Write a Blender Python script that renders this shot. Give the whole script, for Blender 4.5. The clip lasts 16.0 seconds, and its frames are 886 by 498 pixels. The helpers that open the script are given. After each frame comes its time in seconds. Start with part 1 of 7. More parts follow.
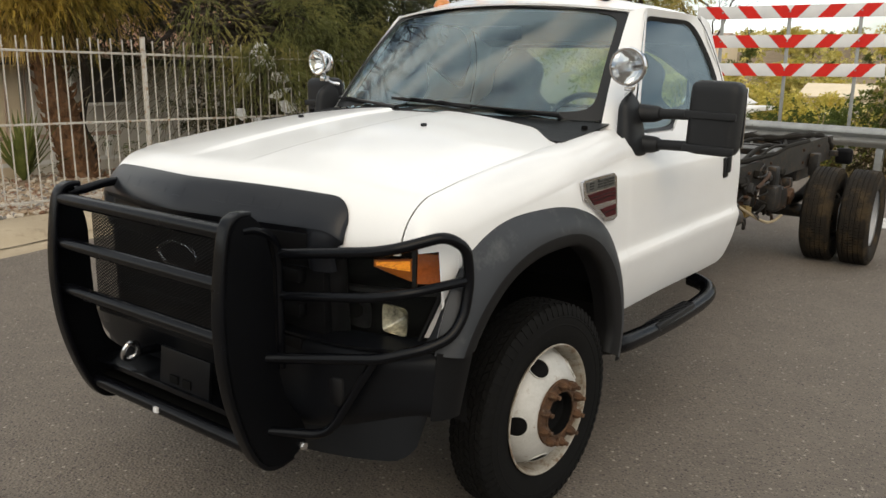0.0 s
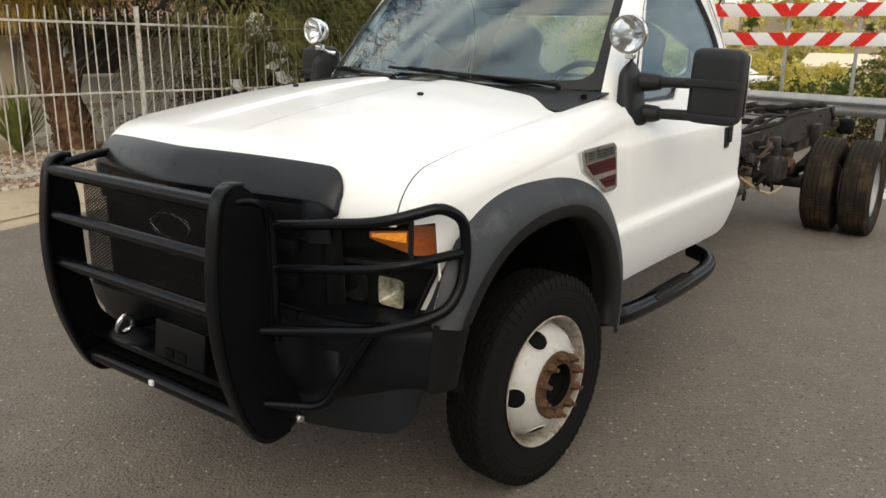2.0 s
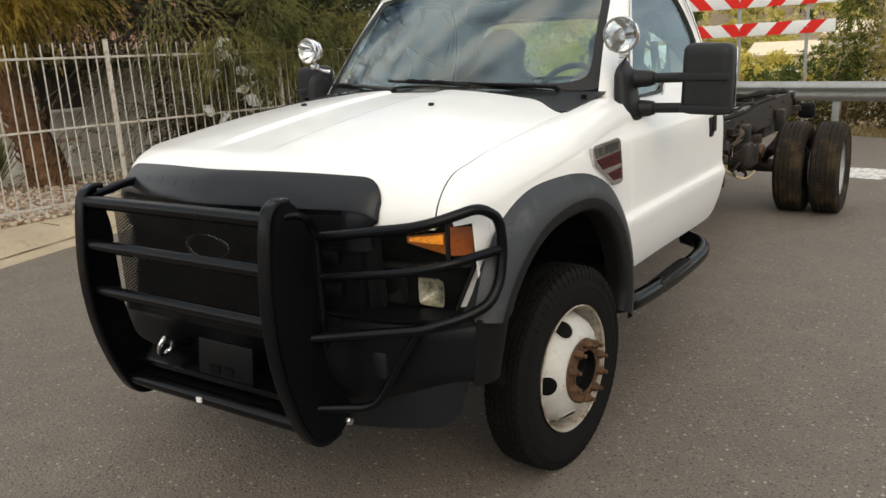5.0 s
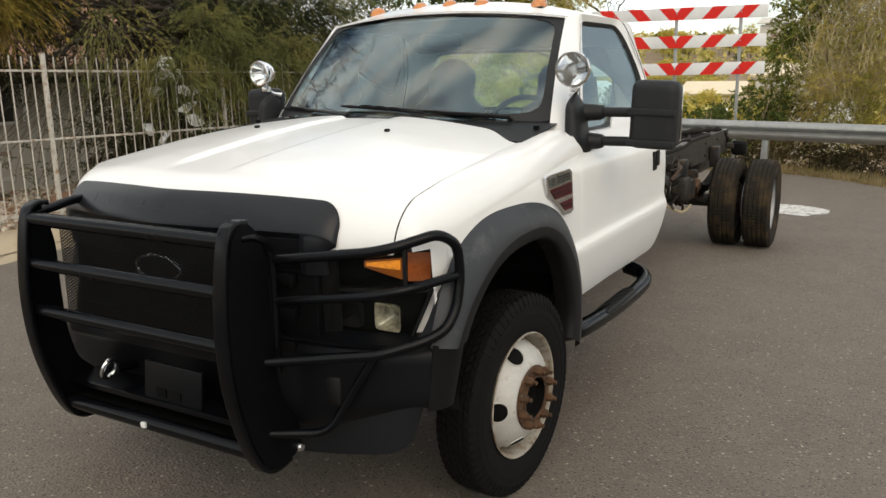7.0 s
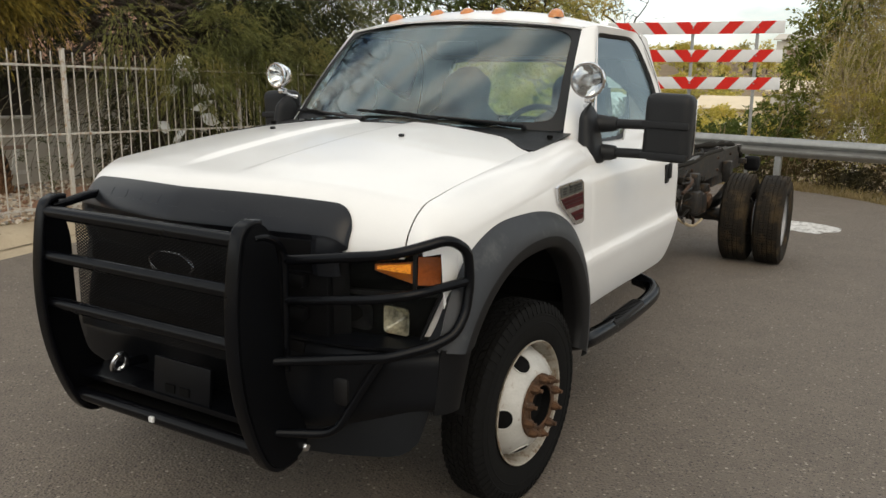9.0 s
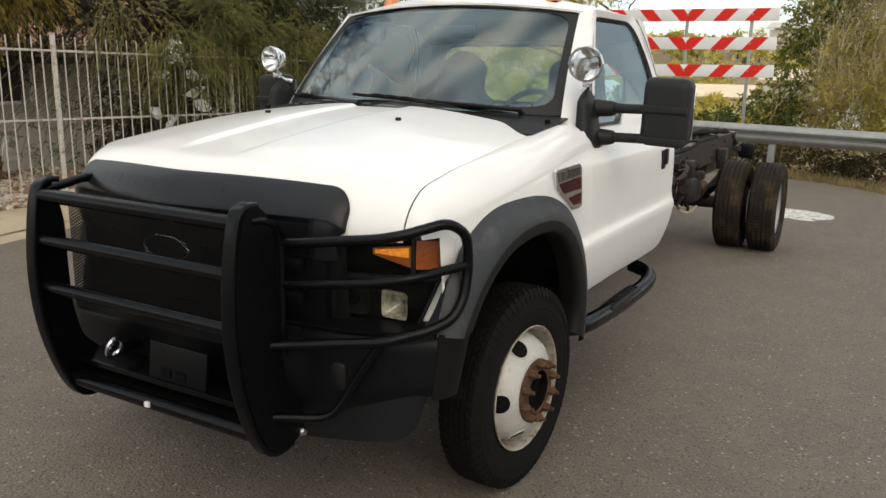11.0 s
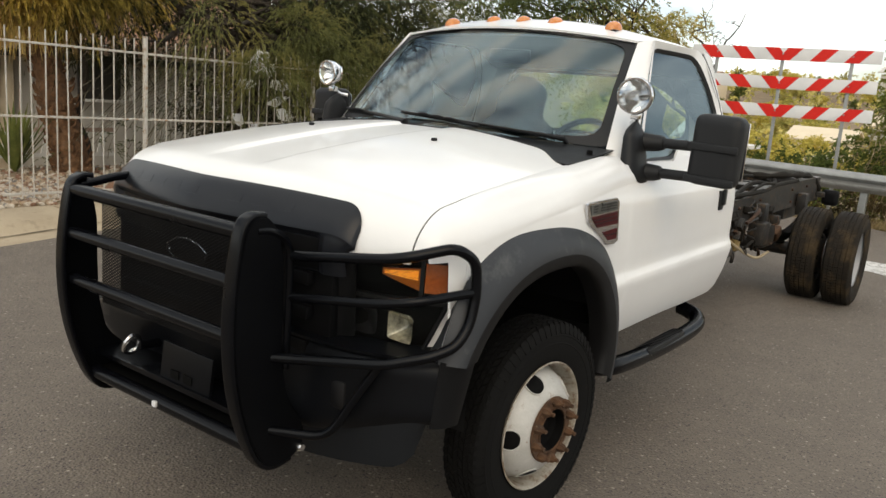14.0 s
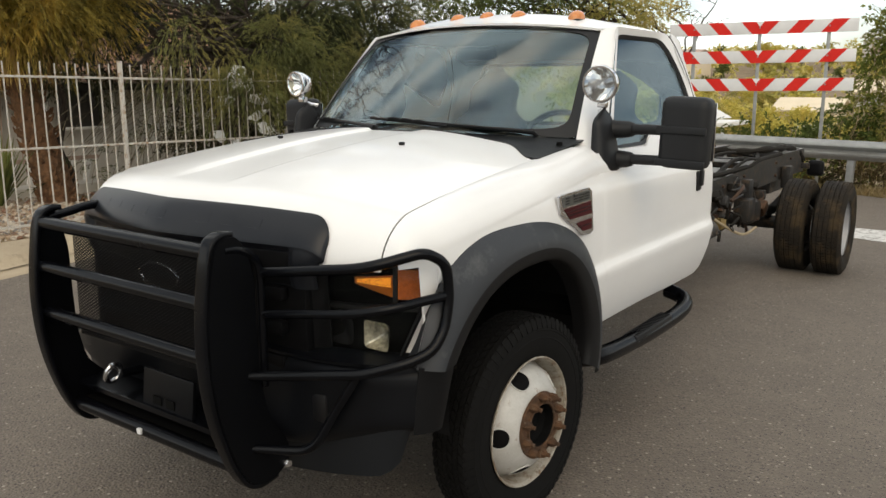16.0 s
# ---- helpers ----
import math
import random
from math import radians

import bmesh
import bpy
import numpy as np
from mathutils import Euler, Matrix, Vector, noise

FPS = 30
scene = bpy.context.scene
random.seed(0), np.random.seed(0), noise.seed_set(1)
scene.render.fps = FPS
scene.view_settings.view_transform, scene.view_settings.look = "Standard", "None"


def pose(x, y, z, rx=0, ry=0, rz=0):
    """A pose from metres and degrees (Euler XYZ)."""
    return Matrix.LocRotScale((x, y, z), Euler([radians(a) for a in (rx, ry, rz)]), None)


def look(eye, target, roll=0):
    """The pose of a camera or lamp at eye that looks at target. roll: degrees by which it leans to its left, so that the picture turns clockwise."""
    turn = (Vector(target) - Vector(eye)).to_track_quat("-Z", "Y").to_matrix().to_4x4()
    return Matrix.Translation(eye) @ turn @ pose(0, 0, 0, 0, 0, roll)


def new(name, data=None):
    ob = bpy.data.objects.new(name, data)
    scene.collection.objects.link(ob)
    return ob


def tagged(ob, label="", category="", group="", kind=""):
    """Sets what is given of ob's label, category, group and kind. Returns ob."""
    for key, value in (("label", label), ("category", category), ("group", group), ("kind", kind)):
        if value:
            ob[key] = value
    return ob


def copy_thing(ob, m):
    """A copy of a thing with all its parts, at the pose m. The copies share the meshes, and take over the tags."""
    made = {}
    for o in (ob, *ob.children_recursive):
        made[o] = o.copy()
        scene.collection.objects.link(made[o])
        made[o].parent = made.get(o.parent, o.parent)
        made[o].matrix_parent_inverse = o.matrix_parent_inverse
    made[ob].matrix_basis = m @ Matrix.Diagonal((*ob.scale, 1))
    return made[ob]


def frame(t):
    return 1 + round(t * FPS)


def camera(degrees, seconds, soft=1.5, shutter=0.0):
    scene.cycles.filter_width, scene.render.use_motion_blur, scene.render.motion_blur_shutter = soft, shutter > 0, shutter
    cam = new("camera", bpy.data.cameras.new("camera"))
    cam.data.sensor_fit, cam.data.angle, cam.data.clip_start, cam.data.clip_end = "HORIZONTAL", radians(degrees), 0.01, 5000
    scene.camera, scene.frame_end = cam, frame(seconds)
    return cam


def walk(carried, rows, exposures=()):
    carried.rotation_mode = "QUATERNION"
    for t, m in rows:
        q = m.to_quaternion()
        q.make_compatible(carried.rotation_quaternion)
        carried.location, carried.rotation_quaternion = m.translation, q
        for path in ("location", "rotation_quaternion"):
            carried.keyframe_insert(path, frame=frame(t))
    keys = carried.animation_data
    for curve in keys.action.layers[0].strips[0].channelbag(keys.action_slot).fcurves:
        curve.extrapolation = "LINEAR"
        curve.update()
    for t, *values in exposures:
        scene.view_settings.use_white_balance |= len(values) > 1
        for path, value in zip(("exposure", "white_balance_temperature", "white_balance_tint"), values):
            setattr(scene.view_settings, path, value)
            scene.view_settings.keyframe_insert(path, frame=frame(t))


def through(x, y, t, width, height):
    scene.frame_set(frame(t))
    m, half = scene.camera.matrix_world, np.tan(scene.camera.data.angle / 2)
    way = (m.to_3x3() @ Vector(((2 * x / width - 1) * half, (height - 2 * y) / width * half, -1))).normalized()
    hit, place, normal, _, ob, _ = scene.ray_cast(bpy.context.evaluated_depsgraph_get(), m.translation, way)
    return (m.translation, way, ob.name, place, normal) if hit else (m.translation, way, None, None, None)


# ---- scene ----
cam = camera(58.3, 16.0)
PATH = [
    (0, (2.267, -2.408, 1.63), (1.095, -0.85, 1.184), 0.9),
    (0.5, (2.27, -2.401, 1.627), (1.088, -0.855, 1.169), 0.7),
    (1, (2.276, -2.398, 1.616), (1.097, -0.854, 1.14), 0.4),
    (1.5, (2.266, -2.378, 1.607), (1.117, -0.84, 1.048), 0.0),
    (2, (2.253, -2.377, 1.619), (1.093, -0.83, 1.105), 0.8),
    (2.5, (2.264, -2.399, 1.626), (1.097, -0.833, 1.195), 0.5),
    (3, (2.268, -2.414, 1.632), (1.082, -0.857, 1.218), 0.0),
    (3.5, (2.285, -2.454, 1.617), (0.986, -1.011, 1.139), 0.6),
    (4, (2.267, -2.492, 1.623), (0.981, -1.053, 1.098), 0.6),
    (4.5, (2.201, -2.572, 1.624), (1.049, -1.019, 1.114), -2.7),
    (7, (2.112, -2.659, 1.626), (1.147, -0.961, 1.198), -0.7),
    (7.5, (2.111, -2.668, 1.627), (1.155, -0.955, 1.239), 0.2),
    (8, (2.121, -2.677, 1.626), (1.176, -0.959, 1.233), 0.6),
    (8.5, (2.12, -2.677, 1.626), (1.144, -0.987, 1.189), 0.7),
    (9, (2.116, -2.678, 1.628), (1.13, -0.988, 1.215), 1.0),
    (11.5, (2.085, -2.674, 1.608), (1.133, -0.973, 1.16), 1.6),
    (12, (2.079, -2.677, 1.611), (1.139, -0.968, 1.172), 2.4),
    (12.5, (2.082, -2.678, 1.607), (1.127, -0.98, 1.158), 2.2),
    (13, (2.094, -2.664, 1.612), (1.111, -0.971, 1.2), 2.2),
    (13.5, (2.144, -2.595, 1.609), (1.081, -0.96, 1.163), 1.6),
    (14, (2.236, -2.502, 1.616), (1.092, -0.91, 1.218), 4.6),
    (14.5, (2.262, -2.467, 1.622), (1.063, -0.92, 1.21), 2.6),
    (15, (2.28, -2.463, 1.605), (1.07, -0.937, 1.15), 2.3),
    (15.5, (2.279, -2.431, 1.629), (1.077, -0.892, 1.2), -0.9),
    (16, (2.298, -2.441, 1.631), (1.158, -0.847, 1.231), 0.1),
]
walk(cam, [(t, look(eye, target, roll)) for t, eye, target, roll in PATH], [(t, s, 7300, 9) for t, s in ((0.0, 0.0), (1.0, -0.06), (1.5, 0.07), (2.0, 0.16), (2.5, 0.10), (3.0, 0.04), (4.0, 0.14), (4.5, 0.14), (7.0, 0.08), (7.5, 0.09), (8.0, -0.06), (8.5, -0.11), (9.2, -0.10), (11.5, 0.04), (12.5, 0.06), (13.5, 0.03), (14.5, 0.08), (16.0, 0.02))])

# ---- world, sun, exposure ----
SUN_HEIGHT, SUN_TURN = radians(40), radians(140)
world = bpy.data.worlds.new("world")
scene.world = world
world.use_nodes = True
wn = world.node_tree.nodes
sky = wn.new("ShaderNodeTexSky")
sky.sky_type, sky.sun_disc = "NISHITA", False
sky.sun_elevation, sky.sun_rotation = SUN_HEIGHT, SUN_TURN
sky.air_density, sky.dust_density, sky.ozone_density = 1.0, 1.2, 1.6
wn["Background"].inputs["Strength"].default_value = 0.122
# soft broken cloud over the clear sky
wl = world.node_tree.links
coord, stretch, puff, cover, veil = (wn.new(k) for k in ("ShaderNodeTexCoord", "ShaderNodeMapping", "ShaderNodeTexNoise", "ShaderNodeValToRGB", "ShaderNodeMix"))
stretch.inputs["Scale"].default_value = (1.0, 2.2, 3.0)
stretch.inputs["Rotation"].default_value = (0, 0, radians(35))
puff.inputs["Scale"].default_value, puff.inputs["Detail"].default_value, puff.inputs["Roughness"].default_value = 1.8, 7.0, 0.55
cover.color_ramp.elements[0].position, cover.color_ramp.elements[1].position = 0.38, 0.57
veil.data_type = "RGBA"
veil.inputs[7].default_value = (12.2, 13.0, 13.8, 1)
wl.new(coord.outputs["Generated"], stretch.inputs["Vector"])
wl.new(stretch.outputs[0], puff.inputs["Vector"])
wl.new(puff.outputs["Fac"], cover.inputs["Fac"])
wl.new(cover.outputs["Color"], veil.inputs["Factor"])
wl.new(sky.outputs[0], veil.inputs[6])
wl.new(veil.outputs[2], wn["Background"].inputs["Color"])
sun_data = bpy.data.lights.new("sun", "SUN")
sun_data.energy, sun_data.angle, sun_data.color = 1.0, radians(45), (1.0, 0.87, 0.68)
sun = new("sun", sun_data)
sun_way = Vector((math.sin(SUN_TURN) * math.cos(SUN_HEIGHT), math.cos(SUN_TURN) * math.cos(SUN_HEIGHT), math.sin(SUN_HEIGHT)))
sun.matrix_world = look(sun_way * 40, (0, 0, 0))

# ---- materials ----
def nodes_of(name):
    m = bpy.data.materials.new(name)
    m.use_nodes = True
    nt = m.node_tree
    return m, nt, nt.nodes["Principled BSDF"]


def link(nt, a, b):
    nt.links.new(a, b)


def noise_node(nt, scale, detail=4.0, rough=0.6, kind="Object"):
    tc = nt.nodes.new("ShaderNodeTexCoord")
    n = nt.nodes.new("ShaderNodeTexNoise")
    n.inputs["Scale"].default_value, n.inputs["Detail"].default_value, n.inputs["Roughness"].default_value = scale, detail, rough
    link(nt, tc.outputs[kind], n.inputs["Vector"])
    return n


def ramp(nt, src, stops):
    r = nt.nodes.new("ShaderNodeValToRGB")
    while len(r.color_ramp.elements) < len(stops):
        r.color_ramp.elements.new(0.5)
    for e, (p, c) in zip(r.color_ramp.elements, stops):
        e.position, e.color = p, (*c, 1)
    link(nt, src, r.inputs["Fac"])
    return r


def mixed(nt, fac, a, b, mode="MIX"):
    m = nt.nodes.new("ShaderNodeMix")
    m.data_type, m.blend_type = "RGBA", mode
    if isinstance(fac, float):
        m.inputs["Factor"].default_value = fac
    else:
        link(nt, fac, m.inputs["Factor"])
    for sock, v in ((m.inputs[6], a), (m.inputs[7], b)):
        if isinstance(v, tuple):
            sock.default_value = (*v, 1)
        else:
            link(nt, v, sock)
    return m.outputs[2]


def bumped(nt, bsdf, src, strength, dist=0.01):
    b = nt.nodes.new("ShaderNodeBump")
    b.inputs["Strength"].default_value, b.inputs["Distance"].default_value = strength, dist
    link(nt, src, b.inputs["Height"])
    link(nt, b.outputs[0], bsdf.inputs["Normal"])


def surface(name, dark, light, rough=0.5, metal=0.0, coarse=3.0, fine=60.0, bump=0.15, dist=0.002, coat=0.0, spread=0.12, dirt=None, dirt_at=0.62, spec=None):
    """A painted, plastic, metal or stone surface with coarse and fine variation and, if asked, patches of dirt."""
    m, nt, p = nodes_of(name)
    big, small = noise_node(nt, coarse, 5), noise_node(nt, fine, 3)
    base = ramp(nt, big.outputs["Fac"], [(0.3, dark), (0.7, light)]).outputs[0]
    col = mixed(nt, 0.22, base, ramp(nt, small.outputs["Fac"], [(0.35, dark), (0.65, light)]).outputs[0])
    if dirt:
        d = noise_node(nt, coarse * 2.3, 8, 0.7)
        col = mixed(nt, ramp(nt, d.outputs["Fac"], [(dirt_at - 0.06, (0, 0, 0)), (dirt_at + 0.08, (1, 1, 1))]).outputs[0], col, dirt)
    link(nt, col, p.inputs["Base Color"])
    r = nt.nodes.new("ShaderNodeMapRange")
    r.inputs["To Min"].default_value, r.inputs["To Max"].default_value = max(rough - spread, 0.02), min(rough + spread, 1)
    link(nt, big.outputs["Fac"], r.inputs["Value"])
    link(nt, r.outputs[0], p.inputs["Roughness"])
    p.inputs["Metallic"].default_value = metal
    if coat:
        p.inputs["Coat Weight"].default_value, p.inputs["Coat Roughness"].default_value = coat, 0.06
    if spec is not None:
        p.inputs["Specular IOR Level"].default_value = spec
    if bump:
        bumped(nt, p, small.outputs["Fac"], bump, dist)
    return m


def glass(name, tint=(1, 1, 1), rough=0.0, ior=2.1, sheen=(0.78, 0.93, 1.0), dust=0.0):
    m, nt, p = nodes_of(name)
    nt.nodes.remove(p)
    out = nt.nodes["Material Output"]
    tr, gl, mix, fr = (nt.nodes.new(k) for k in ("ShaderNodeBsdfTransparent", "ShaderNodeBsdfGlossy", "ShaderNodeMixShader", "ShaderNodeFresnel"))
    tr.inputs[0].default_value = (*tint, 1)
    gl.inputs["Roughness"].default_value = rough
    # Bluish gloss tint puts the sky's colour into the reflections.
    gl.inputs[0].default_value = (*sheen, 1)
    fr.inputs["IOR"].default_value = ior
    link(nt, fr.outputs[0], mix.inputs[0])
    link(nt, tr.outputs[0], mix.inputs[1])
    link(nt, gl.outputs[0], mix.inputs[2])
    top = mix.outputs[0]
    if dust:
        # a thin film of dust, wiped into slanting streaks
        coord, turn, draw, streak = (nt.nodes.new(k) for k in ("ShaderNodeTexCoord", "ShaderNodeMapping", "ShaderNodeMapping", "ShaderNodeTexNoise"))
        turn.inputs["Rotation"].default_value = (0, radians(50), 0)
        draw.inputs["Scale"].default_value = (0.8, 0.5, 4.0)
        streak.inputs["Scale"].default_value, streak.inputs["Detail"].default_value = 1.5, 4.0
        link(nt, coord.outputs["Object"], turn.inputs["Vector"])
        link(nt, turn.outputs[0], draw.inputs["Vector"])
        link(nt, draw.outputs[0], streak.inputs["Vector"])
        film = nt.nodes.new("ShaderNodeBsdfDiffuse")
        film.inputs[0].default_value = (0.80, 0.74, 0.60, 1)
        over = nt.nodes.new("ShaderNodeMixShader")
        link(nt, ramp(nt, streak.outputs["Fac"], [(0.42, (0, 0, 0)), (0.70, (dust, dust, dust))]).outputs[0], over.inputs[0])
        link(nt, top, over.inputs[1])
        link(nt, film.outputs[0], over.inputs[2])
        top = over.outputs[0]
    link(nt, top, out.inputs["Surface"])
    return m


def leafy(name, dark, light, dry, dry_at=0.6, rough=0.6, through=0.25, scale=1.2, clumps=3.5):
    m, nt, p = nodes_of(name)
    geo = nt.nodes.new("ShaderNodeNewGeometry")
    big = noise_node(nt, scale, 3)
    clump = noise_node(nt, clumps, 3)
    tone = nt.nodes.new("ShaderNodeMath")
    tone.operation, tone.use_clamp = "MULTIPLY_ADD", True
    tone.inputs[1].default_value, tone.inputs[2].default_value = 2.6, -0.98
    link(nt, clump.outputs["Fac"], tone.inputs[0])
    share = nt.nodes.new("ShaderNodeMix")
    share.inputs[0].default_value = 0.35
    link(nt, tone.outputs[0], share.inputs[2])
    link(nt, geo.outputs["Random Per Island"], share.inputs[3])
    col = ramp(nt, share.outputs[0], [(0.08, dark), (0.80, light), (1.0, dry)]).outputs[0]
    col = mixed(nt, ramp(nt, big.outputs["Fac"], [(dry_at - 0.12, (0, 0, 0)), (dry_at + 0.12, (1, 1, 1))]).outputs[0], col, dry)
    link(nt, col, p.inputs["Base Color"])
    p.inputs["Roughness"].default_value = rough
    p.inputs["Specular IOR Level"].default_value = 0.25
    tl = nt.nodes.new("ShaderNodeBsdfTranslucent")
    link(nt, col, tl.inputs[0])
    mix = nt.nodes.new("ShaderNodeMixShader")
    mix.inputs[0].default_value = through
    link(nt, p.outputs[0], mix.inputs[1])
    link(nt, tl.outputs[0], mix.inputs[2])
    link(nt, mix.outputs[0], nt.nodes["Material Output"].inputs["Surface"])
    return m


def asphalt_mat():
    m, nt, p = nodes_of("asphalt")
    big, mid = noise_node(nt, 0.35, 6), noise_node(nt, 3.0, 6, 0.65)
    tc = nt.nodes.new("ShaderNodeTexCoord")
    col = ramp(nt, big.outputs["Fac"], [(0.3, (0.122, 0.101, 0.083)), (0.7, (0.159, 0.132, 0.107))]).outputs[0]
    col = mixed(nt, 0.4, col, ramp(nt, mid.outputs["Fac"], [(0.3, (0.097, 0.080, 0.066)), (0.7, (0.182, 0.152, 0.123))]).outputs[0])
    for scale, lo, tone in ((110.0, 0.34, (0.052, 0.044, 0.036)), (64.0, 0.28, (0.207, 0.177, 0.141)), (40.0, 0.20, (0.052, 0.044, 0.038)), (27.0, 0.13, (0.341, 0.305, 0.254))):
        v = nt.nodes.new("ShaderNodeTexVoronoi")
        v.inputs["Scale"].default_value = scale
        link(nt, tc.outputs["Object"], v.inputs["Vector"])
        mask = ramp(nt, v.outputs["Distance"], [(lo, (1, 1, 1)), (lo + 0.1, (0, 0, 0))])
        sel = nt.nodes.new("ShaderNodeSeparateColor")
        link(nt, v.outputs["Color"], sel.inputs[0])
        keep = ramp(nt, sel.outputs[0], [(0.5, (0, 0, 0)), (0.85, (1, 1, 1))])
        col = mixed(nt, mixed(nt, 1.0, mask.outputs[0], keep.outputs[0], "MULTIPLY"), col, tone)
    link(nt, col, p.inputs["Base Color"])
    p.inputs["Roughness"].default_value = 0.82
    v = nt.nodes.new("ShaderNodeTexVoronoi")
    v.inputs["Scale"].default_value = 80.0
    link(nt, tc.outputs["Object"], v.inputs["Vector"])
    bumped(nt, p, v.outputs["Distance"], 0.8, 0.006)
    return m


def striped_mat():
    """Retroreflective barricade sheeting with a fine honeycomb."""
    return surface("barricade_white", (0.62, 0.63, 0.64), (0.74, 0.74, 0.74), 0.4, 0, 4, 160, 0.1, 0.001)


ASPHALT = asphalt_mat()
WHITE = surface("white_truck_paint", (0.74, 0.738, 0.732), (0.79, 0.788, 0.782), 0.4, 0, 2.2, 240, 0.0, 0.0, 0.6, 0.04, spec=0.12)
BLACKTEX = surface("black_textured_plastic", (0.007, 0.0075, 0.0085), (0.012, 0.0125, 0.014), 0.5, 0, 5, 420, 0.25, 0.001, dirt=(0.03, 0.028, 0.026), dirt_at=0.74, spec=0.3)
GUARD = surface("black_powder_coat", (0.0018, 0.0021, 0.0030), (0.0032, 0.0036, 0.0050), 0.24, 0, 4, 300, 0.05, 0.0005, dirt=(0.010, 0.009, 0.008), dirt_at=0.76, spec=0.16)
PLATE_BLACK = surface("flat_black_plate", (0.0016, 0.0018, 0.0024), (0.0026, 0.0029, 0.0038), 0.5, 0, 4, 300, 0.05, 0.0005, spec=0.08)
BUMPER_END = surface("dark_bumper_plastic", (0.0035, 0.0037, 0.0043), (0.0062, 0.0065, 0.0074), 0.42, 0, 4, 300, 0.1, 0.0005, spec=0.18)
BUMPER_BLACK = surface("black_bumper_paint", (0.0028, 0.0032, 0.0042), (0.0050, 0.0055, 0.0070), 0.34, 0, 4, 300, 0.05, 0.0005, spec=0.14)
# Base lifted above the guard's black for the light the strands catch.
MESH = surface("sheen_lifted_black_mesh", (0.005, 0.005, 0.006), (0.011, 0.011, 0.0115), 0.45, 0, 9, 300, 0.05, 0.0005, spec=0.18)
# Blue-grey base carries the shield's sheen; the brown patches are dirt.
BROW = surface("sheen_toned_black_shield", (0.007, 0.008, 0.0105), (0.014, 0.0155, 0.0195), 0.33, 0, 2.5, 200, 0.05, 0.0005, dirt=(0.035, 0.024, 0.016), dirt_at=0.66, spec=0.25)
FLARE = surface("grey_moulded_plastic", (0.0135, 0.0155, 0.0195), (0.022, 0.0245, 0.029), 0.5, 0, 3, 300, 0.15, 0.0008, dirt=(0.060, 0.062, 0.062), dirt_at=0.62)
GRILLE_BLACK = surface("black_grille_plastic", (0.0025, 0.0025, 0.003), (0.005, 0.005, 0.0055), 0.5, 0, 4, 260, 0.15, 0.0008, spec=0.12)
# On the flare's lip this darker plastic stands for its shaded inner face.
LIP = surface("dark_flare_lip", (0.004, 0.004, 0.0045), (0.008, 0.008, 0.0085), 0.55, 0, 4, 260, 0.15, 0.0008, spec=0.25)
# Near-black, mostly standing for the shade in cavities and openings.
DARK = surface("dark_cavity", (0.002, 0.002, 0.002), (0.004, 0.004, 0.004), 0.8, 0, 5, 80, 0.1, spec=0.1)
RUBBER = surface("tyre_rubber", (0.0028, 0.0028, 0.0028), (0.0052, 0.005, 0.0048), 0.8, 0, 6, 120, 0.25, 0.002, dirt=(0.016, 0.013, 0.010), dirt_at=0.66, spec=0.15)
RUBBER_WORN = surface("dusty_tyre_rubber", (0.008, 0.0065, 0.005), (0.022, 0.016, 0.010), 0.85, 0, 3, 90, 0.2, 0.002, dirt=(0.050, 0.034, 0.017), dirt_at=0.56, spec=0.25)
RIM = surface("white_painted_steel_wheel", (0.37, 0.36, 0.335), (0.52, 0.51, 0.485), 0.45, 0, 9, 120, 0.08, 0.001, dirt=(0.20, 0.12, 0.07), dirt_at=0.63)
RIM_GREY = surface("grey_steel_wheel", (0.30, 0.31, 0.33), (0.42, 0.43, 0.45), 0.45, 0.1, 8, 120, 0.08, 0.001, dirt=(0.16, 0.12, 0.09), dirt_at=0.66)
RUST_DARK = surface("dark_rust", (0.025, 0.014, 0.009), (0.075, 0.036, 0.018), 0.85, 0.1, 18, 120, 0.4, 0.003)
RUST = surface("rusty_steel", (0.026, 0.014, 0.008), (0.13, 0.062, 0.028), 0.85, 0.15, 22, 160, 0.5, 0.003, dirt=(0.17, 0.13, 0.10), dirt_at=0.63)
CHASSIS = surface("oily_chassis_paint", (0.007, 0.007, 0.0075), (0.040, 0.037, 0.034), 0.5, 0.1, 6, 70, 0.3, 0.003, dirt=(0.085, 0.055, 0.032), dirt_at=0.58, spec=0.3)
CHASSIS_TOP = surface("worn_frame_steel", (0.09, 0.09, 0.09), (0.24, 0.235, 0.225), 0.5, 0.35, 4, 60, 0.3, 0.003, dirt=(0.06, 0.04, 0.03), dirt_at=0.6)
HOSE = surface("black_hose", (0.007, 0.006, 0.005), (0.02, 0.017, 0.013), 0.7, 0, 8, 80, 0.2, spec=0.12)
CHROME = surface("chrome", (0.72, 0.72, 0.73), (0.84, 0.84, 0.85), 0.07, 1.0, 6, 200, 0.0, 0, 0, 0.03)
CHROME_DULL = surface("dull_chrome", (0.58, 0.58, 0.60), (0.76, 0.76, 0.77), 0.22, 1.0, 8, 200, 0.1, 0.0006)
BADGE_RED = surface("dark_red_badge", (0.045, 0.005, 0.007), (0.075, 0.009, 0.011), 0.45, 0, 8, 200, 0.05, 0.0006, spec=0.15)
BADGE_GREY = surface("grey_badge_header", (0.10, 0.105, 0.10), (0.17, 0.175, 0.17), 0.3, 0.5, 8, 200, 0.05, 0.0006)
BADGE_BLACK = surface("black_badge", (0.006, 0.006, 0.0065), (0.011, 0.011, 0.012), 0.35, 0, 8, 200, 0.05, 0.0006, spec=0.3)
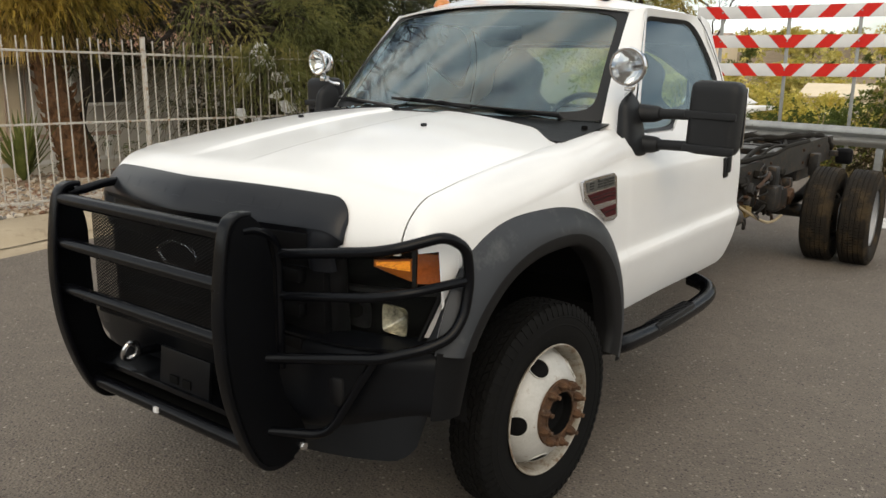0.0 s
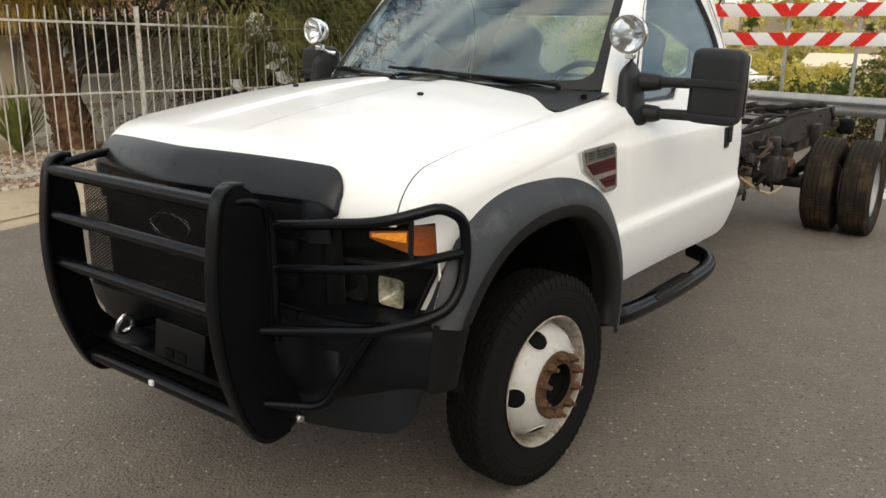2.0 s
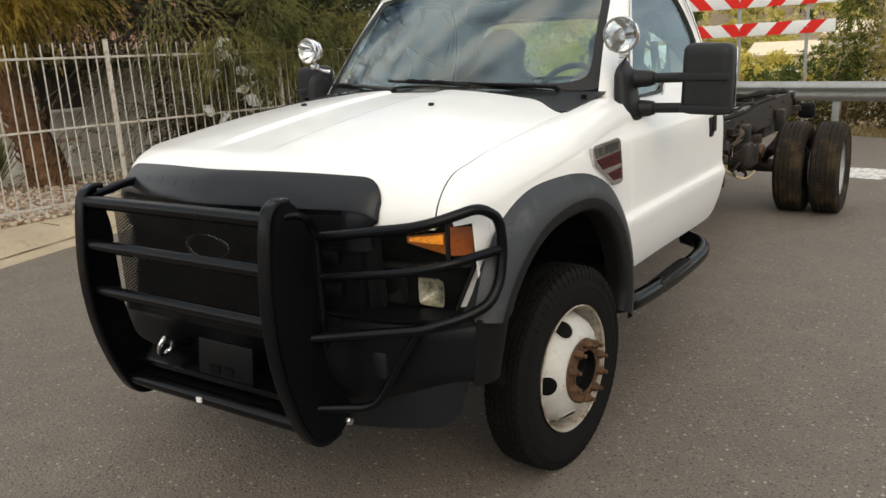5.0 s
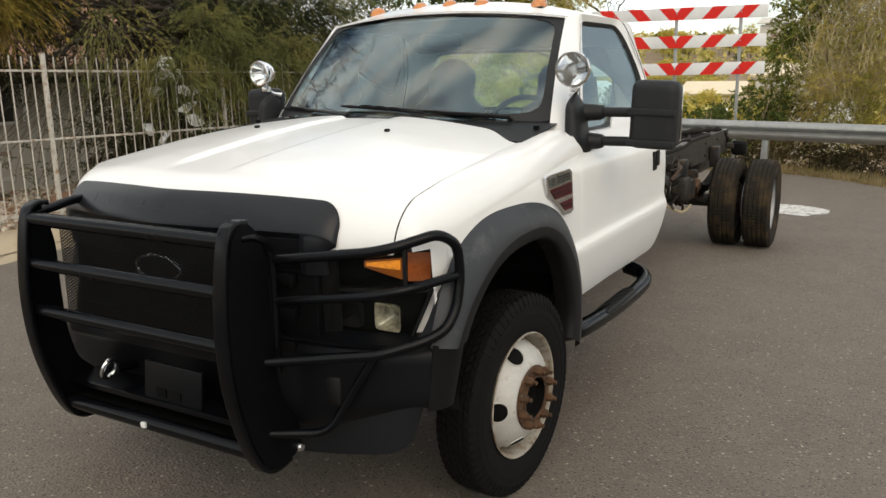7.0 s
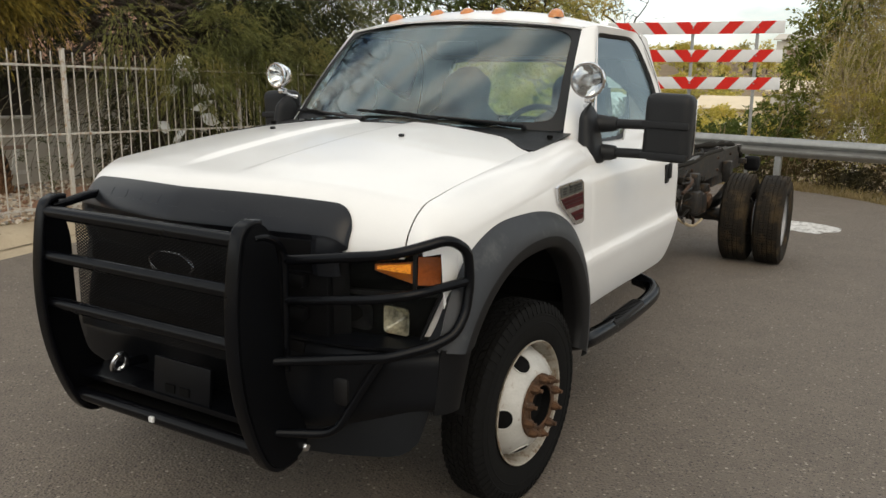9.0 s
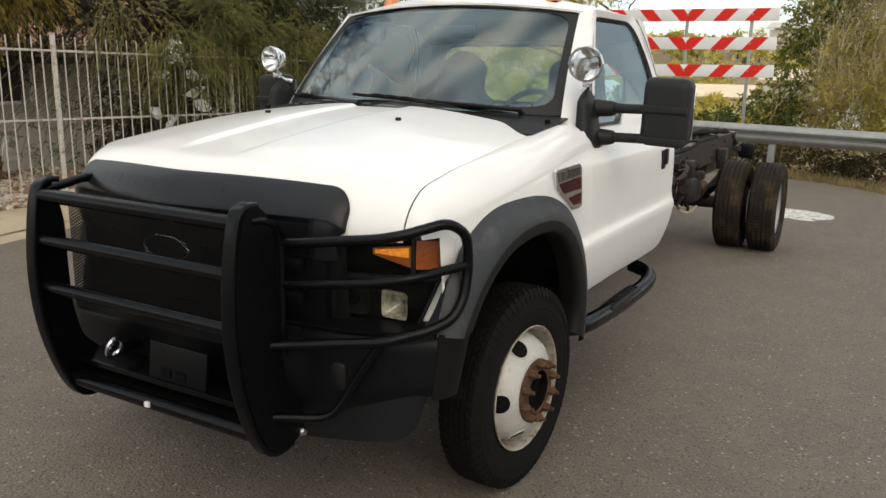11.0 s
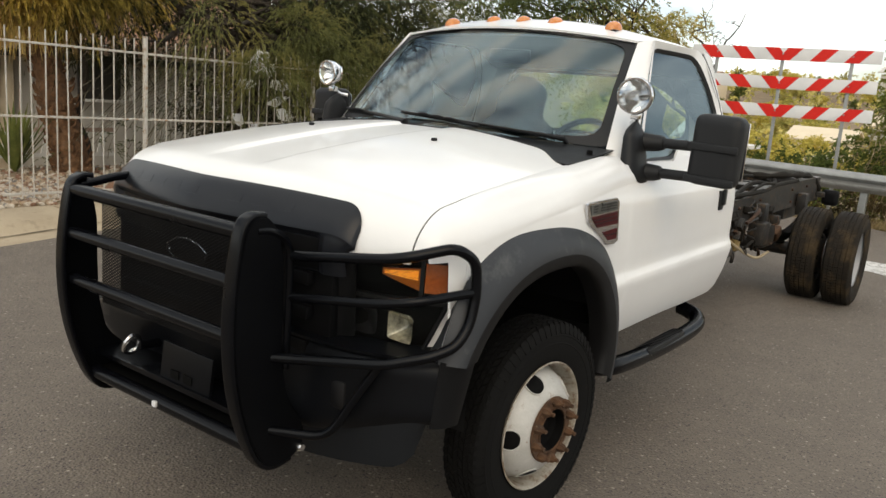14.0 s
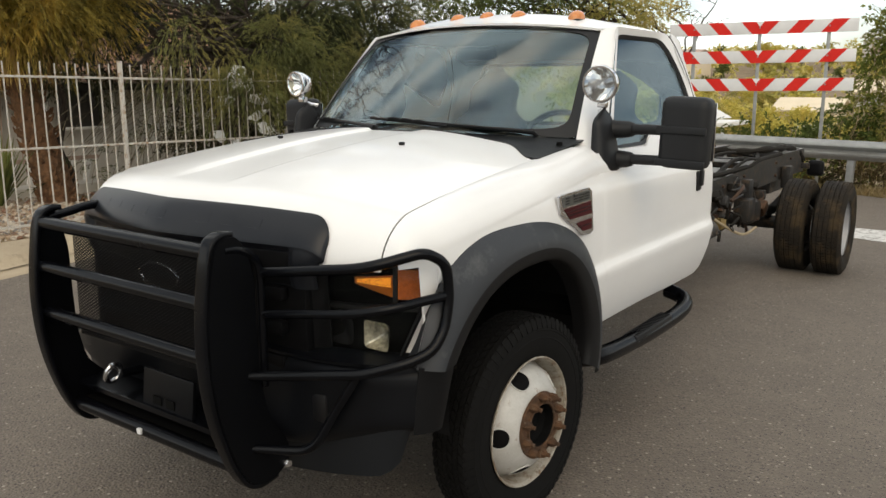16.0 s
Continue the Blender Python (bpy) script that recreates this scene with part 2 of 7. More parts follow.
SEAT = surface("dark_blue_grey_seat_cloth", (0.008, 0.012, 0.022), (0.016, 0.022, 0.038), 0.9, 0, 6, 300, 0.3, 0.002)
DASH = surface("grey_dashboard_plastic", (0.05, 0.047, 0.042), (0.075, 0.07, 0.062), 0.7, 0, 4, 300, 0.2, 0.001)
HEADLINER = surface("tan_cab_trim", (0.12, 0.105, 0.085), (0.17, 0.15, 0.12), 0.9, 0, 4, 200, 0.2, 0.001)
GALV = surface("galvanised_steel", (0.22, 0.225, 0.22), (0.34, 0.345, 0.335), 0.38, 0.45, 5, 90, 0.12, 0.001, dirt=(0.16, 0.15, 0.14), dirt_at=0.68)
BAR_WHITE = striped_mat()
BAR_RED = surface("barricade_red", (0.58, 0.016, 0.012), (0.68, 0.026, 0.018), 0.5, 0, 4, 160, 0.1, 0.001, spec=0.2)
FENCE = surface("weathered_white_fence_paint", (0.38, 0.36, 0.32), (0.54, 0.51, 0.46), 0.6, 0, 7, 90, 0.2, 0.001, dirt=(0.28, 0.17, 0.09), dirt_at=0.57)
CONCRETE = surface("sunbleached_concrete", (0.29, 0.235, 0.165), (0.41, 0.34, 0.245), 0.9, 0, 1.6, 70, 0.35, 0.003, dirt=(0.24, 0.20, 0.15), dirt_at=0.64)
KERB = surface("kerb_concrete", (0.32, 0.255, 0.175), (0.45, 0.37, 0.26), 0.9, 0, 2.0, 70, 0.4, 0.003, dirt=(0.24, 0.19, 0.13), dirt_at=0.64)
STUCCO = surface("tan_stucco", (0.64, 0.54, 0.39), (0.74, 0.63, 0.47), 0.92, 0, 1.2, 120, 0.4, 0.003)
STUCCO_PALE = surface("pale_stucco", (0.50, 0.47, 0.42), (0.60, 0.57, 0.51), 0.92, 0, 1.2, 120, 0.4, 0.003)
SHINGLE = surface("terracotta_shingle", (0.24, 0.125, 0.075), (0.34, 0.185, 0.115), 0.9, 0, 2.5, 40, 0.4, 0.004)
FASCIA = surface("dusty_fascia_board", (0.34, 0.24, 0.19), (0.45, 0.33, 0.27), 0.8, 0, 3, 80, 0.2)
DIRT = surface("dry_earth", (0.17, 0.12, 0.075), (0.28, 0.205, 0.13), 0.95, 0, 0.8, 26, 0.6, 0.02, dirt=(0.20, 0.17, 0.09), dirt_at=0.58)
BARK = surface("dark_rough_bark", (0.022, 0.016, 0.011), (0.06, 0.045, 0.032), 0.95, 0, 9, 60, 0.8, 0.01)
PALM_BARK = surface("fibrous_palm_trunk", (0.075, 0.038, 0.019), (0.25, 0.13, 0.062), 0.95, 0, 14, 70, 0.9, 0.015)
TWIG = surface("dry_twig", (0.26, 0.20, 0.12), (0.46, 0.37, 0.24), 0.9, 0, 5, 60, 0.2)
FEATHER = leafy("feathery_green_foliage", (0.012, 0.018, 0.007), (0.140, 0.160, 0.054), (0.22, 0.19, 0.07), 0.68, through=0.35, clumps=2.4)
# Same leaves, toned lighter outside and darker inside for light and shade.
FEATHER_LIT = leafy("lit_feathery_sprays", (0.050, 0.060, 0.020), (0.23, 0.235, 0.080), (0.34, 0.29, 0.10), 0.64, through=0.4, clumps=2.8)
FEATHER_SHADED = leafy("shaded_feathery_foliage", (0.008, 0.011, 0.004), (0.060, 0.068, 0.024), (0.11, 0.09, 0.03), 0.68, through=0.3, clumps=2.2)
SHRUB = leafy("dull_shrub_foliage", (0.18, 0.175, 0.045), (0.50, 0.46, 0.12), (0.66, 0.52, 0.18), 0.56, through=0.5)
GREEN = leafy("green_leaves", (0.06, 0.085, 0.022), (0.16, 0.20, 0.05), (0.28, 0.27, 0.07), 0.66, through=0.5)
GOLD = leafy("golden_autumn_leaves", (0.36, 0.31, 0.06), (0.70, 0.60, 0.15), (0.78, 0.60, 0.18), 0.6, through=0.4)
DEAD_FROND = leafy("dead_palm_frond", (0.34, 0.22, 0.075), (0.64, 0.45, 0.16), (0.72, 0.52, 0.20), 0.6, through=0.25)
AGAVE = leafy("agave_blade", (0.09, 0.115, 0.030), (0.25, 0.265, 0.075), (0.44, 0.40, 0.14), 0.66, through=0.15)
GRASS = leafy("dry_verge_grass", (0.09, 0.075, 0.025), (0.20, 0.165, 0.07), (0.32, 0.24, 0.12), 0.5, through=0.3)
PALE_SHEET = surface("torn_pale_plastic", (0.62, 0.63, 0.64), (0.80, 0.80, 0.79), 0.5, 0, 4, 60, 0.2)
GREEN_PLASTIC = surface("green_plastic", (0.02, 0.10, 0.05), (0.035, 0.14, 0.07), 0.5)
# Window screens; also the painted shadow under the eave.
WINDOW_AND_SHADOW = surface("dark_window_and_shadow", (0.03, 0.028, 0.025), (0.06, 0.055, 0.05), 0.35)
WHITE_TRIM = surface("white_house_trim", (0.62, 0.61, 0.58), (0.74, 0.73, 0.70), 0.6)
LINE_WHITE = surface("worn_white_road_paint", (0.52, 0.51, 0.49), (0.68, 0.67, 0.65), 0.8, 0, 5, 90, 0.3, 0.002, dirt=(0.15, 0.14, 0.12), dirt_at=0.55)
GLASS = glass("clear_glass", (0.74, 0.90, 0.88), 0.0, 1.92)
DUSTY_GLASS = glass("dusty_windshield_glass", (0.70, 0.90, 0.92), 0.0, 1.86, (0.70, 0.90, 1.0), 0.22)
LENS = glass("lamp_lens", (0.9, 0.92, 0.92), 0.0, 1.22)


def amber_mat(name, colour, glow):
    m, nt, p = nodes_of(name)
    n = noise_node(nt, 90, 2)
    link(nt, ramp(nt, n.outputs["Fac"], [(0.3, tuple(c * 0.7 for c in colour)), (0.7, colour)]).outputs[0], p.inputs["Base Color"])
    p.inputs["Roughness"].default_value, p.inputs["Coat Weight"].default_value = 0.25, 0.6
    p.inputs["Subsurface Weight"].default_value = 0.15
    p.inputs["Subsurface Radius"].default_value = (0.02, 0.01, 0.004)
    if glow:
        p.inputs["Emission Color"].default_value = (1.0, 0.30, 0.02, 1)
        facet = noise_node(nt, 340, 2)
        r = nt.nodes.new("ShaderNodeMapRange")
        r.inputs["From Min"].default_value, r.inputs["From Max"].default_value, r.inputs["To Max"].default_value = 0.42, 0.66, glow
        link(nt, facet.outputs["Fac"], r.inputs["Value"])
        link(nt, r.outputs[0], p.inputs["Emission Strength"])
    bumped(nt, p, n.outputs["Fac"], 0.3, 0.003)
    return m


AMBER = amber_mat("amber_lens", (0.46, 0.13, 0.012), 0)
AMBER_LIT = amber_mat("lit_amber_bulb", (0.85, 0.36, 0.04), 1.3)
# Dark-to-pale mottle stands for the reflections in the lamp's facets.
BEAM = surface("glint_toned_beam_lens", (0.03, 0.026, 0.018), (0.78, 0.72, 0.56), 0.15, 0.5, 26, 70, 0.5, 0.006, 0.6)
REFLECTOR = amber_mat("orange_side_reflector", (0.52, 0.12, 0.018), 0)
MARKER = amber_mat("orange_roof_marker", (0.62, 0.21, 0.04), 0)

WISP = surface("pale_straw_wisp", (0.40, 0.33, 0.19), (0.62, 0.53, 0.34), 0.9, 0, 5, 60, 0.2)
LEAF = leafy("bright_green_leaves", (0.09, 0.115, 0.025), (0.27, 0.30, 0.07), (0.42, 0.38, 0.10), 0.64, through=0.5)
DARK_TWIG = surface("dark_drooping_twig", (0.060, 0.052, 0.034), (0.21, 0.18, 0.12), 0.9, 0, 5, 60, 0.2)
# Yellow leaf tones that carry the warm sunlight on the shrub.
SUNLIT = leafy("sunlight_toned_foliage", (0.10, 0.085, 0.02), (0.42, 0.32, 0.07), (0.66, 0.47, 0.11), 0.58, through=0.5)
# Leaf tones held near black to carry the shade under the tree.
SHADE = leafy("shade_toned_undergrowth", (0.009, 0.011, 0.004), (0.050, 0.052, 0.021), (0.09, 0.07, 0.03), 0.66, through=0.25)
FOG = surface("grey_blank_plastic", (0.004, 0.004, 0.005), (0.007, 0.007, 0.008), 0.35, 0, 5, 200, 0.1, 0.001)
VALANCE = surface("dark_grey_air_dam", (0.0055, 0.0068, 0.009), (0.0098, 0.0115, 0.014), 0.55, 0, 4, 200, 0.1, 0.001, spec=0.25)
BRUSH = leafy("dark_dry_brush", (0.022, 0.020, 0.008), (0.075, 0.060, 0.022), (0.16, 0.11, 0.045), 0.6, through=0.3)
FAR_WOODS = leafy("far_woods_foliage", (0.20, 0.20, 0.045), (0.60, 0.53, 0.14), (0.80, 0.68, 0.26), 0.52, through=0.35, scale=0.16, clumps=0.5)
RIM_EDGE = surface("stained_wheel_rim", (0.20, 0.165, 0.12), (0.40, 0.375, 0.33), 0.5, 0, 12, 120, 0.1, 0.001, dirt=(0.14, 0.08, 0.04), dirt_at=0.56)
KERB_LINE_DARK = surface("joint_and_kerb_shade", (0.07, 0.055, 0.038), (0.14, 0.11, 0.075), 0.95, 0, 3, 40, 0.4, 0.003)

# ---- building tools ----
UP = Vector((0, 0, 1))


def smooth_curve(points):
    """A smooth function through (position, value) pairs, flat past its ends."""
    xs, ys = [p[0] for p in points], [p[1] for p in points]
    slopes = []
    for i in range(len(xs)):
        a, b = max(i - 1, 0), min(i + 1, len(xs) - 1)
        slopes.append((ys[b] - ys[a]) / (xs[b] - xs[a]))

    def at(v):
        if v <= xs[0]:
            return ys[0]
        for i in range(len(xs) - 1):
            if v <= xs[i + 1]:
                h = xs[i + 1] - xs[i]
                t = (v - xs[i]) / h
                return ((2 * t**3 - 3 * t * t + 1) * ys[i] + (t**3 - 2 * t * t + t) * h * slopes[i]
                        + (3 * t * t - 2 * t**3) * ys[i + 1] + (t**3 - t * t) * h * slopes[i + 1])
        return ys[-1]
    return at


def finish(name, bm, material, angle=35, smooth=True, fix=True):
    if fix:
        bmesh.ops.recalc_face_normals(bm, faces=bm.faces)
    me = bpy.data.meshes.new(name)
    bm.to_mesh(me)
    bm.free()
    if smooth:
        me.shade_smooth()
        me.set_sharp_from_angle(angle=radians(angle))
    if material:
        me.materials.append(material)
    return me


def part(name, bm, material, parent=None, label="", angle=35, smooth=True, fix=True):
    """One mesh object from a bmesh, under a thing or a part."""
    ob = new(name, finish(name, bm, material, angle, smooth, fix))
    if parent:
        ob.parent = parent
    if label:
        tagged(ob, label)
    return ob


def raw(name, verts, faces, material, parent=None, label=""):
    me = bpy.data.meshes.new(name)
    me.from_pydata(verts, [], faces)
    me.materials.append(material)
    ob = new(name, me)
    if parent:
        ob.parent = parent
    if label:
        tagged(ob, label)
    return ob


def thing(name, label, category, group="", kind="", at=(0, 0, 0)):
    ob = new(name)
    ob.empty_display_size = 0.1
    ob.location = at
    return tagged(ob, label, category, group, kind)


def add_grid(bm, func, nu, nv, close_u=False):
    rows = [[bm.verts.new(func(i / (nu - 1 if not close_u else nu), j / (nv - 1))) for i in range(nu)] for j in range(nv)]
    for j in range(nv - 1):
        for i in range(nu if close_u else nu - 1):
            k = (i + 1) % nu
            bm.faces.new((rows[j][i], rows[j][k], rows[j + 1][k], rows[j + 1][i]))
    return rows


def grid(func, nu, nv, thick=0.0, close_u=False):
    bm = bmesh.new()
    add_grid(bm, func, nu, nv, close_u)
    if thick:
        bmesh.ops.recalc_face_normals(bm, faces=bm.faces)
        bmesh.ops.solidify(bm, geom=bm.faces[:], thickness=thick)
    return bm


def spline(points, steps=8, closed=False):
    """Points along a Catmull-Rom curve."""
    pts = [Vector(p) for p in points]
    n, out = len(pts), []
    for i in range(n if closed else n - 1):
        if closed:
            a, b, c, d = pts[i - 1], pts[i], pts[(i + 1) % n], pts[(i + 2) % n]
        else:
            a, b, c, d = pts[max(i - 1, 0)], pts[i], pts[i + 1], pts[min(i + 2, n - 1)]
        for s in range(steps):
            t = s / steps
            out.append(0.5 * ((2 * b) + (c - a) * t + (2 * a - 5 * b + 4 * c - d) * t * t + (3 * b - a - 3 * c + d) * t**3))
    if not closed:
        out.append(pts[-1])
    return out


def rounded(points, radius=0.05, steps=5):
    """A polyline with its corners rounded off."""
    pts = [Vector(p) for p in points]
    out = [pts[0]]
    for a, b, c in zip(pts, pts[1:], pts[2:]):
        r = min(radius, (a - b).length * 0.45, (c - b).length * 0.45)
        p, q = b + (a - b).normalized() * r, b + (c - b).normalized() * r
        for s in range(steps + 1):
            t = s / steps
            out.append((1 - t) ** 2 * p + 2 * t * (1 - t) * b + t * t * q)
    out.append(pts[-1])
    return out


def add_tube(bm, path, radius, seg=10, caps=True, flat=1.0, closed=False):
    """A tube along a path; radius is one number or one a point; flat squeezes it upright."""
    pts = [Vector(p) for p in path]
    n = len(pts)
    radii = radius if isinstance(radius, (list, tuple)) else [radius] * n
    rings, side = [], None
    for i, p in enumerate(pts):
        if closed:
            d = (pts[(i + 1) % n] - pts[i - 1]).normalized()
        else:
            d = (pts[min(i + 1, n - 1)] - pts[max(i - 1, 0)]).normalized()
        if side is None:
            side = d.cross(UP)
            side = side.normalized() if side.length > 0.05 else d.cross(Vector((1, 0, 0))).normalized()
        side = (side - d * side.dot(d)).normalized()
        up = d.cross(side)
        rings.append([bm.verts.new(p + radii[i] * (side * math.cos(2 * math.pi * k / seg) + up * flat * math.sin(2 * math.pi * k / seg))) for k in range(seg)])
    for a, b in zip(rings, rings[1:] + (rings[:1] if closed else [])):
        for k in range(seg):
            bm.faces.new((a[k], a[(k + 1) % seg], b[(k + 1) % seg], b[k]))
    if caps and not closed:
        bm.faces.new(rings[0][::-1])
        bm.faces.new(rings[-1])
    return bm


def tube(path, radius, seg=10, caps=True, flat=1.0, closed=False):
    return add_tube(bmesh.new(), path, radius, seg, caps, flat, closed)


def add_box(bm, centre, size, bevel=0.0, turn=None, seg=2):
    made = bmesh.ops.create_cube(bm, size=1.0)["verts"]
    m = Matrix.Translation(centre) @ (turn.to_4x4() if turn else Matrix()) @ Matrix.Diagonal((*size, 1))
    bmesh.ops.transform(bm, matrix=m, verts=made)
    if bevel:
        edges = list({e for v in made for e in v.link_edges})
        bmesh.ops.bevel(bm, geom=edges, offset=bevel, segments=seg, affect="EDGES", profile=0.6)
    return bm


def box(centre, size, bevel=0.0, turn=None, seg=2):
    return add_box(bmesh.new(), centre, size, bevel, turn, seg)


def add_lathe(bm, profile, seg=48, centre=(0, 0, 0), sign=1, closed=False):
    """Turns (radius, offset) pairs about an axle along x."""
    rings = []
    for r, x in profile:
        rings.append([bm.verts.new((centre[0] + sign * x, centre[1] + r * math.cos(2 * math.pi * k / seg), centre[2] + r * math.sin(2 * math.pi * k / seg))) for k in range(seg)])
    for a, b in zip(rings, rings[1:] + (rings[:1] if closed else [])):
        for k in range(seg):
            bm.faces.new((a[k], a[(k + 1) % seg], b[(k + 1) % seg], b[k]))
    return rings


def lathe(profile, seg=48, centre=(0, 0, 0), sign=1, closed=False, caps=False):
    bm = bmesh.new()
    rings = add_lathe(bm, profile, seg, centre, sign, closed)
    if caps:
        bm.faces.new(rings[0])
        bm.faces.new(rings[-1])
    return bm


def plate(outline, across, thick, bevel=0.0):
    """A flat plate: outline of 3D points in one plane, thickened along the vector across."""
    bm = bmesh.new()
    vs = [bm.verts.new(Vector(p)) for p in outline]
    f = bm.faces.new(vs)
    ext = bmesh.ops.extrude_face_region(bm, geom=[f])
    move = Vector(across).normalized() * thick
    bmesh.ops.translate(bm, vec=move, verts=[v for v in ext["geom"] if isinstance(v, bmesh.types.BMVert)])
    if bevel:
        bmesh.ops.recalc_face_normals(bm, faces=bm.faces)
        bmesh.ops.bevel(bm, geom=[e for e in bm.edges if abs((e.verts[0].co - e.verts[1].co).normalized().dot(move.normalized())) < 0.5], offset=bevel, segments=2, affect="EDGES")
    return bm


def mirrored(bm):
    """The same bmesh on the other side of the truck."""
    for v in bm.verts:
        v.co.x = -v.co.x
    bmesh.ops.reverse_faces(bm, faces=bm.faces[:])
    return bm


def mix(a, b, t):
    return a + (b - a) * t


def ease(t):
    t = min(max(t, 0), 1)
    return t * t * (3 - 2 * t)

# ---- ground, road, kerb ----
ROAD_EDGE = smooth_curve([(-9, -4.1), (-1.0, -4.32), (0.5, -4.55), (2.0, -4.86), (4.0, -5.05), (12.0, -5.1)])
KERB_FOOT = smooth_curve([(-9, -4.75), (-1.0, -4.84), (0.5, -4.90), (2.0, -5.20), (4.0, -5.34), (12.0, -5.38)])
WALK_BACK = -5.74
LAWN_EDGE = smooth_curve([(-8, 11.2), (0.0, 11.2), (0.6, 11.1), (1.25, 10.75), (2.16, 9.9), (4.0, 8.3), (8.0, 6.5), (16.0, 5.0)])


def land(x, y):
    left = 0.15 * ease((-5.52 - x) / 0.2) - 0.77 * ease((-8.5 - x) / 2.2)
    back = y - 11.6
    rear = -2.6 * ease(back / 14) + 8.5 * ease((back - 38) / 90) + 6 * ease((back - 130) / 300)
    return (left if y < 9 else left * (1 - ease((y - 9) / 6))) + rear - 0.04


def steps(*spans):
    out = []
    for a, b, n in spans:
        out += [mix(a, b, i / n) for i in range(n)]
    return out + [spans[-1][1]]


xs = steps((-900, -60, 8), (-60, -14, 12), (-14, -6, 24), (-6, -5.4, 12), (-5.4, -4, 4), (-4, 6, 14), (6, 40, 12), (40, 900, 8))
ys = steps((-900, -60, 8), (-60, -4, 12), (-4, 14, 40), (14, 60, 24), (60, 180, 24), (180, 1500, 8))
vs = [(x, y, land(x, y)) for y in ys for x in xs]
n = len(xs)
fs = [(j * n + i, j * n + i + 1, (j + 1) * n + i + 1, (j + 1) * n + i) for j in range(len(ys) - 1) for i in range(n - 1)]
ground = raw("ground", vs, fs, DIRT)
ground.data.shade_smooth()
tagged(ground, "dry brown earth falling away behind the road", "ground", kind="structure")


bm = bmesh.new()
cols = 40
rows = []
for j in range(80):
    y = mix(-30, 11.2, j / 79)
    x0 = ROAD_EDGE(y)
    row = []
    for i in range(cols):
        x = mix(x0, 16.0, (i / (cols - 1)) ** 1.3)
        yy = min(y, LAWN_EDGE(x) + 0.05 * noise.noise((x * 2.3, 0.0, 3.1)))
        row.append(bm.verts.new((x, yy, 0.0)))
    rows.append(row)
for r0, r1 in zip(rows, rows[1:]):
    for i in range(cols - 1):
        bm.faces.new((r0[i], r0[i + 1], r1[i + 1], r1[i]))
bmesh.ops.dissolve_degenerate(bm, dist=0.0005, edges=bm.edges[:])
road = part("road", bm, ASPHALT, smooth=False)
tagged(road, "grey-brown asphalt road with pale grit", "road", kind="structure")
road.location.z = 0.012
if road.data.polygons[0].normal.z < 0:
    road.data.flip_normals()

# gutter, rolled kerb and walk as one concrete strip
def walk_point(u, v):
    y = mix(-12, 11.0, u)
    e, k = ROAD_EDGE(y), KERB_FOOT(y)
    prof = [(e + 0.02, -0.02), (e - 0.01, 0.006), (mix(e, k, 0.5), 0.002), (k + 0.02, 0.0), (k - 0.03, 0.02), (k - 0.10, 0.075), (k - 0.18, 0.098), (mix(k - 0.18, WALK_BACK, 0.5), 0.105), (WALK_BACK + 0.02, 0.118), (WALK_BACK, 0.112), (WALK_BACK - 0.005, 0.02)]
    i = min(int(v * 10 + 1e-6), 9)
    t = v * 10 - i
    a, b = prof[i], prof[i + 1]
    return (mix(a[0], b[0], t), y, mix(a[1], b[1], t))


pavement = part("pavement", grid(walk_point, 90, 11), KERB, angle=60)
tagged(pavement, "sunbleached concrete kerb, gutter and walk", "pavement", kind="structure")
for y0 in (-1.35, 0.15, 1.65, 3.15):
    k = KERB_FOOT(y0)
    part("joint", box(((k - 0.2 + WALK_BACK) / 2, y0, 0.1135), (abs(WALK_BACK - k + 0.2), 0.012, 0.006), 0.002), DIRT, pavement)

# white spilled patch on the asphalt
ring = []
for k in range(40):
    a = 2 * math.pi * k / 40
    r = 1 + 0.22 * noise.noise((math.cos(a) * 1.7, math.sin(a) * 1.7, 0.4)) + 0.10 * noise.noise((math.cos(a) * 6, math.sin(a) * 6, 2.0))
    ring.append((1.10 + 0.43 * r * math.cos(a) + 0.08 * math.sin(a), 7.46 + 0.36 * r * math.sin(a) - 0.12 * math.cos(a), 0.0045))
bm = bmesh.new()
bm.faces.new([bm.verts.new(p) for p in ring])
bmesh.ops.triangulate(bm, faces=bm.faces[:])
patch = part("white_patch", bm, LINE_WHITE, smooth=False)
patch.location.z = 0.012
tagged(patch, "worn white patch on the asphalt", "road marking", kind="structure")

# dark joint line along the gutter, which also paints in the kerb's shading
for off, wide, z in ((0.012, 0.024, 0.0125),):
    def joint_line(u, v):
        y = mix(-8.0, 8.0, u)
        w = wide * (0.7 + 0.6 * noise.noise((y * 3.1, off, 0.0)))
        return (KERB_FOOT(y) + off + (v - 0.5) * w + 0.006 * noise.noise((y * 5.0, 2.0, off)), y, z)
    part("joint", grid(joint_line, 161, 2), KERB_LINE_DARK, pavement)

# ---- iron fence ----
fence = thing("fence", "weathered white iron picket fence with rust streaks", "fence", at=(-5.9, 2.84, 0.10))
fence.rotation_euler = (radians(-0.5), radians(-1.1), 0)
post_y = (-1.95, 0.45, 2.84, 5.33, 7.8)
def fence_x(y):
    return -5.9 + 0.05 * max(0, y - 2.84) - 0.02 * max(0, 2.84 - y)


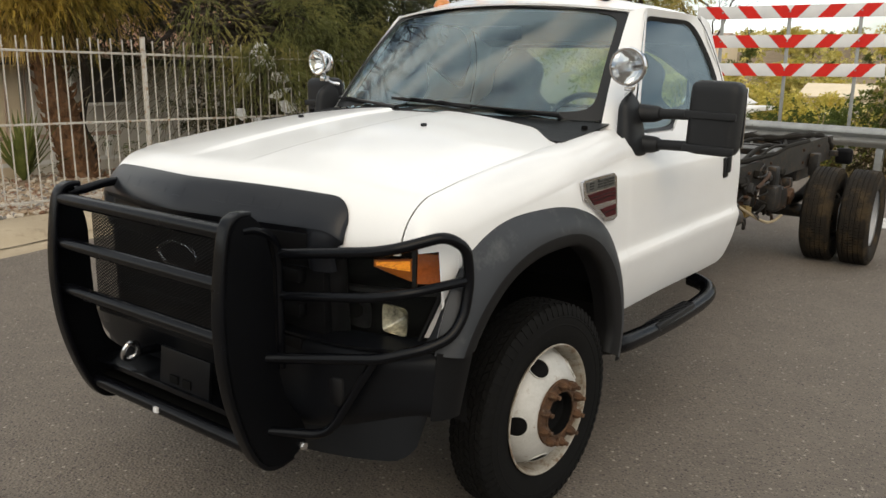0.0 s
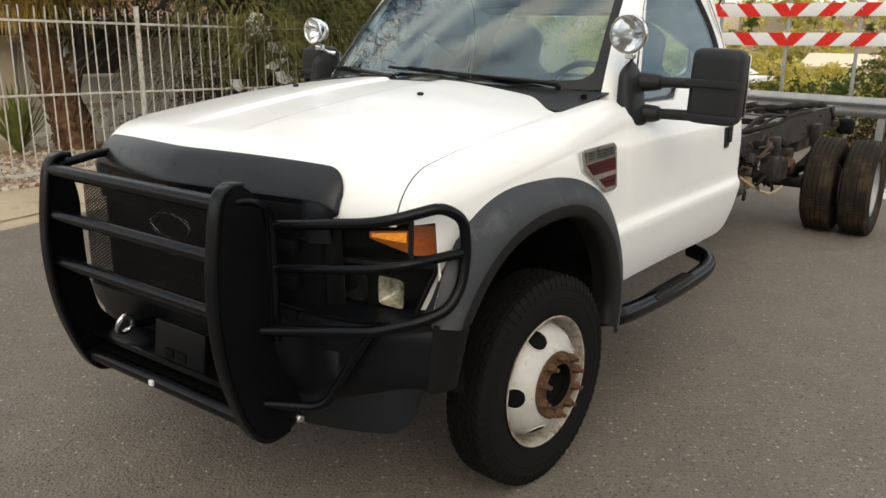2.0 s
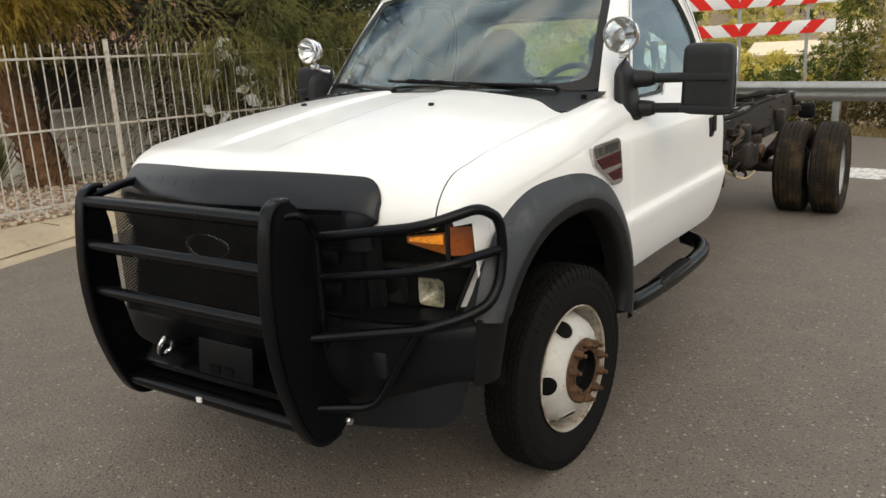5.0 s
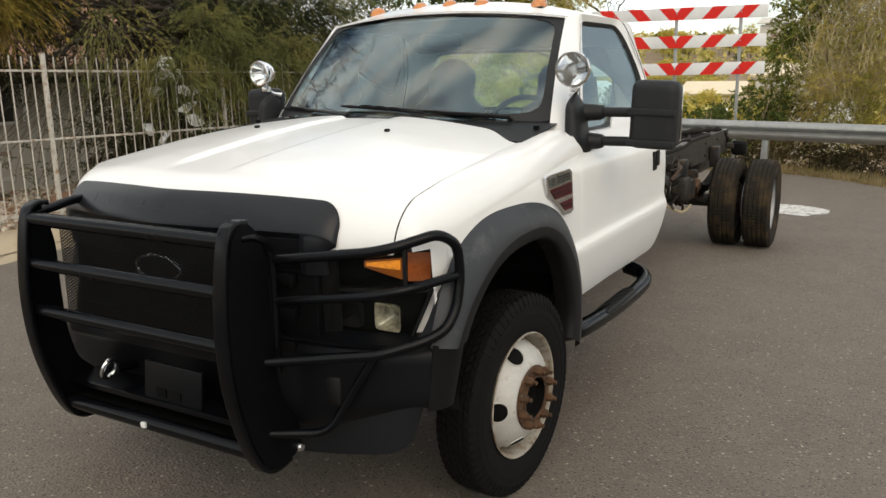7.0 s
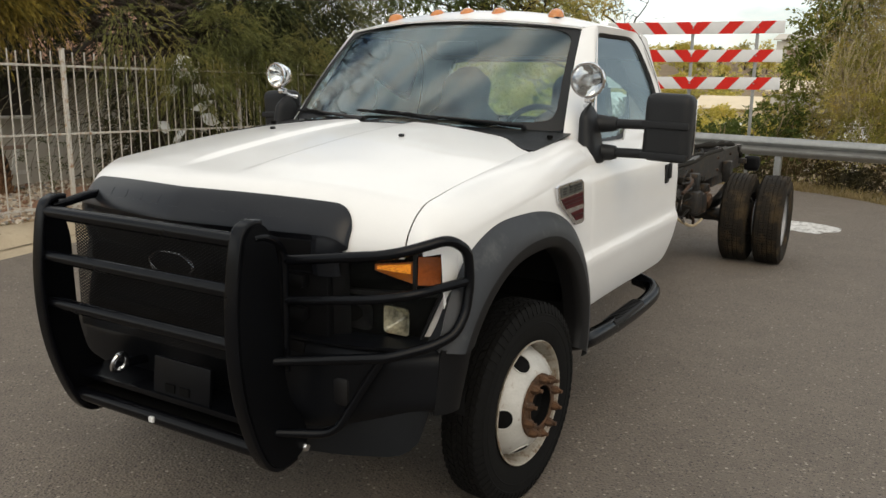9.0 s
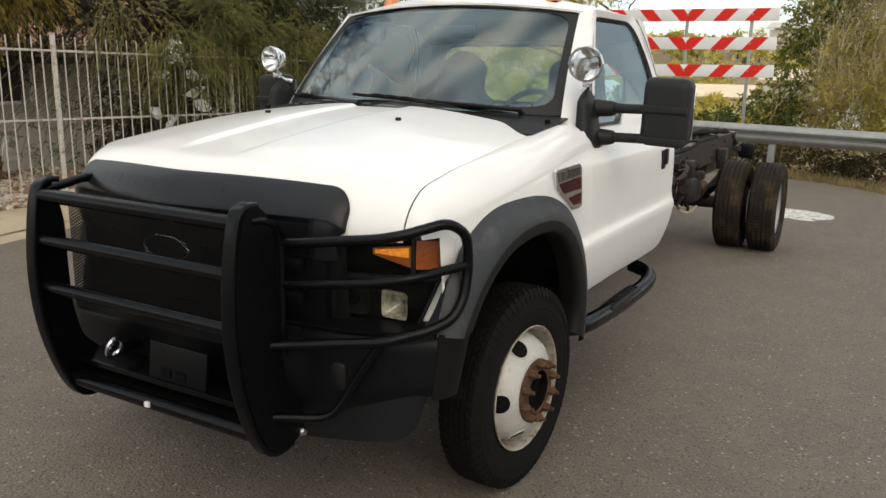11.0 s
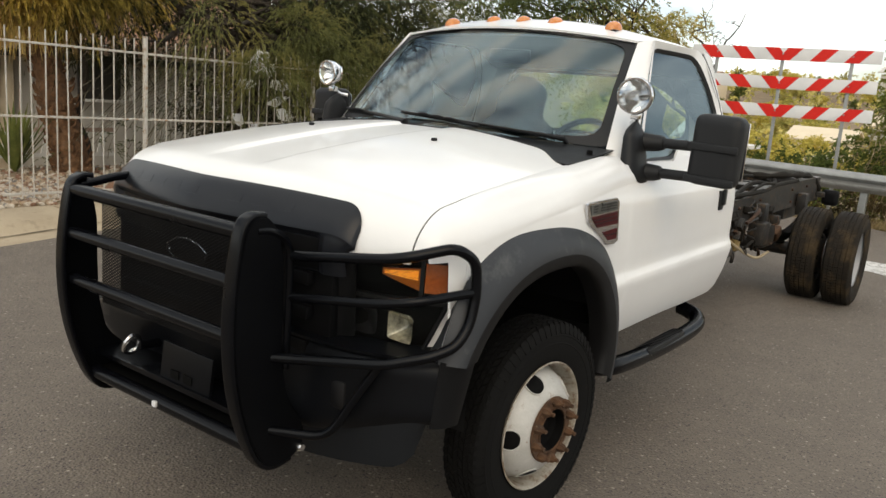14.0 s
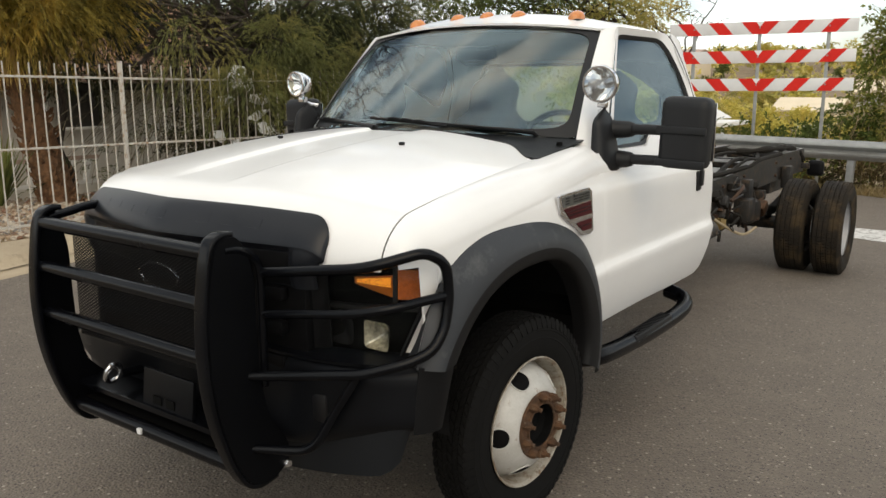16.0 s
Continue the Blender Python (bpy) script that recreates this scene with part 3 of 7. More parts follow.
post_bm = box((0, 0, 0.90), (0.042, 0.042, 1.80), 0.004)
add_box(post_bm, (0, 0, 1.803), (0.047, 0.047, 0.012), 0.003)
post_mesh = finish("post", post_bm, FENCE)
pick_bm = box((0, 0, 0.915), (0.0112, 0.0112, 1.71), 0.0)
pick_mesh = finish("picket", pick_bm, FENCE, smooth=False)
rnd = random.Random(11)
for a, b in zip(post_y, post_y[1:]):
    ends = [Vector((fence_x(y) + 5.9, y - 2.84, 0)) for y in (a, b)]
    for z, r in ((0.105, 0.014), (0.89, 0.014), (1.62, 0.016)):
        d = (ends[1] - ends[0])
        part("fence_rail", box((ends[0] + ends[1]) / 2 + Vector((0, 0, z)), (0.024, d.length, 0.024), 0.003, Matrix.Rotation(math.atan2(-d.x, d.y), 3, "Z")), FENCE, fence)
    count = 18
    for k in range(1, count + 1):
        p = new("picket", pick_mesh)
        p.parent = fence
        p.location = ends[0].lerp(ends[1], k / (count + 1)) + Vector((rnd.uniform(-0.004, 0.004), rnd.uniform(-0.008, 0.008), rnd.uniform(-0.012, 0.008)))
        p.rotation_euler = (rnd.uniform(-0.008, 0.008), rnd.uniform(-0.006, 0.006), 0)
for y in post_y:
    p = new("post", post_mesh)
    p.parent = fence
    p.location = (fence_x(y) + 5.9, y - 2.84, 0)

# ---- house behind the fence ----
HX = -12.4
house = thing("house", "low tan stucco house with a brown shingle roof", "house", at=(HX, 4.0, -0.75))


def hpart(name, bm, mat, label="", parent=None):
    bmesh.ops.translate(bm, vec=(-HX, -4.0, 0.75), verts=bm.verts)
    return part(name, bm, mat, parent or house, label)


hpart("wall", box((HX - 3.0, -0.9, 0.55), (6.0, 10.8, 2.60), 0.01), STUCCO, "tan stucco wall")
hpart("wall", box((HX - 3.2, 10.0, 0.55), (6.0, 10.9, 2.60), 0.01), STUCCO_PALE, "pale stucco wall")
# Dark strip added for the shadow under the eave; soffit darkened too.
hpart("eave_shadow_strip", box((HX + 0.42, 3.0, 1.625), (0.04, 20.0, 0.13), 0.004), WINDOW_AND_SHADOW)
hpart("fascia", box((HX + 0.56, 3.0, 1.79), (0.04, 20.6, 0.17), 0.006), FASCIA, "faded wooden fascia")
hpart("soffit", box((HX + 0.2, 3.0, 1.72), (0.75, 20.4, 0.02), 0.0), WINDOW_AND_SHADOW)
roof_ob = hpart("roof", grid(lambda u, v: (mix(HX + 0.60, HX - 4.2, v), mix(-7.4, 13.4, u), 1.88 + 1.9 * v), 4, 3, 0.04), SHINGLE, "brown shingle roof")
for k in range(14):
    v = k / 14
    hpart("shingle_course", box((mix(HX + 0.60, HX - 4.2, v + 0.03), 3.0, 1.905 + 1.9 * (v + 0.03)), (0.36, 20.7, 0.016), 0.0, Matrix.Rotation(math.atan2(1.9, 4.8), 3, "Y")), SHINGLE, "", roof_ob)
win = hpart("window", box((HX + 0.02, 6.10, 1.225), (0.06, 0.86, 0.72), 0.01), WINDOW_AND_SHADOW, "dark screened window")
hpart("window_sill", box((HX + 0.06, 6.10, 0.84), (0.10, 1.02, 0.06), 0.01), WHITE_TRIM, "", win)
for dy in (-0.66, 0.66):
    hpart("window_trim", box((HX + 0.055, 6.10 + dy, 1.225), (0.05, 0.07, 0.74), 0.006), WHITE_TRIM, "", win)
win2 = hpart("window", box((HX + 0.02, 1.05, 1.05), (0.06, 0.9, 1.15), 0.01), WINDOW_AND_SHADOW, "dark screened window")
hpart("window_trim", box((HX + 0.055, 1.05, 0.44), (0.05, 1.0, 0.07), 0.006), WHITE_TRIM, "", win2)
for k in range(3):
    hpart("conduit", tube([(HX + 0.03, 4.2 + k * 0.35, 0.2), (HX + 0.03, 4.2 + k * 0.35 + 0.06, 1.5)], 0.012, 6), FASCIA)

# white ladder lying on edge against the house wall
ladder = thing("ladder", "white ladder lying on its edge by the house wall", "ladder", at=(-11.4, 3.2, -0.1))
for z in (0.0, 0.44):
    part("ladder_rail", box((0, 0, z + 0.03), (0.03, 5.2, 0.07), 0.006), WHITE_TRIM if z == 0.0 else FASCIA, ladder)
for k in range(15):
    part("rung", box((0.0, -2.4 + k * 0.34, 0.25), (0.03, 0.11, 0.40), 0.008, Matrix.Rotation(radians(-14), 3, "X")), WHITE_TRIM, ladder)
pipes = thing("timber_stack", "long thin boards stacked on the yard ground", "timber", at=(-10.8, 3.0, -0.52))
for k in range(5):
    part("board", box((k * 0.10, 0.1 * k, 0.05 + 0.09 * (k % 3)), (0.09, 4.8, 0.05), 0.005), FASCIA if k % 2 else BARK, pipes)
bucket = thing("storage_tub", "green plastic tub with a pale lid", "tub", at=(-10.9, 0.95, -0.55))
part("tub_body", lathe([(0.0, 0.0), (0.24, 0.0), (0.29, 0.42), (0.30, 0.44)], 24, caps=False), GREEN_PLASTIC, bucket).rotation_euler = (0, radians(-90), 0)
part("tub_lid", lathe([(0.30, 0.44), (0.31, 0.46), (0.31, 0.50), (0.0, 0.52)], 24), BAR_WHITE, bucket).rotation_euler = (0, radians(-90), 0)

# curved concrete border of the planting bed
border = part("bed_border", tube(spline([(-6.15, -0.6, 0.14), (-7.2, 0.6, 0.12), (-8.4, 1.35, 0.12), (-9.2, 2.2, 0.0)], 12), 0.11, 10), CONCRETE)
tagged(border, "curved concrete edging of the planting bed", "edging", kind="structure")

# loose stones in the bed
base = []
for k in range(6):
    rnd = random.Random(40 + k)
    bm = bmesh.new()
    bmesh.ops.create_icosphere(bm, subdivisions=1, radius=1.0)
    for v in bm.verts:
        v.co *= 0.75 + 0.5 * rnd.random()
        v.co.z *= 0.6
    me = bpy.data.meshes.new("stone")
    bm.to_mesh(me)
    bm.free()
    base.append(me)
tones = [surface("stone_" + w, a, b, 0.9, 0, 8, 50, 0.3, 0.004) for w, a, b in (("pale", (0.34, 0.29, 0.23), (0.56, 0.49, 0.40)), ("tan", (0.25, 0.18, 0.115), (0.40, 0.30, 0.21)), ("rust", (0.14, 0.07, 0.042), (0.27, 0.15, 0.095)), ("grey", (0.14, 0.13, 0.12), (0.28, 0.26, 0.24)))]
vs, fs, mi = [], [], []
rnd = random.Random(9)
for i in range(5200):
    y, x = rnd.uniform(-0.6, 4.4), -5.78 - abs(rnd.gauss(0, 1.0)) * 1.3
    if x < -9.0:
        continue
    me = base[rnd.randrange(6)]
    s = rnd.uniform(0.016, 0.046)
    m = Matrix.Translation((x, y, land(x, y) + s * 0.3)) @ pose(0, 0, 0, rnd.uniform(-40, 40), rnd.uniform(-40, 40), rnd.uniform(0, 360)) @ Matrix.Scale(s, 4)
    b = len(vs)
    vs += [tuple(m @ v.co) for v in me.vertices]
    tone = rnd.choice((0, 0, 0, 1, 1, 2, 3))
    for p in me.polygons:
        fs.append(tuple(b + q for q in p.vertices))
        mi.append(tone)
stones = raw("stones", vs, fs, tones[0])
for m in tones[1:]:
    stones.data.materials.append(m)
stones.data.polygons.foreach_set("material_index", mi)
tagged(stones, "pale, tan and rust landscaping stones on the bed", "stones", kind="stuff")

# ---- guard rail ----
rail = thing("guardrail", "galvanised steel guardrail at the end of the road", "guardrail", at=(0, 10.9, 0))
rail.rotation_euler = (0, radians(1.0), 0)
WAVE = [(-0.155, 0.0), (-0.145, 0.012), (-0.11, 0.05), (-0.085, 0.078), (-0.055, 0.078), (-0.03, 0.04), (0.0, 0.002), (0.03, 0.04), (0.055, 0.078), (0.085, 0.078), (0.11, 0.05), (0.145, 0.012), (0.155, 0.0)]
for k in range(4):
    x0, x1 = -5.4 + 3.8 * k, -5.4 + 3.8 * (k + 1) + 0.12
    part("rail_beam", grid(lambda u, v: (mix(x0, x1, v), -WAVE[round(u * 12)][1] - 0.004 * (k % 2), 0.71 + 0.95 * WAVE[round(u * 12)][0]), 13, 2, 0.005), GALV, rail, "", 50)
    for dx in (0.06, 1.9):
        p = part("rail_post", box((x0 + dx, 0.10, 0.10), (0.10, 0.15, 1.3), 0.006), GALV, rail)
    for dz in (-0.08, 0.08):
        part("splice_bolt", lathe([(0, 0.012), (0.014, 0.01), (0.018, 0.0)], 10), GALV, rail).matrix_local = Matrix.Translation((x0 + 0.06, -0.08, 0.70 + dz)) @ pose(0, 0, 0, 0, 0, -90)

# ---- striped barricade on posts, beyond the rail ----
bar = thing("barricade", "red and white striped road-end barricade on steel posts", "barricade", at=(-1.37, 11.8, 0))
bar.rotation_euler = (0, radians(-0.4), radians(10))
LONG, HIGH = 1.47, 0.205
for z in (2.605, 2.135, 1.675):
    panel = part("barricade_panel", box((0, 0, z), (2 * LONG, 0.025, HIGH), 0.006), BAR_WHITE, bar, "striped reflective panel")
    lean = 0.18
    for side in (1, -1):
        for lo0, lo1 in ((0.0, 0.112), (0.414, 0.640), (0.927, 1.150)):
            pts = [(lo0, -HIGH / 2), (lo1, -HIGH / 2), (lo1 + lean + 0.008, HIGH / 2), (max(lo0, -0.112) + lean - (0.112 if lo0 == 0 else 0), HIGH / 2)]
            if lo0 == 0:
                pts.append((0.0, -HIGH / 2 + 0.115))
            bm = bmesh.new()
            bm.faces.new([bm.verts.new((side * px, -0.0150, z + pz)) for px, pz in pts])
            part("red_stripe", bm, BAR_RED, panel, smooth=False)
    for x in (-1.05, 0.0, 1.05):
        part("panel_bolt", lathe([(0, 0.008), (0.012, 0.007), (0.016, 0.0)], 10), GALV, panel).matrix_local = Matrix.Translation((x, -0.016, z)) @ pose(0, 0, 0, 0, 0, -90)
for x in (-1.05, 0.0, 1.05):
    bm = box((x, 0.04, 1.115), (0.055, 0.045, 3.13), 0.004)
    part("barricade_post", bm, GALV, bar, "perforated steel post")

# ---- the truck: front axle at the origin, nose towards -y, driver's side at +x ----
truck = thing("pickup_truck", "white chassis-cab truck with black grille guard, parked on asphalt", "truck")
SECT = smooth_curve([(0.58, 0.895), (0.64, 0.925), (0.74, 0.960), (0.84, 0.982), (0.882, 0.987), (0.925, 0.970), (1.0, 0.969), (1.12, 0.968), (1.20, 0.962), (1.25, 0.95), (1.31, 0.918), (1.38, 0.878)])
TAPER = smooth_curve([(-0.76, 0.13), (-0.68, 0.075), (-0.55, 0.035), (-0.3, 0.012), (0.0, 0.0)])
EDGE = smooth_curve([(-0.90, 1.20), (-0.70, 1.235), (-0.53, 1.262), (-0.39, 1.287), (0.0, 1.340), (0.3, 1.37), (0.6, 1.392), (0.8, 1.40)])
ZC = smooth_curve([(-0.90, 1.285), (-0.75, 1.305), (-0.6, 1.328), (-0.4, 1.358), (-0.1, 1.397), (0.15, 1.422), (0.42, 1.44)])
HALF, NOSE, NOSE_LOW = 0.822, 0.15, 1.095


FLARE_EDGE = smooth_curve([(0.79, 0.852), (0.875, 0.894), (0.96, 0.922), (1.0, 0.940), (1.06, 0.962)])


def lamp_edge(z):
    """How far out the headlamp reaches at height z."""
    return min(0.900, 0.828 + 0.36 * (z - 0.788))


def nose_y(x):
    return -0.862 + 0.165 * (abs(x) / HALF) ** 1.5 + 0.13 * ease((-0.60 - x) / 0.20)


def CREST(y):
    """Height of the seam between hood and fender."""
    t = min(max((y - nose_y(HALF)) / NOSE, 0.0), 1.0)
    return NOSE_LOW + (EDGE(y) - NOSE_LOW) * math.sqrt(max(1 - (1 - t) ** 2, 0.004))


def body_x(y, z):
    crease = 1.258 + 0.07 * y
    return SECT(z) - TAPER(y) + 0.012 * ease((crease - z) / 0.010) * ease((z - 0.9) / 0.2) * ease((y + 0.62) / 0.12) * (1 - ease((y - 0.12) / 0.4))


# --- fenders ---


def arch_low(y):
    if y < -0.615:
        return 1.110
    c = ((-0.082 - y) / 0.568) ** 1.18 if y < -0.082 else ((y + 0.082) / 0.528) ** 1.08
    return 0.64 + 0.463 * math.sqrt(1 - c * c) if c < 1 else 0.60


def fender_point(u, v):
    ys = (nose_y(HALF) + 0.006, -0.616, -0.614, 0.548)
    y = mix(ys[0], ys[1], u / 0.1) if u < 0.1 else mix(ys[2], ys[3], (u - 0.1) / 0.9)
    crest = CREST(y)
    low = min(arch_low(y), crest - 0.008)
    zs = max(crest - 0.11, low + 0.005)
    if v < 0.7:
        z = mix(low, zs, v / 0.7)
        return (body_x(y, z), y, z)
    a = (v - 0.7) / 0.3 * math.pi / 2
    xs = body_x(y, zs)
    return (mix(HALF + 0.0008 + 0.005 * (1 - ease((y + 0.55) / 0.3)), xs, math.cos(a)), y, mix(zs, crest, math.sin(a)))


for side in (1, -1):
    bm = grid(fender_point, 61, 96)
    if side < 0:
        bmesh.ops.translate(bm, vec=(0, 0.15, 0), verts=bm.verts)
    fender = part("fender", bm if side > 0 else mirrored(bm), WHITE, truck, "white painted front fender", 50)

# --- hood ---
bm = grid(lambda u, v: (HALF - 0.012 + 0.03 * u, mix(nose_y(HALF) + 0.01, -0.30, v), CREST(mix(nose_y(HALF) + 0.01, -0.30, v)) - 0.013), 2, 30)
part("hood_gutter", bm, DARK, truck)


def hood_top(x, y):
    t = abs(x) / HALF
    # a shallow sunken channel along the middle, between two soft shoulders
    channel = (0.012 * ease((abs(x) - 0.132) / 0.024) - 0.003) * (1 - ease((abs(x) - 0.18) / 0.40)) * ease((y + 0.72) / 0.2)
    return EDGE(y) + (ZC(y) - EDGE(y)) * (1 - t**2.4) + channel


def hood_rear(x):
    t = abs(x) / HALF
    return 0.40 - 0.07 * t * t - 0.13 * ease((t - 0.74) / 0.26)


def nose_point(x, a, off=0.0):
    """On the rolled nose of the hood: a goes from 0 (front, low) to 90 degrees (top)."""
    yn = nose_y(x)
    y = yn + NOSE * (1 - math.cos(a))
    zt = hood_top(x, y)
    z = NOSE_LOW + (zt - NOSE_LOW) * math.sin(a)
    n = Vector((0, -math.cos(a) / NOSE, math.sin(a) / max(zt - NOSE_LOW, 0.05))).normalized()
    return Vector((x, y, z)) + n * off


def hood_point(u, v):
    s = 2 * u - 1
    x = HALF * math.copysign(abs(s) ** 0.9, s)
    if v < 0.3:
        return nose_point(x, v / 0.3 * math.pi / 2)
    y0 = nose_y(x) + NOSE
    y = mix(y0, hood_rear(x), (v - 0.3) / 0.7)
    return (x, y, hood_top(x, y))


hood = part("hood", grid(hood_point, 121, 44, 0.012), WHITE, truck, "white hood with a raised centre", 40)
for side in (1, -1):
    bm = bmesh.new()
    c = Vector((0.342 * side, 0.015, hood_top(0.342, 0.015)))
    add_box(bm, c + Vector((0, 0, 0.006)), (0.018, 0.022, 0.013), 0.005)
    part("washer_nozzle", bm, BLACKTEX, hood)


# --- black shield over the hood's front edge, with a row of plain raised bars ---
def brow_off(v):
    return 0.010 + 0.018 * max(0.0, 1 - abs(v - 0.40) / (0.62 if v > 0.40 else 0.40)) + 0.004 * math.sin(math.pi * v) ** 0.5


def brow_point(u, v, sunk=0.0):
    s = 2 * u - 1
    end = min(max((abs(s) - 0.82) / 0.18, 0.0), 1.0)
    x = (0.575 * min(abs(s) / 0.82, 1) + 0.078 * math.sin(end * math.pi / 2)) * math.copysign(1, s)
    x -= math.copysign(0.030 * ease((0.42 - v) / 0.22) * math.sin(end * math.pi / 2), s)
    x *= 1.0 if s > 0 else 0.93
    top = radians(53) - radians(27) * (1 - math.cos(end * math.pi / 2))
    a = mix(radians(-6), top, v)
    post = ease((abs(x) - 0.515) / 0.05)
    off = brow_off(v)
    if v < 0.40:
        off = mix(mix(off, 0.006 + sunk, ease((0.40 - v) / 0.10)), max(off, 0.030), post)
    p = nose_point(x, a, off * (1 - 0.7 * end ** 3))
    if v < 0.30:
        p.z -= 0.050 * (1 - v / 0.30)
        p.y += 0.012 * (1 - v / 0.30) ** 2
    return p


brow = part("hood_shield", grid(brow_point, 91, 34, 0.006), BROW, truck, "black shield on the hood's front edge, toned blue-grey for sheen", 13)
# Dark overlay that paints in the depth of the recess below the fold.
part("recess_shade", grid(lambda u, v: brow_point(mix(0.118, 0.882, u), mix(0.02, 0.295, v), 0.003), 41, 10), GRILLE_BLACK, brow, "dark sheet for the shade under the shield's fold", 60)
for i in range(9):
    if i == 5:
        continue
    x0 = -0.40 + i * 0.10
    bm = grid(lambda u, v: nose_point(x0 + (u - 0.5) * 0.052, radians(30 + 9 * v), brow_off((36 + 9 * v) / 59) + 0.0006), 5, 5, 0.0015)
    part("raised_bar", bm, BROW, brow)

# --- cowl, windshield, roof, pillars ---
def glass_low(x):
    t = x / 0.775
    return Vector((x, 0.455 + 0.215 * t * t, 1.428 - 0.016 * t * t))


def glass_top(x):
    t = x / 0.68
    return Vector((x, 0.985 + 0.095 * t * t, 1.922 - 0.040 * t * t))


def screen(s, v, off=0.0):
    """A point of the windshield: s from -1 to 1 across, v from 0 to 1 upwards."""
    p = glass_low(0.775 * s).lerp(glass_top(0.68 * s), v)
    return p + Vector((0, -0.72, 0.69)) * (0.018 * math.sin(math.pi * v) + off)


def cowl_point(u, v):
    s = 2 * u - 1
    x = 0.834 * s
    xr = min(max(x, -HALF), HALF)
    yr = hood_rear(xr) - 0.005
    if abs(x) > HALF:
        yr = mix(yr, yr + 0.10, (abs(x) - HALF) / 0.045)
    end = glass_low(0.775 * s)
    zr = (hood_top(xr, yr) if abs(x) <= HALF else CREST(yr)) + 0.004
    start = Vector((x, yr, zr))
    end = end + Vector((0.03 * s, 0.01, 0.0))
    p = start.lerp(end, v)
    p.z -= 0.016 * math.sin(math.pi * v) * (1 - 0.8 * abs(s) ** 4)
    return p


cowl = part("cowl_panel", grid(cowl_point, 41, 8, 0.006), BLACKTEX, truck, "black plastic wiper cowl", 40)
for x, y in ((0.78, 0.50), (-0.78, 0.50), (0.30, 0.43), (-0.2, 0.43)):
    bm = bmesh.new()
    add_lathe(bm, [(0.0, 0.003), (0.012, 0.002), (0.013, -0.012)], 10)
    bmesh.ops.transform(bm, matrix=Matrix.Translation((x, y, cowl_point((x / 0.845 + 1) / 2, 0.75).z + 0.008)) @ pose(0, 0, 0, 0, -90, 0), verts=bm.verts)
    part("fastener", bm, DARK, cowl)

windshield = part("windshield", grid(lambda u, v: screen((2 * u - 1) * 0.985, 0.01 + 0.98 * v), 33, 17), DUSTY_GLASS, truck, "clear glass windshield, slightly dusty", 60)
windshield.visible_shadow = False


def band(inner, outer, n):
    bm = bmesh.new()
    a, b = [bm.verts.new(inner(i / n)) for i in range(n)], [bm.verts.new(outer(i / n)) for i in range(n)]
    for i in range(n):
        j = (i + 1) % n
        bm.faces.new((a[i], a[j], b[j], b[i]))
    return bm


def round_rect(t, w, h, r):
    """A rounded rectangle of half sides w and h: a point for t from 0 to 1."""
    a = 2 * math.pi * t
    c, s = math.cos(a), math.sin(a)
    k = 2.0 / r
    return (w * math.copysign(abs(c) ** k, c), h * math.copysign(abs(s) ** k, s))


def frit(t, w, h, power, off, up=0.0):
    x, y = round_rect(t, w, h, power)
    return screen(x, 0.5 + up + y / 2, off)


part("windshield_seal", band(lambda t: frit(t, 0.948, 0.915, 11, 0.004, 0.016), lambda t: frit(t, 1.0, 0.99, 40, 0.004), 160), BLACKTEX, windshield, "black painted band round the glass", 60)


inset = 0.0


def green_x(z):
    t = min(max((z - 1.38) / 0.54, -0.2), 1.02)
    return mix(0.872, 0.728, t) - inset


def roof_drop(y):
    return 0.085 * max(0.0, (y - 1.70) / 0.345) ** 2.2


def roof_point(u, v):
    s = 2 * u - 1
    x = 0.735 * s
    f = glass_top(0.68 * s)
    yf = f.y - 0.012
    y = mix(yf, 2.045, v)
    full = 1.905 + 0.095 * (1 - abs(s) ** 2.6) * (1 - 0.25 * ease((v - 0.75) / 0.25))
    z = mix(f.z + 0.014, full, ease((y - yf) / 0.30 + 0.12))
    z -= roof_drop(y)
    return (mix(f.x * 1.0, x, ease((y - yf) / 0.10)) , y, z)


roof = part("roof", grid(roof_point, 41, 36, 0.01), WHITE, truck, "white cab roof", 45)

A_FOOT, A_HEAD = (0.60, 1.385), (1.105, 1.905)


def ring_pts(pts, n):
    """n points at even steps round a closed polyline with rounded corners."""
    loop = []
    m = len(pts)
    for i in range(m):
        a, b, c = (Vector((*pts[i - 1][:2], 0)), Vector((*pts[i][:2], 0)), Vector((*pts[(i + 1) % m][:2], 0)))
        r = pts[i][2] if len(pts[i]) > 2 else 0.02
        r = min(r, (a - b).length * 0.48, (c - b).length * 0.48)
        p, q = b + (a - b).normalized() * r, b + (c - b).normalized() * r
        for s in range(7):
            t = s / 6
            loop.append((1 - t) ** 2 * p + 2 * t * (1 - t) * b + t * t * q)
    seg = [(loop[(i + 1) % len(loop)] - loop[i]).length for i in range(len(loop))]
    total, out, i, run = sum(seg), [], 0, 0.0
    for k in range(n):
        want = total * k / n
        while run + seg[i] < want - 1e-9:
            run += seg[i]
            i += 1
        out.append(loop[i].lerp(loop[(i + 1) % len(loop)], (want - run) / max(seg[i], 1e-9)))
    return out


WINDOW = [(0.758, 1.372, 0.04), (1.102, 1.866, 0.07), (1.70, 1.872, 0.13), (1.89, 1.66, 0.28), (1.94, 1.435, 0.05), (1.32, 1.435, 0.06), (1.20, 1.372, 0.08)]
FRAME = [(0.722, 1.345, 0.01), (1.082, 1.905, 0.05), (1.79, 1.910, 0.12), (1.970, 1.66, 0.2), (1.985, 1.345, 0.01)]


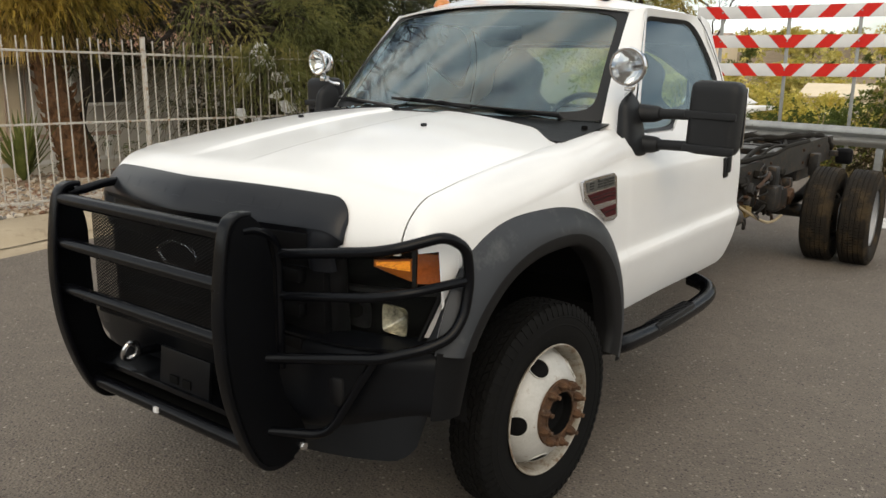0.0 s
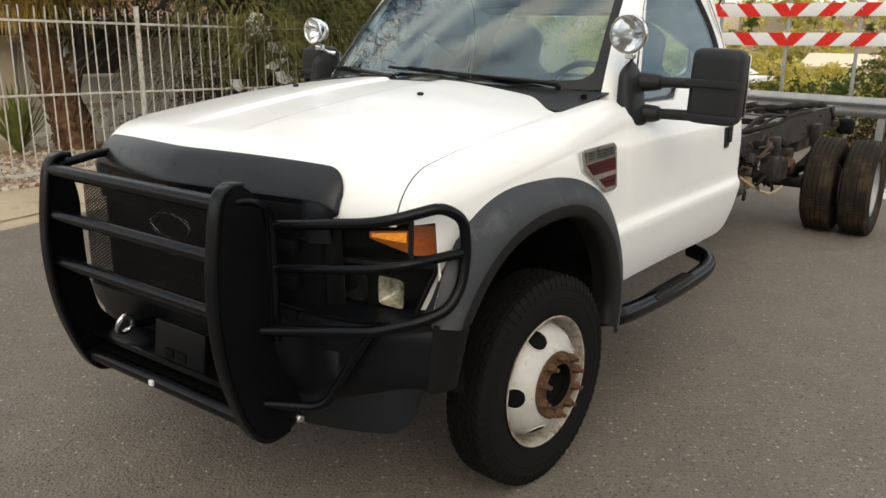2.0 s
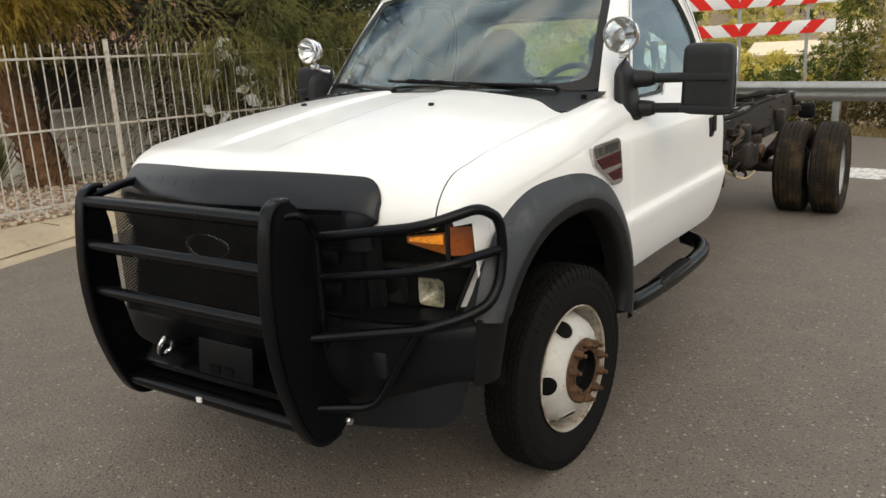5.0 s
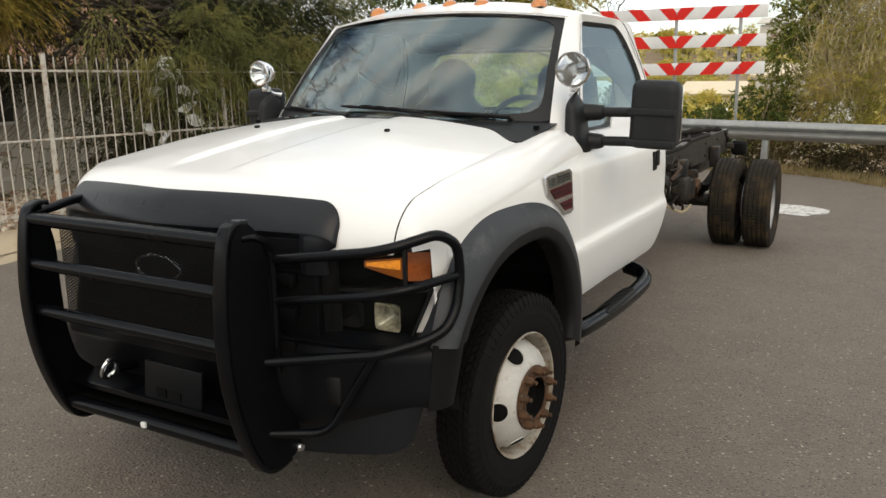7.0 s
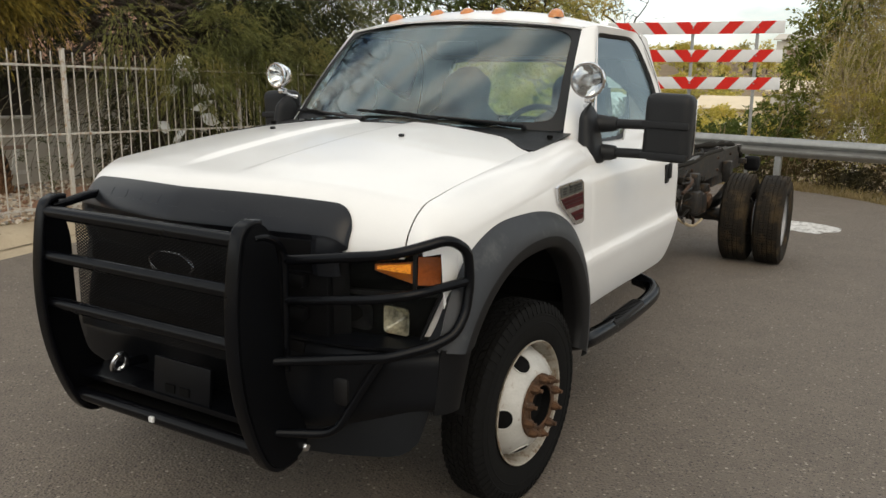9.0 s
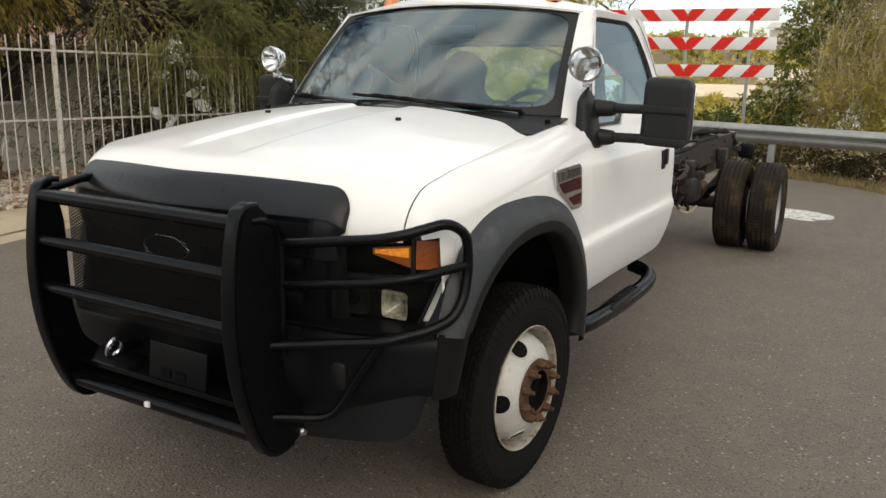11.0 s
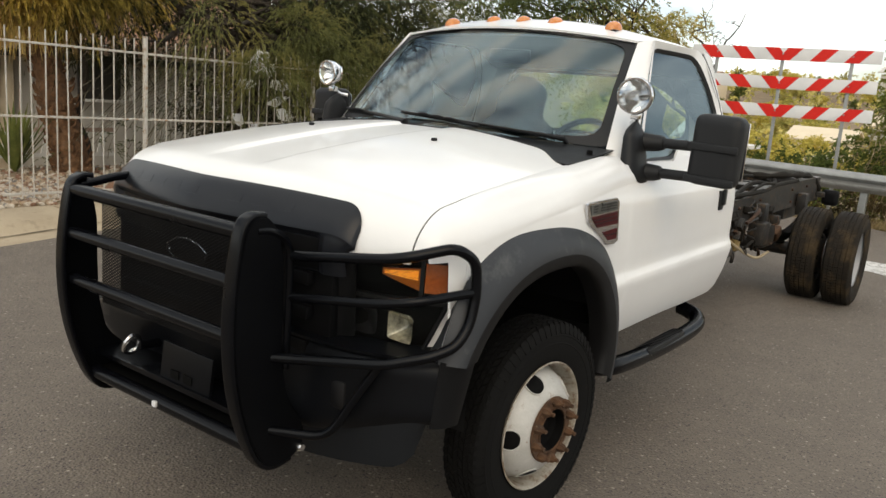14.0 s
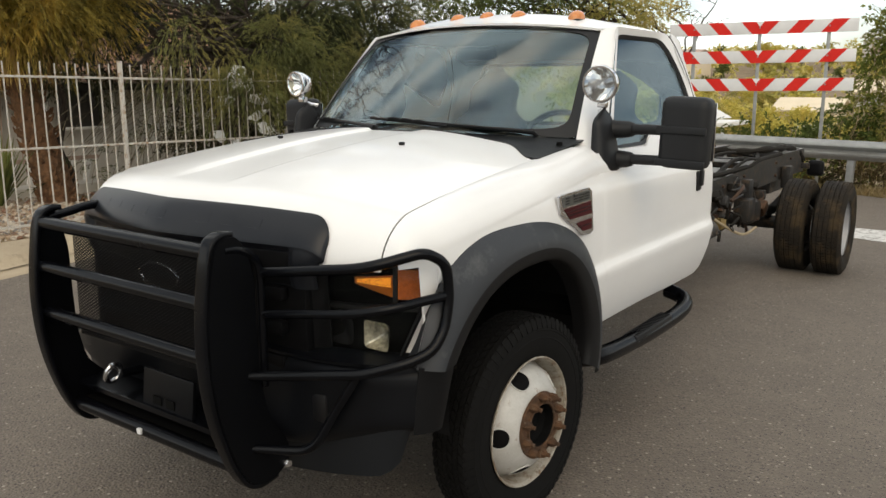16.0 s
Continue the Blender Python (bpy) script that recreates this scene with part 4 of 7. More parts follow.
def at_side(p, off=0.0):
    return (green_x(p.y) + off, p.x, p.y)


def ring_between(inner, outer, off_in, off_out, n=120):
    a, b = ring_pts(inner, n), ring_pts(outer, n)
    # start both loops at the point nearest to the window's lower front corner
    k = min(range(n), key=lambda i: (b[i] - a[0]).length)
    b = b[k:] + b[:k]
    bm = bmesh.new()
    va, vb = [bm.verts.new(at_side(p, off_in)) for p in a], [bm.verts.new(at_side(p, off_out)) for p in b]
    for i in range(n):
        j = (i + 1) % n
        bm.faces.new((va[i], va[j], vb[j], vb[i]))
    return bm


def grow(pts, d):
    cx, cy = sum(p[0] for p in pts) / len(pts), sum(p[1] for p in pts) / len(pts)
    out = []
    for p in pts:
        v = Vector((p[0] - cx, p[1] - cy))
        v += v.normalized() * d
        out.append((cx + v.x, cy + v.y, p[2] if len(p) > 2 else 0.02))
    return out


def door_point(u, v):
    y = mix(0.553, 1.8845, u)
    low = mix(0.625, 0.605, ease((y - 1.0) / 0.8))
    top = 1.362 + 0.072 * ease((y - 1.13) / 0.2)
    z = mix(low, top, v)
    x = SECT(z) if z < 1.31 else mix(SECT(1.31), green_x(z) + 0.012, ease((z - 1.31) / 0.085))
    # shallow edges so that the seams read
    e = u
    return (x - 0.003 * (1 - ease(e / 0.005)), y, z)


def quarter_point(u, v):
    y = mix(1.884, 2.05, u)
    low = 0.605 + 0.20 * max(0, (y - 1.884) / 0.166) ** 2.6
    z = mix(low, 1.40, v)
    x = SECT(z) if z < 1.31 else mix(SECT(1.31), green_x(z) + 0.012, ease((z - 1.31) / 0.085))
    return (x - 0.07 * max(0, (u - 0.45) / 0.55) ** 2.4, y, z)


for side in (1, -1):
    inset = 0.0 if side > 0 else 0.05

    def put(name, bm, mat, parent, label="", angle=35):
        return part(name, bm if side > 0 else mirrored(bm), mat, parent, label, angle)

    door = put("door", grid(door_point, 60, 44, 0.012), WHITE, truck, "white cab door", 40)
    put("window_frame", ring_between(WINDOW, FRAME, -0.004, 0.014), WHITE, door, "", 60)
    put("window_seal", ring_between(grow(WINDOW, -0.017), grow(WINDOW, 0.008), -0.006, 0.006), BLACKTEX, door, "black rubber window seal", 60)
    bm = bmesh.new()
    pane = bm.faces.new([bm.verts.new(at_side(p, -0.012)) for p in ring_pts(grow(WINDOW, -0.002), 90)])
    bmesh.ops.triangulate(bm, faces=[pane])
    ob = put("window_pane", bm, GLASS, door, "clear side window")
    ob.visible_shadow = False
    bm = bmesh.new()
    add_box(bm, (0.970, 1.725, 1.150), (0.020, 0.062, 0.105), 0.012)
    handle = put("handle_recess", bm, BLACKTEX, door)
    bm = bmesh.new()
    add_box(bm, (0.986, 1.725, 1.168), (0.018, 0.032, 0.085), 0.008, seg=3)
    put("door_handle", bm, BLACKTEX, door, "black pull handle")
    put("cab_corner", grid(quarter_point, 14, 36), WHITE, truck, "white rear cab corner", 50)

    def b_pillar(u, v):
        z = mix(1.38, 1.915, v)
        y0 = mix(1.985, 1.80, ease((z - 1.55) / 0.37))
        y = mix(y0, 2.05, u)
        z -= roof_drop(y) * v
        return (green_x(z) + 0.013 - 0.06 * max(0, (u - 0.3) / 0.7) ** 2.4, y, z)
    put("rear_pillar", grid(b_pillar, 14, 18), WHITE, truck, "", 50)
    rim = ring_pts(FRAME, 120)
    gap = [Vector(at_side(p, 0.0125)) for p in rim if p.x > 1.74 and p.y > 1.40]
    put("door_gap", tube(sorted(gap, key=lambda p: p.z), 0.0035, 6), DARK, door)

    def a_pillar(u, v):
        t = mix(-0.16, 1.0, v)
        a = screen(1.0, t, 0.008)
        b = Vector(at_side(Vector((mix(0.728, 1.108, t), mix(1.385, 1.905, t), 0)), 0.012))
        p = a.lerp(b, u)
        out = Vector((0.7, -0.3, 0.4)) * 0.012 * math.sin(math.pi * u)
        return p + out
    put("windshield_pillar", grid(a_pillar, 10, 20), WHITE, truck, "white windshield pillar", 60)

    def pillar_side(u, v):
        t = mix(-0.10, 1.0, v)
        y = mix(mix(0.728, 1.108, t), mix(0.768, 1.122, t), u)
        z = mix(1.345, 1.905, t)
        return (green_x(z) + 0.0125, y, z)
    put("pillar_flank", grid(pillar_side, 4, 20), WHITE, truck, "", 60)

    def scuttle(u, v):
        # the fender's rear top, between cowl and door
        y = mix(0.30, 0.86, v)
        x0, z0 = HALF - 0.02, CREST(y) - 0.002
        x1, z1 = SECT(1.28) - 0.002, 1.28
        a = u * math.pi / 2
        return (mix(x0, x1, math.sin(a)), y, mix(z1, z0, math.cos(a)) + 0.003 - 0.006 * ease((y - 0.55) / 0.02))
    put("fender_rear", grid(scuttle, 12, 24), WHITE, fender, "", 60)

    def liner(u, v):
        a = mix(radians(-8), radians(188), u)
        return (mix(0.42, 0.955, v), 0.53 * math.cos(a), 0.62 + 0.50 * math.sin(a))
    put("wheel_well", grid(liner, 30, 4), BUMPER_END, truck)
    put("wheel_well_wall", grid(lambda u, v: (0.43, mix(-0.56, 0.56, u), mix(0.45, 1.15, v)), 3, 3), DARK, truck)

    # --- moulded wheel-arch flare ---
    # three rings, from the body to the lip: centre, height, front and rear reach, and how square each is
    RINGS = ((-0.124, 0.570, 0.555, 0.679, 0.615, 0.916, 0.869), (-0.082, 0.463, 0.568, 0.528, 0.844, 0.926, 1.035), (-0.047, 0.413, 0.551, 0.429, 0.765, 0.856, 1.194))

    def flare_outline(a, k):
        q = min(int(k), 1)
        yc, tall, fore, aft, pf, pa, pz = (mix(m, n, k - q) for m, n in zip(RINGS[q], RINGS[q + 1]))
        c, sn = math.cos(a), math.sin(a)
        y = yc - fore * (-c) ** pf if c < 0 else yc + aft * c ** pa
        return y, 0.62 + tall * math.copysign(abs(sn) ** pz, sn)

    def flare_at(u, v, prof):
        k, x = prof(v)
        y, z = flare_outline(mix(radians(-15), radians(164 - 7.5 * k), u), k)
        return (x - 0.45 * TAPER(y), y + (0.0 if side > 0 else 0.12), z)

    put("wheel_arch_flare", grid(lambda u, v: flare_at(u, v, lambda t: (t, mix(0.962, 1.020, 1 - (1 - t) ** 1.8))), 60, 9), FLARE, truck, "weathered grey plastic wheel-arch flare", 60)
    put("flare_lip", grid(lambda u, v: flare_at(u, v, lambda t: (1 + min(t / 0.6, 1), 1.020 - 0.012 * min(t / 0.6, 1) ** 2 if t < 0.6 else mix(1.008, 0.93, (t - 0.6) / 0.4))), 60, 9), LIP, truck, "inner lip of the flare, coloured darker for shade", 60)

    def apron(u, v):
        z = mix(0.812, 1.06, v)
        t = (z - 0.81) / 0.275
        sa = ((z - 0.62) / 0.559) ** (1 / 0.869)
        y1 = -0.124 - 0.555 * math.sqrt(1 - sa * sa) ** 0.615
        x0, y0 = FLARE_EDGE(z), mix(-0.622, -0.585, t)
        x1 = 0.963 - 0.45 * TAPER(y1)
        return (mix(x0, x1, u), mix(y0, y1, u) - 0.006 + (0.0 if side > 0 else 0.12), z)
    put("flare_front", grid(apron, 8, 14), FLARE, truck, "", 60)

    # --- tube step ---
    path = spline([(0.86, 0.50, 0.500), (0.925, 0.58, 0.495), (0.950, 0.70, 0.486), (0.955, 1.1, 0.464), (0.957, 1.50, 0.462), (0.950, 1.68, 0.476), (0.915, 1.765, 0.492), (0.865, 1.785, 0.508), (0.81, 1.785, 0.522)], 7)
    step = put("tube_step", tube(path, 0.041, 16), GUARD, truck, "black tubular side step")
    bm = bmesh.new()
    add_box(bm, (0.956, 1.15, 0.493), (0.074, 0.46, 0.026), 0.010)
    for k in range(18):
        add_box(bm, (0.956, 0.93 + k * 0.026, 0.5065), (0.052, 0.008, 0.005), 0.0)
    put("step_pad", bm, BLACKTEX, step, "ribbed rubber tread pad")
    put("step_bracket", box((0.81, 1.785, 0.560), (0.014, 0.075, 0.12), 0.004), GUARD, step)

    # --- tow mirror: pulled out on the driver's side, pushed in on the other ---
    out = 0.0 if side > 0 else -0.265

    def sail(u, v):
        a = 2 * math.pi * u
        w, d = mix(0.052, 0.026, v), mix(0.114, 0.066, v)
        k = 1 - 0.96 * max(0.0, (v - 0.74) / 0.26) ** 2.2 - 0.90 * max(0.0, (0.14 - v) / 0.14) ** 2.4
        c, sn = math.copysign(abs(math.cos(a)) ** 0.85, math.cos(a)), math.copysign(abs(math.sin(a)) ** 0.85, math.sin(a))
        return (mix(0.892, 0.868, v) + w * k * c, 0.722 + 0.02 * (1 - k) - 0.012 * v + d * k * sn, mix(1.262, 1.545, v))
    low = 0.0 if side > 0 else -0.03
    mirror_ob = put("tow_mirror", grid(sail, 28, 30, 0, True), BLACKTEX, truck, "black telescoping towing mirror", 50)
    for z in (1.456, 1.330):
        bm = bmesh.new()
        add_tube(bm, [(0.86, 0.745, z), (0.90, 0.765, z), (0.965, 0.770, z), (0.985, 0.770, z + 0.002), (0.99, 0.770, z + 0.002), (1.26 + out, 0.765, z + 0.004)], [0.046, 0.040, 0.034, 0.029, 0.0215, 0.0215], 14)
        put("mirror_arm", bm, BLACKTEX, mirror_ob)
    bm = bmesh.new()
    add_box(bm, (1.214 + out, 0.765, 1.450 + low), (0.200, 0.115, 0.290), 0.046, Matrix.Rotation(radians(2), 3, "Y"), 4)
    head = put("mirror_head", bm, BLACKTEX, mirror_ob)
    for z in (1.462, 1.330):
        bm = bmesh.new()
        add_box(bm, (1.211 + out, 0.705, z + low), (0.202, 0.016, 0.030), 0.007, Matrix.Rotation(radians(2), 3, "Y"), 3)
        put("mirror_head_rib", bm, BLACKTEX, head)
    put("mirror_glass", box((1.222 + out, 0.8265, 1.452 + low), (0.18, 0.006, 0.235), 0.002), CHROME, head)

    # --- chrome spotlight on the pillar ---
    c = Vector((0.882, 0.665, 1.645))
    bm = bmesh.new()
    add_lathe(bm, [(0.0, -0.075), (0.03, -0.074), (0.055, -0.055), (0.072, -0.012), (0.076, 0.012), (0.078, 0.022), (0.074, 0.030), (0.067, 0.030), (0.066, 0.024)], 32)
    aim = Matrix.Translation(c) @ pose(0, 0, 0, 0, 4, -86) @ Matrix.Scale(1.0 if side > 0 else 0.88, 4)
    bmesh.ops.transform(bm, matrix=aim, verts=bm.verts)
    spot = put("spotlight", bm, CHROME, truck, "round chrome spotlight", 60)
    bm = bmesh.new()
    add_lathe(bm, [(0.0, -0.040), (0.012, -0.038), (0.03, -0.028), (0.05, -0.006), (0.066, 0.025)], 28)
    bmesh.ops.transform(bm, matrix=aim, verts=bm.verts)
    put("spotlight_reflector", bm, CHROME, spot, "", 80)
    bm = bmesh.new()
    add_lathe(bm, [(0.0, 0.004), (0.007, 0.002), (0.009, -0.006), (0.008, -0.036)], 14)
    bmesh.ops.transform(bm, matrix=aim, verts=bm.verts)
    put("spotlight_bulb", bm, CHROME_DULL, spot, "", 80)
    bm = bmesh.new()
    add_lathe(bm, [(0.0, 0.034), (0.04, 0.031), (0.066, 0.026)], 28)
    bmesh.ops.transform(bm, matrix=aim, verts=bm.verts)
    ob = put("spotlight_lens", bm, LENS, spot, "", 80)
    ob.visible_shadow = False
    put("spotlight_arm", tube([(0.882, 0.69, 1.578), (0.878, 0.705, 1.552), (0.862, 0.735, 1.535), (0.835, 0.76, 1.53)], 0.011, 10), CHROME_DULL, spot)
    put("spotlight_knuckle", box((0.878, 0.69, 1.562), (0.036, 0.04, 0.03), 0.008), CHROME_DULL, spot)

# --- cab rear wall with its window, floor and bulkheads ---
BACK = [(-0.90, 0.86, 0.05), (-0.91, 1.30, 0.1), (-0.80, 1.62, 0.1), (-0.67, 1.83, 0.08), (0.67, 1.83, 0.08), (0.80, 1.62, 0.1), (0.91, 1.30, 0.1), (0.90, 0.86, 0.05)]
PANE = [(-0.66, 1.40, 0.06), (-0.59, 1.775, 0.07), (0.59, 1.775, 0.07), (0.66, 1.40, 0.06)]
a, b = ring_pts(PANE, 100), ring_pts(BACK, 100)
k = min(range(100), key=lambda i: (b[i] - a[0]).length)
b = b[k:] + b[:k]
bm = bmesh.new()
va, vb = [bm.verts.new((p.x, 2.045, p.y)) for p in a], [bm.verts.new((p.x, 2.045, p.y)) for p in b]
for i in range(100):
    bm.faces.new((va[i], va[(i + 1) % 100], vb[(i + 1) % 100], vb[i]))
bmesh.ops.recalc_face_normals(bm, faces=bm.faces)
bmesh.ops.solidify(bm, geom=bm.faces[:], thickness=0.02)
back = part("cab_rear_wall", bm, WHITE, truck, "white rear cab wall with a window")
bm = bmesh.new()
f = bm.faces.new([bm.verts.new((p.x, 2.05, p.y)) for p in ring_pts(grow(PANE, 0.02), 80)])
ob = part("rear_window", bm, GLASS, back)
ob.visible_shadow = False
part("rear_window_seal", band(lambda t: (round_rect(t, 0.615, 0.168, 9)[0], 2.035, 1.588 + round_rect(t, 0.615, 0.168, 9)[1]), lambda t: (round_rect(t, 0.65, 0.198, 9)[0], 2.035, 1.588 + round_rect(t, 0.65, 0.198, 9)[1]), 80), BLACKTEX, back)
# Near-black boxes added to block light and view inside cab and nose.
part("cab_floor", box((0, 1.28, 0.70), (1.80, 1.50, 0.06), 0.01), DARK, truck)
part("bulkhead", box((0, 0.53, 1.03), (1.72, 0.05, 0.70), 0.01), DARK, truck)
part("nose_blocker", box((0, -0.60, 0.85), (1.04, 0.10, 0.46), 0.01), DARK, truck, "near-black box blocking the view behind the grille")
part("engine_bay_blocker", box((0, -0.05, 0.98), (0.84, 1.0, 0.5), 0.03), DARK, truck)

# --- roof markers ---
for x, y, z in ((-0.486, 1.208, 1.963), (-0.185, 1.165, 1.973), (0.0, 1.162, 1.976), (0.185, 1.165, 1.973), (0.486, 1.208, 1.963)):
    def lens(u, v):
        a, r = 2 * math.pi * u, math.cos(v * math.pi / 2)
        return (x + 0.039 * r * math.cos(a), y + 0.056 * r * math.sin(a) + 0.012 * math.sin(v * 1.5), z - 0.014 + 0.050 * math.sin(v * math.pi / 2) ** 0.8)
    m = part("roof_marker_lamp", grid(lens, 20, 8, 0, True), MARKER, truck, "orange plastic clearance lamp", 60)
    part("marker_base", box((x, y + 0.005, z - 0.016), (0.078, 0.115, 0.014), 0.005), BLACKTEX, m)

# --- wipers ---
def wiper(foot, tip_low, tip_high):
    w = part("wiper", tube([screen(*foot, 0.012), screen(*foot, 0.035), Vector(screen(*foot, 0.03)).lerp(screen(*tip_low, 0.03), 0.55), screen(*tip_low, 0.026)], [0.016, 0.015, 0.010, 0.007], 8, True, 0.7), BLACKTEX, truck, "black wiper arm and blade")
    pts = [Vector(screen(*tip_high, 0.016)).lerp(screen(*tip_low, 0.016), t / 9) for t in range(-6, 16)]
    part("wiper_blade", tube(pts, 0.0075, 6), LIP, w)
    for t in (0.1, 0.5, 0.9):
        part("blade_bridge", tube([Vector(screen(*tip_high, 0.028)).lerp(screen(*tip_low, 0.028), t - 0.18), Vector(screen(*tip_high, 0.034)).lerp(screen(*tip_low, 0.034), t), Vector(screen(*tip_high, 0.028)).lerp(screen(*tip_low, 0.028), t + 0.18)], 0.005, 6), BLACKTEX, w)


wiper((0.80, 0.0), (0.14, 0.055), (-0.12, 0.075))
wiper((-0.20, -0.01), (-0.68, 0.055), (-0.86, 0.07))

# --- cab interior ---
def seat_back(cx):
    def at(u, v):
        a = 2 * math.pi * u
        wide = smooth_curve([(0.0, 0.27), (0.35, 0.28), (0.62, 0.25), (0.70, 0.17), (0.78, 0.16), (0.90, 0.155), (1.0, 0.05)])(v)
        deep = smooth_curve([(0.0, 0.11), (0.6, 0.085), (0.72, 0.06), (0.9, 0.06), (1.0, 0.02)])(v)
        c, sn = math.copysign(abs(math.cos(a)) ** 0.7, math.cos(a)), math.copysign(abs(math.sin(a)) ** 0.7, math.sin(a))
        return (cx + wide * c, 1.60 + 0.20 * v + deep * sn, 0.92 + 0.80 * v)
    return grid(at, 28, 26, 0, True)


seat = part("bench_seat", box((0, 1.42, 0.93), (1.50, 0.56, 0.20), 0.05), SEAT, truck, "dark cloth bench seat")
for x in (-0.33, 0.42):
    part("seat_back", seat_back(x), SEAT, seat, "dark seat back with headrest", 60)
part("seat_back", box((0, 1.70, 1.12), (0.34, 0.16, 0.40), 0.05, Matrix.Rotation(radians(-12), 3, "X"), 3), SEAT, seat)
part("dashboard", grid(lambda u, v: (mix(-0.74, 0.74, u), mix(0.62 - 0.12 * math.sin(math.pi * u), 1.02, v), 1.395 - 0.04 * v - 0.16 * ease((v - 0.8) / 0.2) + 0.045 * ease((v - 0.45) / 0.3) * math.exp(-((u - 0.76) / 0.14) ** 2)), 41, 14, 0.02), DASH, truck, "grey plastic dashboard", 50)
wheel_m = Matrix.Translation((0.42, 1.13, 1.34)) @ pose(0, 0, 0, 62, 0, 0)
ring = [wheel_m @ Vector((0.19 * math.cos(2 * math.pi * k / 32), 0.19 * math.sin(2 * math.pi * k / 32), 0)) for k in range(32)]
steer = part("steering_wheel", tube(ring, 0.016, 8, closed=True), BLACKTEX, truck, "dark steering wheel")
part("wheel_hub", box(wheel_m @ Vector((0, 0, -0.02)), (0.17, 0.15, 0.05), 0.02, wheel_m.to_3x3()), BLACKTEX, steer)
for a in (0, 180, 270):
    part("wheel_spoke", tube([wheel_m @ Vector((0, 0, -0.01)), wheel_m @ Vector((0.185 * math.cos(radians(a)), 0.185 * math.sin(radians(a)), 0))], 0.016, 6), BLACKTEX, steer)
part("rear_view_mirror", box((0.0, 1.06, 1.80), (0.24, 0.03, 0.07), 0.012), BLACKTEX, truck)
part("headliner", grid(lambda u, v: (mix(-0.70, 0.70, u), mix(1.10, 2.03, v), 1.875 + 0.03 * math.sin(math.pi * u) - 0.115 * ease((v - 0.7) / 0.3)), 9, 12), HEADLINER, truck)

# --- grille opening, emblem ---
grille = part("grille", box((0, -0.745, 0.90), (1.16, 0.04, 0.44), 0.012), GRILLE_BLACK, truck, "black grille behind the guard")
for side in (1, -1):
    bm = grid(lambda u, v: (mix(0.50, 0.625, u), nose_y(0.6) - 0.005 + 0.05 * u * u + 0.02 * v, mix(1.10, 0.70, v)), 8, 8, 0.02)
    part("grille_surround", bm if side > 0 else mirrored(bm), GRILLE_BLACK, grille, "", 50)
for z in (0.78, 0.89, 1.0):
    part("grille_bar", box((0, -0.785, z), (1.02, 0.035, 0.045), 0.012), GRILLE_BLACK, grille)
part("emblem_plate", box((-0.02, -0.83, 1.0), (0.30, 0.05, 0.15), 0.02), GRILLE_BLACK, grille)
oval = [Vector((-0.02 + 0.105 * math.cos(2 * math.pi * k / 40), -0.862, 1.0 + 0.043 * math.sin(2 * math.pi * k / 40))) for k in range(40)]
part("emblem_rim", tube(oval, 0.006, 8, closed=True), CHROME_DULL, grille, "chrome rim of a plain oval emblem")
bm = bmesh.new()
bm.faces.new([bm.verts.new(p + Vector((0, 0.003, 0))) for p in oval])
part("emblem_face", bm, BADGE_BLACK, grille)

# --- headlamps ---
def lamp(x, z, off=0.0):
    t = max(0, (x - 0.50) / 0.43)
    return Vector((x - off * 0.5 * t, -0.705 + 0.165 * t**2.0 + off + 0.02 * (z - 0.9), z))


def lamp_panel(x0, x1, z0, z1, off, nu=8, nv=4, thick=0.0):
    return grid(lambda u, v: lamp(mix(x0, x1, u), mix(z0, z1, v), off), nu, nv, thick)


